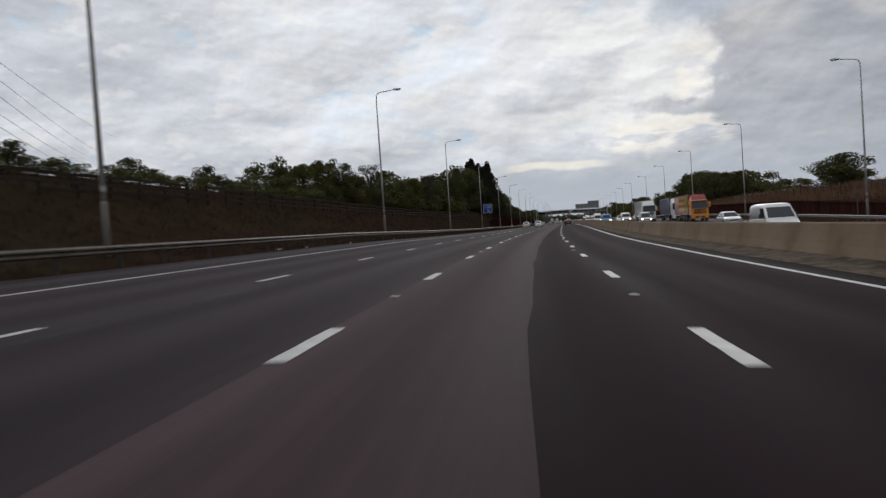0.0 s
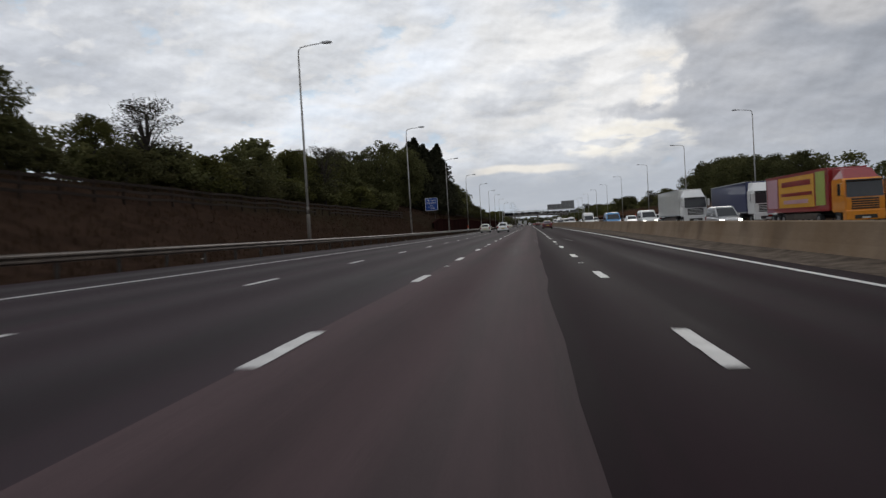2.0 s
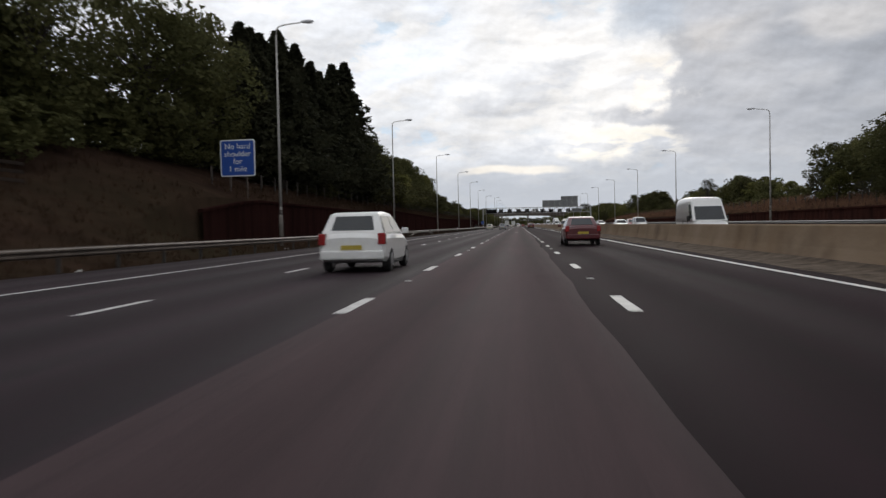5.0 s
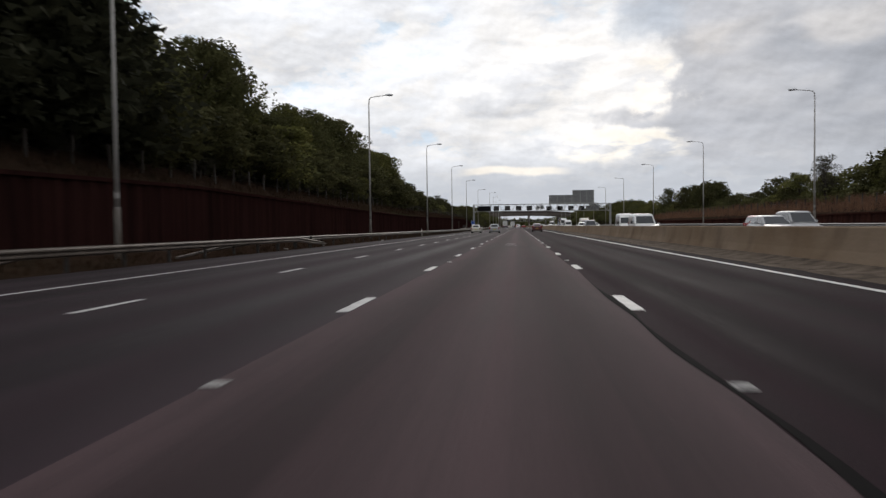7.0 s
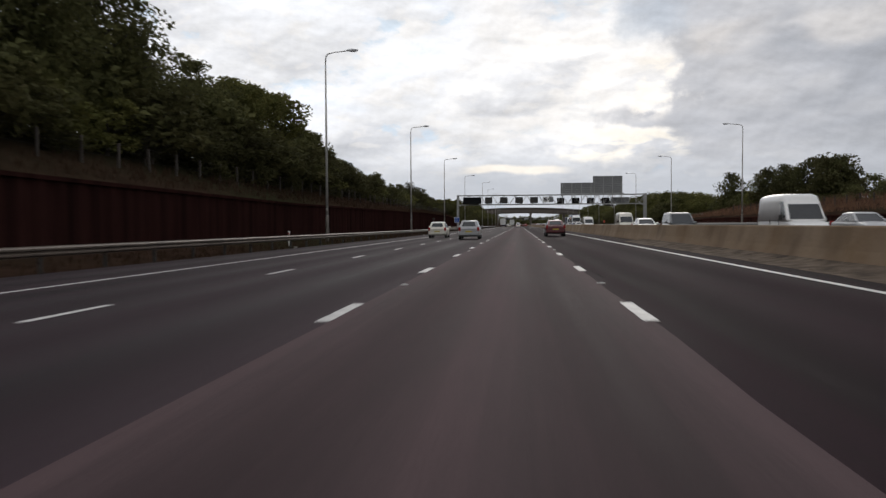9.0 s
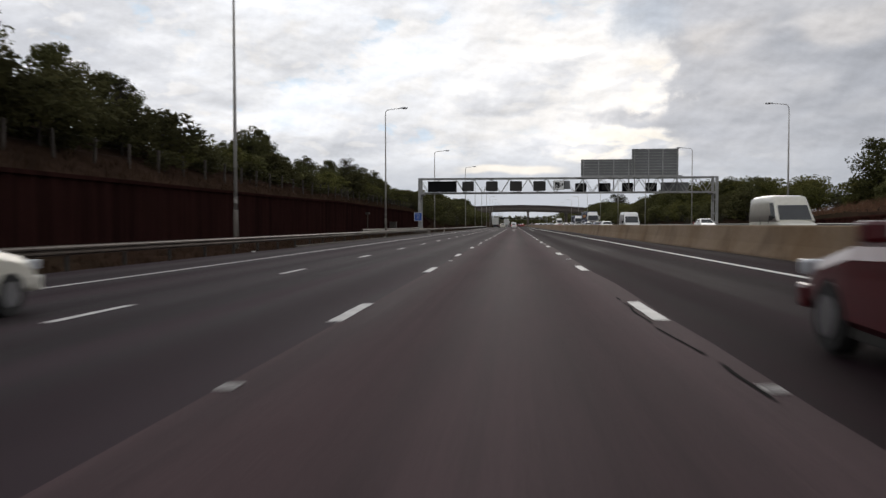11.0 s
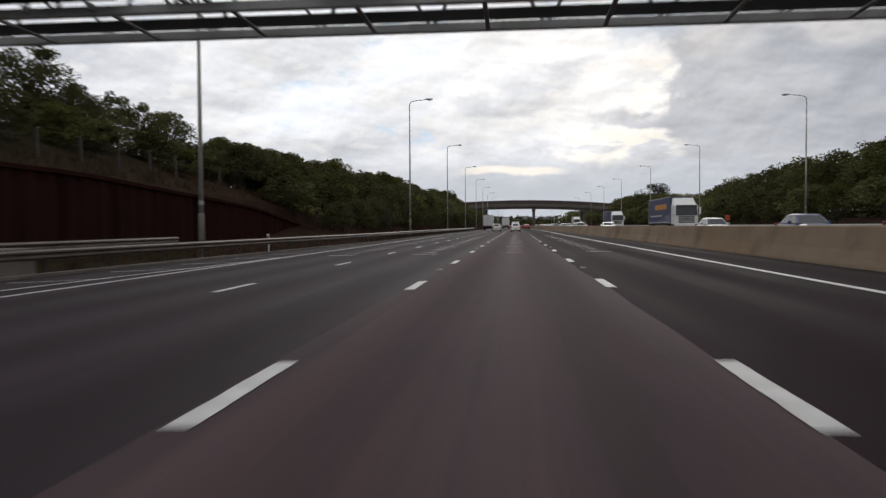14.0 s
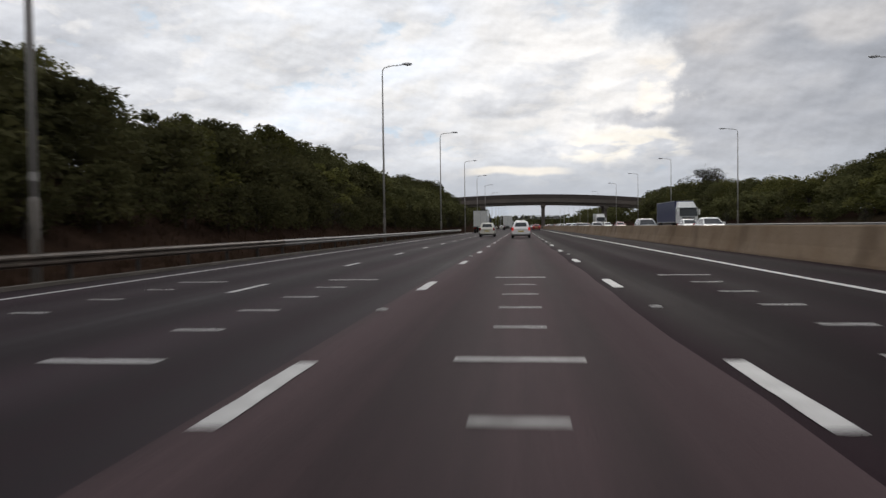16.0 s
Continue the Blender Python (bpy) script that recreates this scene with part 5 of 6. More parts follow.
def add_wheels(v, places, r=0.31, w=0.2):
    for x, y in places:
        bm = bmesh.new()
        bmesh.ops.create_cone(bm, cap_ends=True, segments=16, radius1=r, radius2=r, depth=w, matrix=Matrix.Translation((x, y, r)) @ pose(0, 0, 0, 0, 90))
        bmesh.ops.bevel(bm, geom=[e for e in bm.edges if len(e.link_faces) == 2 and e.calc_face_angle(0) > 1], offset=0.03, segments=2, affect="EDGES")
        t = part("wheel", bm, DARK, v, "black tyre")
        bm = bmesh.new()
        bmesh.ops.create_cone(bm, cap_ends=True, segments=18, radius1=r * 0.64, radius2=r * 0.55, depth=w + 0.015, matrix=Matrix.Translation((x, y, r)) @ pose(0, 0, 0, 0, 90 if x > 0 else -90))
        part("rim", bm, CHROME, t, "grey metal rim")


def build_car(label, paint, stations, green, wheels, category="car", sides=(0.04, 0.52, 0.97), lit=False, brake=False, extra=None, name="car", m=None, boxy=False, screen=0.74):
    v = thing(name, label, category, "traffic on the motorway", m)
    part("body", loft_body(stations), paint, v, smooth_faces=False)
    yr0, yf0, wb, zb, yr1, yf1, wr, zr = green
    A = [(-wb, yr0, zb), (wb, yr0, zb), (wb, yf0, zb), (-wb, yf0, zb)]
    B = [(-wr, yr1, zr), (wr, yr1, zr), (wr, yf1, zr), (-wr, yf1, zr)]
    bm = cabin_shell(green, 0.20 if boxy else 0.09)
    part("cabin", bm, paint, v, smooth_faces=True)
    part("rear_window", pane(A[0], A[1], B[1], B[0], 0.14, 0.86, 0.22, 0.82), GLASS, v)
    part("windscreen", pane(A[2], A[3], B[3], B[2], 0.07, 0.93, 0.04, screen if boxy else 0.84), GLASS, v)
    for i in range(len(sides) - 1):
        a, b = sides[i] + 0.015, sides[i + 1] - 0.015
        part("side_window", pane(A[1], A[2], B[2], B[1], a, b, 0.10, 0.70 if boxy else 0.82), GLASS, v)
        part("side_window", pane(A[3], A[0], B[0], B[3], 1 - b, 1 - a, 0.10, 0.70 if boxy else 0.82), GLASS, v)
    add_wheels(v, wheels, 0.34 if boxy else 0.31)
    yr, wr_, zs, zt = stations[0]
    yf, wf, fs, ft = stations[-1]
    W = max(s[1] for s in stations)
    part("rear_bumper", box(-W * 0.92, W * 0.92, yr - 0.06, yr + 0.14, 0.34, 0.56, 0.04), paint if not boxy else CHASSIS, v)
    part("front_bumper", box(-W * 0.90, W * 0.90, yf - 0.14, yf + 0.05, 0.30, 0.52, 0.04), paint if not boxy else CHASSIS, v)
    part("number_plate", box(-0.26, 0.26, yr - 0.075, yr - 0.055, 0.58 if not boxy else 0.40, 0.69 if not boxy else 0.51, 0.004), PLATE_Y, v, "yellow plate")
    part("number_plate", box(-0.26, 0.26, yf + 0.045, yf + 0.065, 0.36, 0.47, 0.004), PLATE_W, v, "white plate")
    part("grille", box(-W * 0.5, W * 0.5, yf - 0.02, yf + 0.03, 0.53, 0.63, 0.01), CHASSIS, v)
    for s in (-1, 1):
        hz = 1.15 if boxy else 0.86
        part("tail_lamp", box(min(s * W * 0.76, s * W * 0.97), max(s * W * 0.76, s * W * 0.97), yr - 0.03, yr + 0.16, hz - 0.16, hz + 0.12, 0.02), RED_LIT if brake else RED_LENS, v)
        part("headlamp", box(min(s * W * 0.58, s * W * 0.90), max(s * W * 0.58, s * W * 0.90), yf - 0.20, yf + 0.01, 0.60, 0.74, 0.03), HEAD_LIT if lit else CLEAR_LENS, v)
        mr = part("door_mirror", box(min(s * (W + 0.02), s * (W + 0.20)), max(s * (W + 0.02), s * (W + 0.20)), yf0 - 0.75, yf0 - 0.62, zb + 0.02, zb + (0.30 if boxy else 0.17), 0.03), CHASSIS if boxy else paint, v)
        part("sill", box(min(s * W * 0.80, s * W * 0.93), max(s * W * 0.80, s * W * 0.93), yr + 0.9, yf - 0.95, 0.17, 0.30, 0.02), CHASSIS, v)
    if extra:
        extra(v)
    return v


HATCH = [(-1.98, 0.76, 0.40, 0.84), (-1.88, 0.83, 0.30, 0.95), (-1.2, 0.86, 0.22, 0.97), (0.0, 0.86, 0.20, 0.95), (0.95, 0.86, 0.22, 0.93), (1.55, 0.83, 0.25, 0.82), (1.88, 0.77, 0.32, 0.70), (1.98, 0.66, 0.42, 0.60)]
HATCH_G = (-1.90, 0.98, 0.79, 0.93, -1.55, 0.10, 0.60, 1.50)
HATCH_W = [(-0.76, -1.22), (0.76, -1.22), (-0.76, 1.25), (0.76, 1.25)]
SALOON = [(-2.2, 0.74, 0.40, 0.82), (-2.1, 0.84, 0.30, 0.93), (-1.3, 0.88, 0.22, 0.96), (0.0, 0.88, 0.20, 0.93), (1.1, 0.87, 0.22, 0.90), (1.75, 0.83, 0.25, 0.78), (2.12, 0.76, 0.32, 0.66), (2.22, 0.64, 0.42, 0.56)]
SALOON_G = (-1.75, 1.05, 0.80, 0.91, -1.0, 0.15, 0.60, 1.42)
VAN = [(-2.45, 0.92, 0.38, 1.05), (-2.40, 0.95, 0.28, 1.10), (-1.0, 0.96, 0.25, 1.12), (1.0, 0.96, 0.25, 1.12), (1.5, 0.95, 0.26, 1.08), (2.15, 0.90, 0.30, 0.90), (2.42, 0.82, 0.36, 0.74), (2.5, 0.7, 0.44, 0.62)]
VAN_G = (-2.44, 1.62, 0.93, 1.06, -2.36, 0.72, 0.80, 1.98)
VAN_W = [(-0.84, -1.6), (0.84, -1.6), (-0.84, 1.6), (0.84, 1.6)]
BIGVAN_G = (-2.85, 1.95, 0.97, 1.06, -2.78, 0.95, 0.86, 2.46)
BIGVAN = [(-2.88, 0.95, 0.40, 1.05)] + [(y * 1.13, w * 1.02, a, b) for y, w, a, b in VAN[1:]]
BIGVAN_W = [(-0.86, -1.9), (0.86, -1.9), (-0.86, 1.85), (0.86, 1.85)]
MPV_G = (-2.05, 1.25, 0.82, 0.95, -1.9, 0.25, 0.68, 1.72)


def van_doors(v):
    part("door_gap", box(-0.012, 0.012, -2.475, -2.43, 0.5, 1.95), CHASSIS, v)
    part("door_handle", box(0.05, 0.12, -2.50, -2.44, 1.0, 1.2, 0.01), CHASSIS, v)


def van_side(v):
    """Seams of the cab and sliding doors, a rubbing strip and wipers."""
    for s in (-1, 1):
        for y in (0.62, -0.75):
            part("door_gap", box(min(s * 0.90, s * 0.988), max(s * 0.90, s * 0.988), y - 0.012, y + 0.012, 0.5, 1.12), CHASSIS, v)
        part("rubbing_strip", box(min(s * 0.95, s * 1.0), max(s * 0.95, s * 1.0), -2.5, 1.3, 0.66, 0.78, 0.01), CHASSIS, v)
        part("wiper", tube([(s * 0.1, 1.90, 1.12), (s * 0.62, 1.80, 1.22)], 0.014, 5), CHASSIS, v)


def roof_rails(v):
    for s in (-1, 1):
        part("roof_rail", tube([(s * 0.55, -1.4, 1.48), (s * 0.55, -1.3, 1.55), (s * 0.55, 0.0, 1.55), (s * 0.55, 0.1, 1.46)], 0.02, 6), CHASSIS, v)


def hatch(label, paint, m, **kw):
    return build_car(label, paint, HATCH, HATCH_G, HATCH_W, m=m, **kw)


def saloon(label, paint, m, **kw):
    return build_car(label, paint, SALOON, SALOON_G, [(-0.78, -1.35), (0.78, -1.35), (-0.78, 1.38), (0.78, 1.38)], m=m, **kw)


def mpv(label, paint, m, **kw):
    st = [(y, w, a, b + 0.03) for y, w, a, b in SALOON]
    return build_car(label, paint, st, MPV_G, [(-0.78, -1.35), (0.78, -1.35), (-0.78, 1.38), (0.78, 1.38)], sides=(0.03, 0.34, 0.66, 0.97), m=m, **kw)


def van(label, paint, m, **kw):
    return build_car(label, paint, VAN, VAN_G, VAN_W, "van", (0.70, 0.96), m=m, extra=van_doors, name="van", boxy=True, **kw)


def big_van(label, paint, m, **kw):
    return build_car(label, paint, BIGVAN, BIGVAN_G, BIGVAN_W, "van", (0.80, 0.97), m=m, name="van", boxy=True, screen=0.60, extra=van_side, **kw)


def build_lorry(label, cab_paint, box_paint, m, length=13.4, panels=(), lit=False, roof_trim=None, rigid=False):
    """Front at y = 0, the load behind it towards -y."""
    v = thing("lorry", label, "lorry", "traffic on the motorway", m)
    bm = bmesh.new()
    prof = [(-2.2, 0.95), (0.0, 0.95), (0.02, 1.9), (-0.10, 2.9), (-0.32, 3.18), (-2.2, 3.18)]
    n = len(prof)
    L_, R_ = [bm.verts.new((-1.24, y, z)) for y, z in prof], [bm.verts.new((1.24, y, z)) for y, z in prof]
    for k in range(n):
        bm.faces.new((L_[k], L_[(k + 1) % n], R_[(k + 1) % n], R_[k]))
    bm.faces.new(L_[::-1])
    bm.faces.new(R_)
    bmesh.ops.recalc_face_normals(bm, faces=bm.faces)
    bmesh.ops.bevel(bm, geom=list(bm.edges), offset=0.07, segments=2, affect="EDGES")
    c = part("cab", bm, cab_paint, v)
    bm = bmesh.new()
    lo = [bm.verts.new(q) for q in ((-1.18, -2.15, 3.12), (1.18, -2.15, 3.12), (1.12, -0.35, 3.12), (-1.12, -0.35, 3.12))]
    hi = [bm.verts.new(q) for q in ((-1.14, -2.1, 3.92), (1.14, -2.1, 3.92), (0.92, -1.15, 3.86), (-0.92, -1.15, 3.86))]
    for k in range(4):
        bm.faces.new((lo[k], lo[(k + 1) % 4], hi[(k + 1) % 4], hi[k]))
    bm.faces.new(hi)
    bm.faces.new(lo[::-1])
    bmesh.ops.bevel(bm, geom=list(bm.edges), offset=0.06, segments=2, affect="EDGES")
    part("roof_fairing", bm, roof_trim or cab_paint, c)
    part("sun_visor", box(-1.14, 1.14, -0.18, 0.16, 2.96, 3.06, 0.03), CHASSIS, c, "dark sun visor")
    part("windscreen", pane((-1.16, 0.03, 1.92), (1.16, 0.03, 1.92), (1.12, -0.085, 2.94), (-1.12, -0.085, 2.94), 0.0, 1.0, 0.0, 1.0, -0.03), GLASS, c)
    for s in (-1, 1):
        part("side_window", box(min(s * 1.22, s * 1.255), max(s * 1.22, s * 1.255), -1.15, -0.25, 2.05, 2.85, 0.02), GLASS, c)
        part("mirror", box(min(s * 1.30, s * 1.52), max(s * 1.30, s * 1.52), -0.05, 0.12, 2.05, 2.85, 0.04), cab_paint, c)
        part("headlamp", box(min(s * 0.80, s * 1.18), max(s * 0.80, s * 1.18), -0.05, 0.045, 0.78, 0.98, 0.03), HEAD_LIT if lit else CLEAR_LENS, c)
    part("grille", box(-0.85, 0.85, -0.02, 0.045, 1.12, 1.84, 0.02), CHASSIS, c)
    for k in range(4):
        part("grille_bar", box(-0.84, 0.84, 0.03, 0.06, 1.22 + 0.15 * k, 1.26 + 0.15 * k), cab_paint, c)
    part("bumper", box(-1.23, 1.23, -0.5, 0.06, 0.40, 1.05, 0.06), cab_paint, v)
    part("bumper_opening", box(-0.7, 0.7, 0.02, 0.075, 0.48, 0.74, 0.02), CHASSIS, v)
    part("number_plate", box(-0.26, 0.26, 0.06, 0.085, 0.50, 0.61), PLATE_W, v, "white plate")
    part("chassis", box(-0.45, 0.45, -2.5 - length, -1.0, 0.70, 1.05), CHASSIS, v)
    y0, y1 = -2.55 - length, -2.55
    t = part("trailer_body", box(-1.26, 1.26, y0, y1, 1.12, 4.05, 0.03), box_paint, v)
    for z0, z1 in ((1.08, 1.20), (3.99, 4.08)):
        for s in (-1, 1):
            part("edge_rail", box(min(s * 1.24, s * 1.285), max(s * 1.24, s * 1.285), y0, y1, z0, z1), GALV if not roof_trim else box_paint, t)
    for sx in (-1, 1):
        for k, (a, b, z0, z1, pm) in enumerate(panels):
            e = 1.272 + 0.006 * k
            part("printed_panel", box(min(sx * 1.25, sx * e), max(sx * 1.25, sx * e), y1 - b, y1 - a, z0, z1), pm, t)
        part("side_guard", box(min(sx * 1.10, sx * 1.18), max(sx * 1.10, sx * 1.18), y0 + 4.2, y1 - 2.2, 0.50, 0.95, 0.01), GALV_DULL, v)
    part("rear_door_frame", box(-1.27, 1.27, y0 - 0.03, y0 + 0.06, 1.1, 4.06, 0.01), GALV, t)
    for s in (-1, 1):
        part("rear_door", box(min(s * 0.02, s * 1.2), max(s * 0.02, s * 1.2), y0 - 0.05, y0 - 0.03, 1.25, 3.95, 0.006), box_paint, t)
        part("tail_lamp", box(min(s * 0.8, s * 1.2), max(s * 0.8, s * 1.2), y0 - 0.06, y0 + 0.02, 0.82, 1.0, 0.01), RED_LENS, v)
    axles = [-1.2, y0 + 1.6, y0 + 2.9] if rigid else [-1.2, -4.6, y0 + 1.4, y0 + 2.7, y0 + 4.0]
    add_wheels(v, [(s * 1.08, y) for y in axles for s in (-1, 1)], 0.48, 0.3)
    return v


ON = 180
print_panels = [(0.6, 2.3, 1.5, 3.9, P_GREENY), (2.6, 10.2, 1.45, 3.85, P_YELLOW), (10.5, 13.0, 1.45, 3.85, P_PINK), (3.2, 9.4, 3.1, 3.5, P_RED), (3.8, 9.0, 1.75, 2.05, P_PINK), (3.0, 9.6, 2.35, 2.6, P_RED)]
build_lorry("lorry with orange cab and printed red and yellow trailer", P_ORANGE, P_RED, stand(22.3, 114, 0, ON), panels=print_panels, lit=True, roof_trim=P_RED)
build_lorry("white-cabbed lorry with dark blue curtain trailer", P_WHITE, P_NAVY, stand(22.4, 134, 0, ON), lit=True)
build_lorry("white lorry with a plain white box trailer", P_WHITE, P_BOX, stand(18.7, 147, 0, ON))
text_bars = [(2.0, 9.0, 2.7, 3.3, P_ORANGE), (4.5, 12.0, 1.9, 2.05, P_WHITE)]
build_lorry("white-cabbed lorry with blue curtain trailer and orange bars", P_WHITE, P_NAVY, stand(18.7, 525, 0, ON), panels=text_bars)
build_lorry("white-cabbed lorry with navy curtain trailer beneath the trees", P_WHITE, P_NAVY, stand(22.4, 607, 0, ON))
build_lorry("white rigid lorry near the bridge on the oncoming side", P_WHITE, P_BOX, stand(22.4, 716, 0, ON), 7.5, rigid=True)
van("white panel van facing oncoming with lit lamps", P_WHITE, stand(15.3, 50, 0, ON), lit=True)
saloon("silver saloon half hidden by the central barrier", P_SILVER, stand(18.7, 78, 0, ON))
mpv("silver estate beside a lorry on the oncoming side", P_SILVER, stand(15.1, 121, 0, ON), lit=True)
van("white panel van behind a silver car", P_WHITE, stand(15.0, 157, 0, ON), lit=True)
saloon("silver saloon on the far lanes of the oncoming road", P_SILVER, stand(18.7, 171, 0, ON))
van("bright blue panel van on the oncoming side", P_BLUE, stand(11.4, 163, 0, ON), lit=True)
saloon("white saloon behind a blue van", P_WHITE, stand(15.1, 172, 0, ON))
saloon("pale grey saloon near the far wall", P_SILVER, stand(22.4, 190, 0, ON))
big_van("tall white delivery van on the oncoming side", P_WHITE, stand(11.4, 204, 0, ON), lit=True)
saloon("grey saloon with only its roof over the barrier", P_SILVER, stand(15.1, 267, 0, ON))
hatch("red hatchback on the oncoming side", P_RED, stand(18.7, 280, 0, ON))
mpv("silver people carrier beside a red hatchback", P_SILVER, stand(18.7, 273, 0, ON))
van("white panel van with dark windscreen", P_WHITE, stand(11.6, 291, 0, ON))
big_van("tall white van with a dark windscreen and side window", P_WHITE, stand(15.1, 327, 0, ON))
saloon("silver saloon low behind the barrier", P_SILVER, stand(18.7, 327, 0, ON))
mpv("dark grey people carrier next to the barrier", P_GREY, stand(11.4, 338, 0, ON))
saloon("white saloon following a people carrier", P_WHITE, stand(11.4, 352, 0, ON))
big_van("white box-shaped delivery van", P_CREAM, stand(15.1, 391, 0, ON))
big_van("tall white van beyond the central barrier", P_WHITE, stand(15.1, 446, 0, ON))
saloon("silver saloon following a tall white van", P_SILVER, stand(15.1, 470, 0, ON))
saloon("white saloon on the far side of the oncoming road", P_WHITE, stand(22.4, 437, 0, ON))
saloon("dark blue saloon behind a tall van", P_NAVY, stand(15.1, 482, 0, ON))
saloon("silver saloon ahead of a blue lorry", P_SILVER, stand(15.1, 500, 0, ON))
saloon("white hatch-backed saloon roof over the barrier", P_WHITE, stand(15.1, 566, 0, ON))
hatch("silver hatchback roof over the barrier", P_SILVER, stand(11.4, 574, 0, ON))
saloon("white saloon near a blue curtain lorry", P_WHITE, stand(18.7, 590, 0, ON))
saloon("silver saloon trailing a white one", P_SILVER, stand(11.4, 618, 0, ON))
rq = random.Random(21)
PROTO = {}
for y in range(650, 900, 16):
    for lane in (11.4, 15.1, 18.7):
        if rq.random() < 0.62:
            kind = rq.choice("ww" + "sg" + "r")
            m = stand(lane, y + rq.uniform(-4, 4), 0, ON)
            if kind in PROTO:
                copy_thing(PROTO[kind], m)
            else:
                PROTO[kind] = saloon({"w": "white car in the distant oncoming queue", "s": "silver car in the distant oncoming queue", "g": "dark grey car in the distant oncoming queue", "r": "red car in the distant oncoming queue"}[kind],
                                     {"w": P_WHITE, "s": P_SILVER, "g": P_GREY, "r": P_RED}[kind], m)
# traffic going the same way
saloon("dark red saloon in the outer lane", P_MAROON, stand(3.55, 197))
saloon("dark red saloon in the outer lane", P_MAROON, stand(3.55, 353))
hatch("white hatchback with red tail lamps, in the middle lane", P_WHITE, stand(-3.65, 178))
hatch("cream hatchback in the nearside lane", P_CREAM, stand(-7.3, 193))
hatch("silver hatchback in the second lane", P_SILVER, stand(-3.65, 346), extra=roof_rails)
hatch("pale hatchback ahead of a silver one", P_CREAM, stand(-7.3, 356))
hatch("white hatchback with lit brake lamps", P_WHITE, stand(0.05, 574), brake=True)
hatch("cream hatchback in the second lane", P_CREAM, stand(-3.6, 587))
van("white panel van seen from behind", P_WHITE, stand(0.0, 622))
saloon("red saloon in the outer lane", P_RED, stand(3.65, 680), brake=True)
build_lorry("white box lorry with dark blue cab seen from behind", P_NAVY, P_BOX, stand(-7.3, 650), 8.0, rigid=True)
build_lorry("white box lorry far ahead in the second lane", P_WHITE, P_BOX, stand(-3.65, 725), 10.0)
saloon("dark grey saloon far ahead in the third lane", P_GREY, stand(0.0, 720))
for lane, y, k in ((3.65, 760, "g"), (0.0, 800, "w"), (-3.65, 835, "s"), (3.65, 850, "r"), (-7.3, 790, "w"), (0, 880, "g")):
    if k in PROTO:
        copy_thing(PROTO[k], stand(lane, y))


# ---------------------------------------------------------------- trees
def leaf_cloud(rng, centres, radii, count, size, flat=0.6, droop=0.0):
    """Many small leaf-shaped quads scattered through balls."""
    idx = rng.integers(0, len(centres), count)
    d = rng.normal(size=(count, 3))
    d /= np.linalg.norm(d, axis=1)[:, None]
    r = radii[idx] * (0.55 + 0.5 * rng.random(count) ** 0.6)
    p = centres[idx] + d * r[:, None] * np.array([1, 1, 0.8])
    u = rng.normal(size=(count, 3))
    u /= np.linalg.norm(u, axis=1)[:, None]
    w = np.cross(u, rng.normal(size=(count, 3)))
    w /= np.linalg.norm(w, axis=1)[:, None]
    s = size * (0.6 + 0.8 * rng.random(count))
    u, w = u * s[:, None], w * (s * flat)[:, None]
    u[:, 2] -= droop * s
    verts = np.stack([p - u, p + u * 0.4 + w, p + u * 0.6 - w], 1).reshape(-1, 3)
    return verts


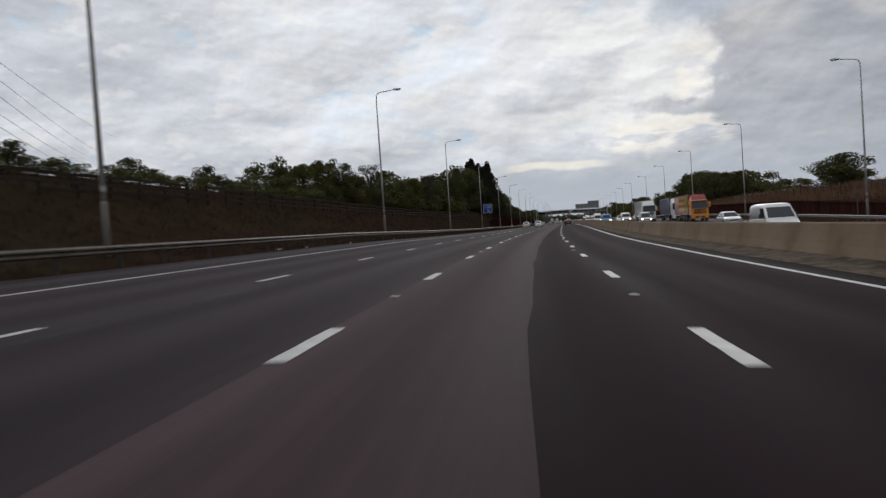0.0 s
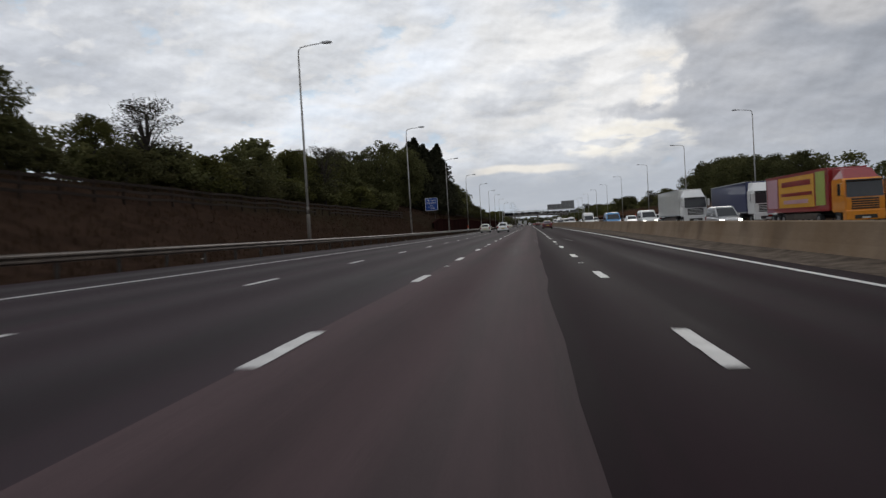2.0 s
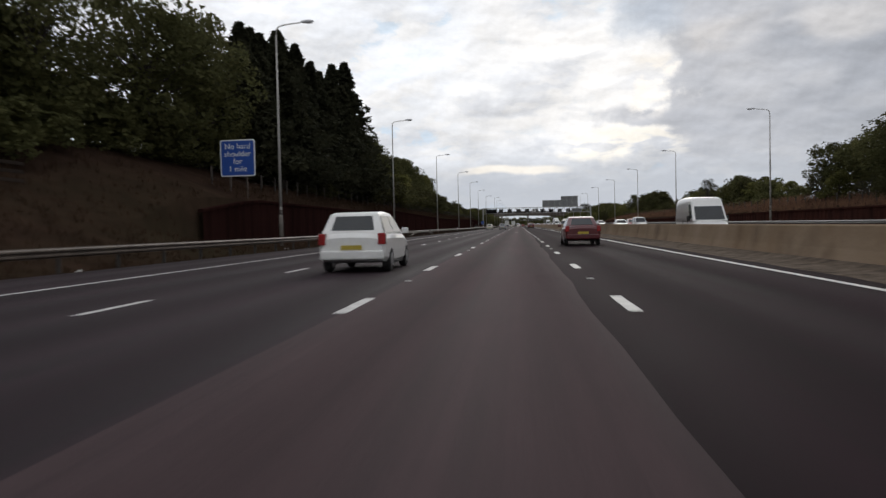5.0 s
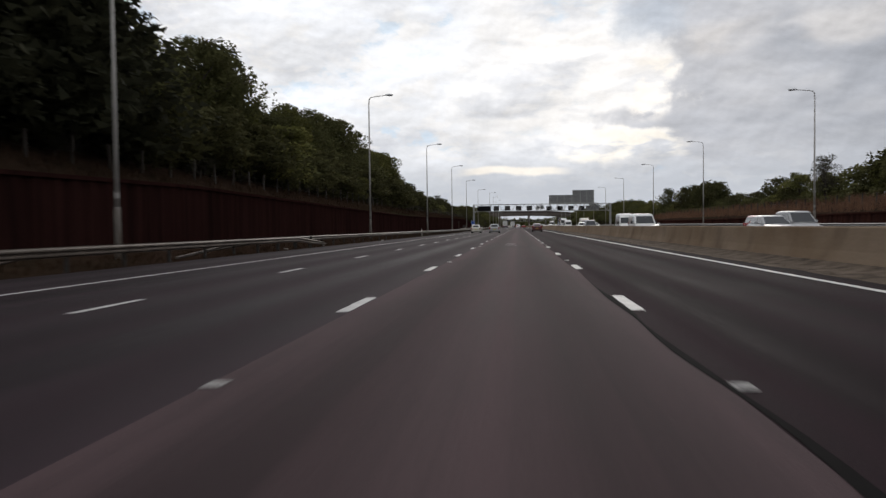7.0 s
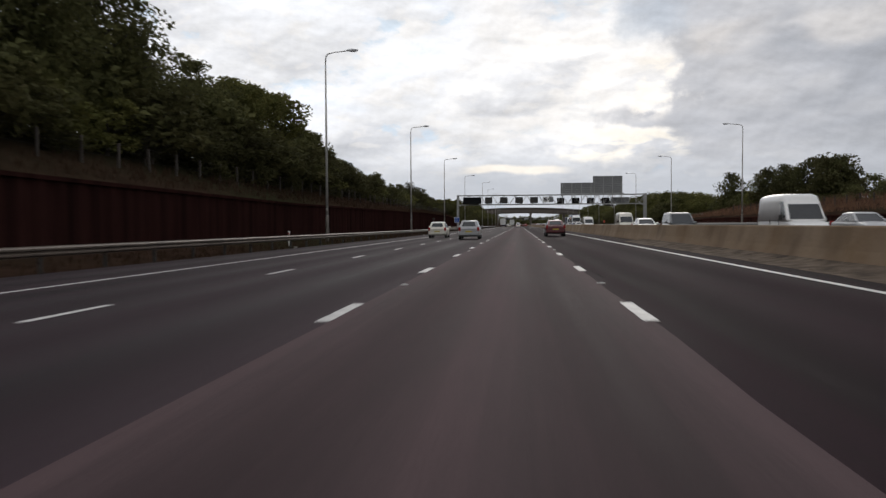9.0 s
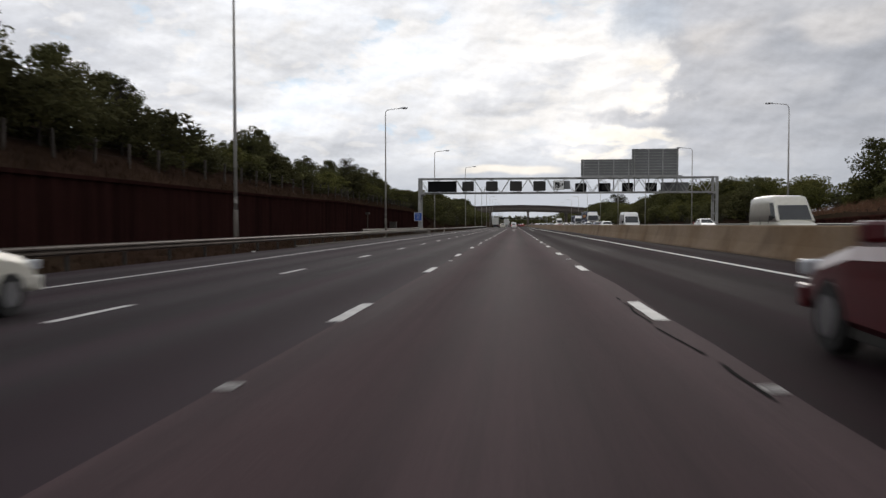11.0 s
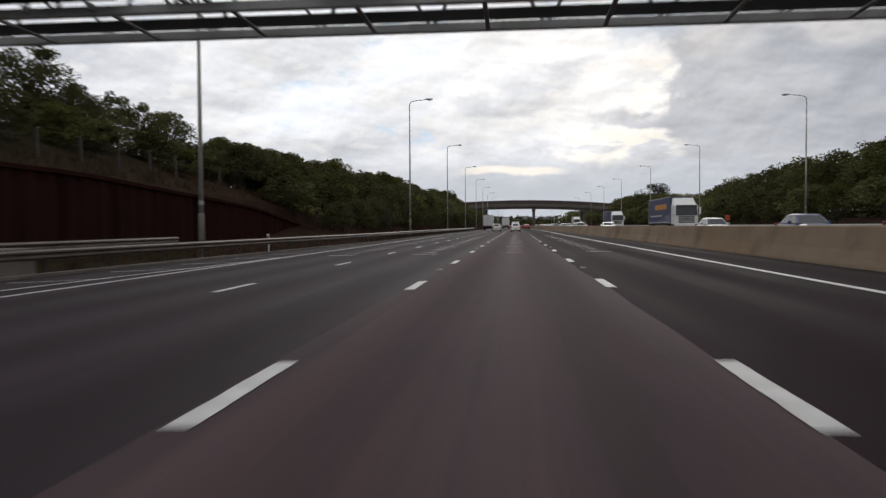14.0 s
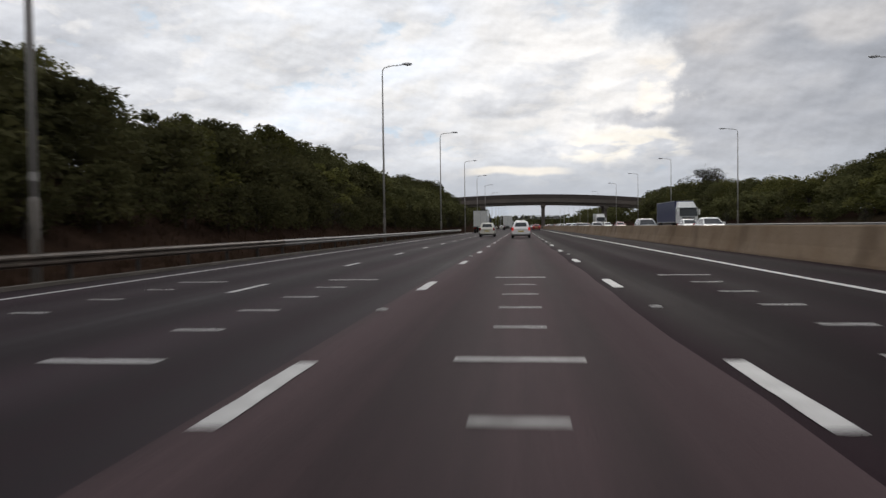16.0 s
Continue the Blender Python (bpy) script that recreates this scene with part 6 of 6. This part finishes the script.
def make_tree(name, seed, height, spread, trunk_h, blobs, leaves, size, mat, label, category="tree", group="trees along the motorway", sparse=False, shape="round", lobes=0.17):
    """One tree with a tapered trunk, limbs and a leafy crown, standing at the origin."""
    rng = np.random.default_rng(seed)
    t = thing(name, label, category, group)
    bm = bmesh.new()
    lean = rng.normal(0, 0.02, 2)
    trunk = [(lean[0] * k * height * 0.2, lean[1] * k * height * 0.2, -0.5 + (height * 0.86 + 0.5) * k / 4) for k in range(5)]
    r0 = 0.022 * height
    add_tube(bm, trunk, [r0, r0 * 0.8, r0 * 0.55, r0 * 0.32, r0 * 0.12], 6)
    centres, radii = [], []
    for i in range(blobs):
        a = 2.4 * i + rng.uniform(-0.5, 0.5)
        if shape == "cone":
            f = (i + 0.5) / blobs
            z = trunk_h + (height - trunk_h) * f
            rad = spread * (1 - f) * (0.40 + 0.60 * rng.random())
            br = 0.075 * height * (1.04 - f) + 0.07
        else:
            f = rng.random()
            z = trunk_h + (height - trunk_h) * (0.08 + 0.84 * f)
            k = math.sin(math.pi * (0.16 + 0.74 * f)) if shape == "round" else (1 - 0.55 * f)
            rad = spread * k * math.sqrt(rng.random()) * 0.85
            br = lobes * height * rng.uniform(0.55, 1.0) * (0.75 if f > 0.8 else 1)
        c = np.array([math.cos(a) * rad, math.sin(a) * rad, min(z, height - br * 0.75)])
        centres.append(c)
        radii.append(br)
        if (i % 2 == 0 or sparse) and shape != "cone":
            b0 = np.array(trunk[1]) + (np.array(trunk[3]) - np.array(trunk[1])) * min(1, max(0.0, (c[2] / height) * 0.8 - 0.15))
            mid = (b0 + c) / 2 + np.array([0, 0, 0.04 * height])
            add_tube(bm, [b0, mid, c], [r0 * 0.36, r0 * 0.22, r0 * 0.07], 3, False)
    if sparse:
        for i in range(30):
            c = centres[int(rng.integers(0, len(centres)))]
            e = c + rng.normal(0, 0.09 * height, 3) + np.array([0, 0, 0.05 * height])
            add_tube(bm, [c, (c + e) / 2 + rng.normal(0, 0.1, 3), e], [r0 * 0.09, r0 * 0.06, r0 * 0.03], 3, False)
    part("trunk", bm, BARK, t, "dark bark trunk and limbs")
    verts = leaf_cloud(rng, np.array(centres), np.array(radii), leaves, size, 0.62, 0.25 if shape == "cone" else 0.0)
    n = len(verts) // 3
    mesh_object("crown", verts.tolist(), np.arange(n * 3).reshape(n, 3).tolist(), mat, t)
    return t


TREES = {
    "oak": make_tree("tree", 1, 10, 4.0, 0.5, 54, 5000, 0.20, LEAF, "dense dark green broadleaf tree on the bank", lobes=0.165),
    "ash": make_tree("tree", 2, 10, 3.4, 0.8, 44, 4400, 0.185, LEAF_WARM, "yellowish green broadleaf tree on the bank", lobes=0.16),
    "lime": make_tree("tree", 3, 10, 3.6, 0.5, 52, 4900, 0.198, LEAF, "tall green broadleaf tree with uneven crown", lobes=0.16),
    "oak_near": make_tree("tree", 11, 10, 4.0, 0.1, 80, 9800, 0.160, LEAF, "dense dark green broadleaf tree close to the wall", lobes=0.15),
    "ash_near": make_tree("tree", 12, 10, 3.6, 0.2, 70, 9000, 0.158, LEAF_WARM, "olive-green broadleaf tree with ragged outline", lobes=0.145),
    "lime_near": make_tree("tree", 13, 10, 3.8, 0.1, 76, 9400, 0.160, LEAF, "tall leafy tree on the steep bank", lobes=0.15),
    "fir": make_tree("conifer", 4, 10, 2.4, 0.3, 110, 6800, 0.150, NEEDLE, "dark pointed conifer on the bank", "conifer", shape="cone"),
    "thin": make_tree("tree", 5, 10, 3.2, 1.6, 40, 5200, 0.10, LEAF_GREY, "thin-leaved tree with bare twigs showing", sparse=True, lobes=0.14),
    "bush": make_tree("shrub", 6, 4, 2.5, 0.05, 34, 2300, 0.145, LEAF_SHRUB, "dense dark green shrub on the slope", "shrub", "shrubs along the motorway", shape="dome", lobes=0.22),
    "thorn": make_tree("shrub", 7, 4, 2.3, 0.05, 30, 2300, 0.13, LEAF_WARM, "rounded olive-green shrub on the slope", "shrub", "shrubs along the motorway", shape="dome", lobes=0.2),
    "scrub": make_tree("shrub", 8, 4, 1.9, 0.1, 20, 1200, 0.09, LEAF_GREY, "straggly grey-brown shrub with bare twigs", "shrub", "shrubs along the motorway", sparse=True, shape="dome", lobes=0.18),
}
PLACED = set()
ELMS, BRUSH = [], []
rt = random.Random(77)


def plant(kind, x, y, top, wide=1.0):
    """Set a tree at (x, y) so that its crown ends at the height top."""
    base = 10 if kind in ("oak", "ash", "lime", "fir", "thin", "elm", "oak_near", "ash_near", "lime_near") else 4
    gz = terrain_z(x, y)
    s = max(0.15, (top - gz) / base)
    sx = s * wide if base == 10 else max(s, 0.55) * wide
    m = Matrix.LocRotScale((cx(y) + x, y, gz), Euler((0, 0, rt.uniform(0, 6.28))), (sx * rt.uniform(0.9, 1.1), sx * rt.uniform(0.9, 1.1), s))
    if kind == "elm":
        ELMS.append(m)
    elif kind == "brush":
        BRUSH.append(m)
    elif kind not in PLACED:
        PLACED.add(kind)
        first_of[kind] = (TREES[kind], m)
    else:
        copy_thing(TREES[kind], m)


first_of = {}


def row(x, y0, y1, step, tops, kinds, jitter=1.5, var=0.14, wide=1.0):
    y = y0
    while y < y1:
        yy = y + rt.uniform(-jitter, jitter)
        top = float(np.interp(yy, *tops)) * (1 + rt.uniform(-var, var * 0.35))
        plant(rt.choice(kinds), x + rt.uniform(-jitter, jitter), yy, top, wide)
        y += step


# left: open bank with a few shrubs, then woodland
for x, y, top, k in ((-30, 33, 7.2, "bush"), (-29, 37, 7.8, "bush"), (-31, 41, 7.4, "bush"), (-29.5, 45, 6.9, "scrub"), (-30, 51, 8.1, "bush"), (-30.5, 54.5, 7.5, "bush"), (-30, 57, 6.9, "scrub"), (-30, 63, 8.4, "bush"), (-30, 66, 7.8, "bush"), (-29, 68, 7.6, "scrub"), (-31, 20, 7.5, "bush"), (-31, 8, 7.8, "bush"), (-33, 75, 8.0, "bush")):
    plant(k, x, y, top, 1.15)
row(-26.6, -10, 84, 2.4, ([-10, 84], [6.3, 6.9]), ["brush"], 0.6, 0.12, 1.1)
L1 = ([80, 87, 93, 102, 110, 118, 128, 134, 144, 153, 162, 173, 191, 200], [10.4, 11.7, 12.4, 11.8, 10.2, 9.8, 10.0, 11.6, 12.6, 12.6, 12.8, 13.8, 16.0, 17.0])
row(-30, 84, 200, 5.2, L1, ["ash_near", "oak_near", "lime_near", "ash_near", "oak_near"], wide=1.2)
row(-37, 88, 205, 8.0, ([80, 100, 112, 126, 144, 173, 200], [12, 12.8, 11.2, 11.4, 14.0, 15.2, 18.4]), ["elm"], wide=1.2)
row(-28.5, 80, 202, 4.2, ([80, 100, 150, 200], [8.2, 8.8, 9.2, 11.5]), ["brush"], 1.0, 0.15, 1.7)
row(-33, 78, 205, 5.0, ([80, 140, 205], [9.2, 10.2, 13.5]), ["elm"], 1.0, 0.1, 1.5)
row(-26.4, 88, 200, 5.0, ([80, 200], [7.6, 8.8]), ["bush", "thorn", "bush"], wide=1.5)
plant("thin", -27, 161, 13.6, 1.3)
plant("thin", -28.5, 117, 12.7, 1.5)
plant("oak_near", -27, 198, 18.6, 1.0)
plant("oak_near", -25.5, 208, 19.2, 1.25)
plant("lime_near", -25, 215, 18.6, 1.2)
row(-25.2, 184, 214, 2.4, ([180, 214], [8.4, 9.2]), ["brush"], 0.7, 0.12, 1.5)
row(-30.5, 184, 216, 3.0, ([180, 216], [10.5, 12.0]), ["brush", "elm"], 0.8, 0.1, 1.6)
L2 = ([205, 220, 231, 242, 264], [17.6, 18.6, 20.6, 22.4, 23.0])
row(-23.6, 222, 262, 3.2, L2, ["fir"], 0.8, 0.13, 1.6)
row(-26.8, 220, 258, 5, L2, ["fir"], 1.2, 0.20, 1.9)
L3 = ([262, 270, 280, 288, 294, 300, 306, 316, 330, 343, 352, 362, 380, 395, 403, 410, 422, 433, 448, 462, 477, 500], [16.8, 17.2, 17.6, 17.2, 15.4, 14.6, 15.6, 17.5, 17.0, 16.2, 16.0, 15.9, 14.0, 11.8, 9.2, 9.0, 10.8, 10.2, 10.0, 10.9, 11.4, 10.8])
row(-26.5, 264, 500, 4.6, L3, ["oak_near", "lime_near", "ash_near", "oak_near", "lime_near"], 1.3, 0.12, 1.25)
row(-33, 262, 500, 6.5, L3, ["elm"], 1.5, 0.08, 1.3)
row(-24.5, 262, 500, 4.6, ([262, 340, 395, 410, 500], [11.5, 11.0, 8.2, 7.6, 8.0]), ["brush"], 1.0, 0.15, 1.6)
row(-22.6, 262, 500, 4.4, ([262, 350, 400, 500], [10.6, 9.6, 8.4, 7.6]), ["bush", "thorn", "bush", "bush"], 0.9, 0.16, 1.55)
row(-20.9, 230, 500, 8, ([230, 262, 400, 500], [6.6, 6.8, 6.2, 5.8]), ["scrub", "bush", "bush"], 0.6, 0.2, 1.2)
row(-21.5, 494, 530, 2.8, ([490, 530], [7.4, 7.6]), ["bush", "bush", "scrub"], 0.7, 0.12, 1.4)
row(-18.0, 497, 530, 2.6, ([490, 530], [5.4, 5.8]), ["bush", "brush", "bush"], 0.6, 0.14, 1.3)
plant("thin", -26.0, 462, 11.8, 1.1)
plant("thin", -25, 393, 10.8, 1.0)
plant("oak_near", -26.5, 421, 11.3, 1.3)
plant("lime_near", -27, 426, 11.1, 1.2)
L4 = ([500, 540, 560, 602, 640, 707, 760, 900], [9.6, 10.2, 10.6, 11.8, 11.4, 13.8, 12.0, 13.0])
row(-25, 503, 590, 5.0, L4, ["oak_near", "lime_near", "ash_near"], 1.3, 0.1, 1.45)
row(-25, 592, 755, 5.4, L4, ["oak", "lime", "oak", "ash"], 1.3, 0.1, 1.45)
row(-31, 503, 755, 8.0, L4, ["elm"], 1.5, 0.05, 1.5)
row(-19.5, 503, 600, 5.0, ([500, 600, 755], [7.2, 8.2, 8.8]), ["bush", "thorn", "bush"], 1.0, 0.13, 1.5)
row(-19.5, 600, 740, 5.0, ([500, 600, 755], [7.2, 8.2, 8.8]), ["brush"], 1.0, 0.13, 1.5)
row(-15.0, 503, 700, 3.8, ([500, 755], [3.8, 4.8]), ["bush", "bush", "bush", "scrub"], 0.6, 0.2, 1.1)
plant("scrub", -13.0, 516, 4.0, 0.6)
row(-24, 792, 1000, 9, ([790, 1000], [12, 13]), ["elm"], 1.5, 0.12, 1.5)

# right: bank behind the oncoming carriageway
for x, y, top, w in ((44, 119, 8.7, 2.2), (46, 127, 8.2, 2.0), (48, 108, 6.0, 1.6)):
    plant("oak", x, y, top, w)
row(50, 96, 195, 7, ([90, 130, 195], [5.8, 6.8, 8.6]), ["brush", "thorn", "brush", "elm"], 1.6, 0.15, 1.7)
R1 = ([190, 201, 211, 220, 236, 248, 263, 269], [10.2, 11.5, 12.4, 12.1, 13.7, 14.4, 12.0, 9.0])
row(43, 188, 268, 5.0, R1, ["oak", "lime", "oak"], 1.2, 0.1, 1.4)
row(50, 188, 270, 7.0, R1, ["elm"], 1.5, 0.08, 1.5)
row(39.5, 196, 262, 7, ([190, 260], [6.4, 6.9]), ["bush", "thorn", "scrub"], 0.8, 0.15, 1.4)
for k, x, y, top in (("oak", 45, 313, 10.4), ("lime", 47, 320, 10.6), ("thin", 43, 330, 10.8), ("thin", 46, 338, 10.2), ("oak", 47, 352, 9.8), ("bush", 44, 362, 7.0), ("oak", 45, 394, 10.8), ("lime", 44, 402, 11.2), ("oak", 45, 414, 11.2), ("lime", 44, 423, 10.8), ("oak", 44, 442, 11.8), ("ash", 47, 300, 8.4), ("bush", 42, 372, 6.8), ("thorn", 42, 424, 7.0), ("bush", 43, 344, 6.8), ("bush", 46, 359, 9.4), ("bush", 46, 312, 10.0), ("bush", 46.5, 319, 10.4),
                       ("bush", 44.5, 394, 10.9), ("bush", 45.5, 398, 10.6), ("bush", 44.5, 419, 10.9), ("bush", 45, 413, 10.3)):
    plant(k, x, y, top, 1.15)
row(46, 284, 450, 5.5, ([284, 298, 314, 331, 350, 362, 380, 400, 450], [7.0, 9.0, 9.6, 9.3, 8.6, 6.4, 6.2, 7.2, 7.6]), ["brush", "thorn", "brush", "scrub"], 1.2, 0.1, 1.7)
row(43.4, 288, 452, 4.0, ([288, 452], [5.9, 6.2]), ["brush"], 0.9, 0.14, 1.3)
row(41.0, 284, 452, 5.0, ([288, 452], [4.6, 4.8]), ["brush", "scrub", "brush"], 0.9, 0.14, 0.9)
row(51, 280, 450, 9, ([280, 450], [7.4, 8.6]), ["elm", "elm", "bush"], 1.5, 0.15, 1.6)
R2 = ([450, 467, 489, 534, 560, 600, 625, 655, 715, 760], [8.6, 8.0, 10.1, 11.2, 11.0, 9.6, 8.5, 9.9, 12.6, 11])
row(42, 452, 752, 5.2, R2, ["oak", "ash", "lime", "ash", "oak"], 1.2, 0.08, 1.5)
row(48, 452, 752, 9, R2, ["elm"], 1.2, 0.05, 1.6)
row(36.5, 452, 740, 6.0, ([450, 752], [6.2, 6.8]), ["bush", "brush", "thorn", "brush"], 0.9, 0.14, 1.5)
row(33, 470, 700, 10.0, ([450, 752], [3.4, 3.8]), ["bush", "bush", "scrub"], 0.6, 0.2, 1.0)
plant("thin", 48.6, 705, 16.2, 1.75)
plant("thin", 51.5, 711, 15.0, 1.5)
row(40, 792, 1000, 9, ([790, 1000], [10, 12]), ["elm"], 1.5, 0.12, 1.5)
for kind, (ob, m) in first_of.items():
    ob.matrix_basis = m


def deep_woodland():
    """The trees behind the front rows, which nobody could count."""
    rng = np.random.default_rng(9)
    parts = []
    for m in ELMS:
        n = 26
        f = rng.random(n)
        a = rng.uniform(0, 6.28, n)
        rad = 4.0 * np.sin(np.pi * (0.16 + 0.74 * f)) * np.sqrt(rng.random(n)) * 0.85
        c = np.stack([np.cos(a) * rad, np.sin(a) * rad, 0.3 + 9.7 * (0.06 + 0.8 * f)], 1)
        v = leaf_cloud(rng, c, rng.uniform(1.1, 1.9, n), 760, 0.42)
        mm = np.array(m)
        parts.append(v @ mm[:3, :3].T + mm[:3, 3])
    for m in BRUSH:
        n = 22
        f = rng.random(n)
        a = rng.uniform(0, 6.28, n)
        rad = 2.4 * (1 - 0.55 * f) * np.sqrt(rng.random(n)) * 0.85
        c = np.stack([np.cos(a) * rad, np.sin(a) * rad, 0.2 + 3.6 * (0.06 + 0.8 * f)], 1)
        v = leaf_cloud(rng, c, rng.uniform(0.5, 0.85, n), 1150, 0.185)
        mm = np.array(m)
        parts.append(v @ mm[:3, :3].T + mm[:3, 3])
    v = np.concatenate(parts)
    n = len(v) // 3
    ob = mesh_object("woodland", v.tolist(), np.arange(3 * n).reshape(n, 3).tolist(), LEAF)
    tagged(ob, "dense dark woodland behind the roadside trees", "woodland", kind="stuff")


deep_woodland()


def far_woods():
    """Wooded skyline beyond the bridge."""
    rng = np.random.default_rng(4)
    c, r = [], []
    for i in range(520):
        x = rng.uniform(-330, 420)
        y = rng.uniform(1150, 1500)
        if abs(x - 8) < 34:
            y = rng.uniform(1260, 1420)
        h = rng.uniform(6, 13)
        for k in range(3):
            c.append((x + rng.normal(0, 3), y + rng.normal(0, 3), h * rng.uniform(0.25, 0.85)))
            r.append(rng.uniform(2.5, 4.5))
    v = leaf_cloud(rng, np.array(c), np.array(r), 40000, 2.0)
    n = len(v) // 3
    ob = mesh_object("far_woods", v.tolist(), np.arange(3 * n).reshape(n, 3).tolist(), LEAF)
    tagged(ob, "distant dark wooded skyline", "woods", kind="stuff")


far_woods()


# ---------------------------------------------------------------- grass and litter
def grass_patch(name, label, areas, mat, seed):
    """Tufts of bent blades. areas: x0, x1, y0, y1, tufts, blade length."""
    rng = np.random.default_rng(seed)
    verts, faces = [], []
    for x0, x1, y0, y1, count, length in areas:
        for _ in range(count):
            x, y = rng.uniform(x0, x1), rng.uniform(y0, y1)
            if x < -10 and x > shoulder(y) - 0.25:
                continue
            bx, bz = cx(y) + x, terrain_z(x, y) - 0.02
            for _ in range(4):
                a = rng.uniform(0, 6.28)
                h = length * rng.uniform(0.4, 1.15)
                l = h * rng.uniform(0.15, 0.7)
                dx, dy = math.cos(a), math.sin(a)
                wx, wy = -dy * 0.018, dx * 0.018
                ox, oy = bx + rng.normal(0, 0.08), y + rng.normal(0, 0.08)
                o = len(verts)
                verts += [(ox - wx, oy - wy, bz), (ox + wx, oy + wy, bz), (ox + dx * l * 0.4 + wx * 0.7, oy + dy * l * 0.4 + wy * 0.7, bz + h * 0.65),
                          (ox + dx * l * 0.4 - wx * 0.7, oy + dy * l * 0.4 - wy * 0.7, bz + h * 0.65), (ox + dx * l, oy + dy * l, bz + h)]
                faces += [(o, o + 1, o + 2, o + 3), (o + 3, o + 2, o + 4)]
    ob = mesh_object(name, verts, faces, mat)
    return tagged(ob, label, "grass", kind="stuff")


grass_patch("verge_grass", "dry brown verge and bank grass", [(-15.5, -12.7, -10, 500, 5200, 0.28), (-21, -14.5, 0, 200, 5400, 0.36), (-20.5, -17.8, 205, 500, 4000, 0.5), (-16, -10.9, 500, 640, 2600, 0.4), (-26, -21.6, 0, 200, 2500, 0.6)], GRASS, 3)
grass_patch("red_bank_grass", "reddish brown dead grass on the far bank", [(33, 44, 50, 450, 12000, 0.95), (28.2, 32.3, 20, 640, 2500, 0.4)], GRASS_RED, 9)


def build_litter():
    rl = random.Random(8)
    for i in range(26):
        y = rl.uniform(8, 320) if i < 20 else rl.uniform(320, 520)
        x = shoulder(y) - rl.uniform(-0.25, 1.6)
        bm = bmesh.new()
        bmesh.ops.create_icosphere(bm, subdivisions=2, radius=1)
        for v in bm.verts:
            v.co *= 0.7 + 0.5 * noise.noise(v.co * 1.7 + Vector((i * 3.1, 0, 0)))
            v.co = Vector((v.co.x * rl.uniform(0.9, 1.1), v.co.y, v.co.z * 0.45))
        sc = rl.uniform(0.06, 0.17)
        ob = part("litter", bm, LITTER)
        z = max(terrain_z(x, y), plane_z(x, y) if x > shoulder(y) else -9)
        ob.matrix_basis = Matrix.LocRotScale((cx(y) + x, y, z + sc * 0.25), Euler((0, 0, rl.uniform(0, 6))), (sc, sc * 1.3, sc))
        tagged(ob, "crumpled pale litter lying on the verge", "litter", "litter on the verge")


build_litter()
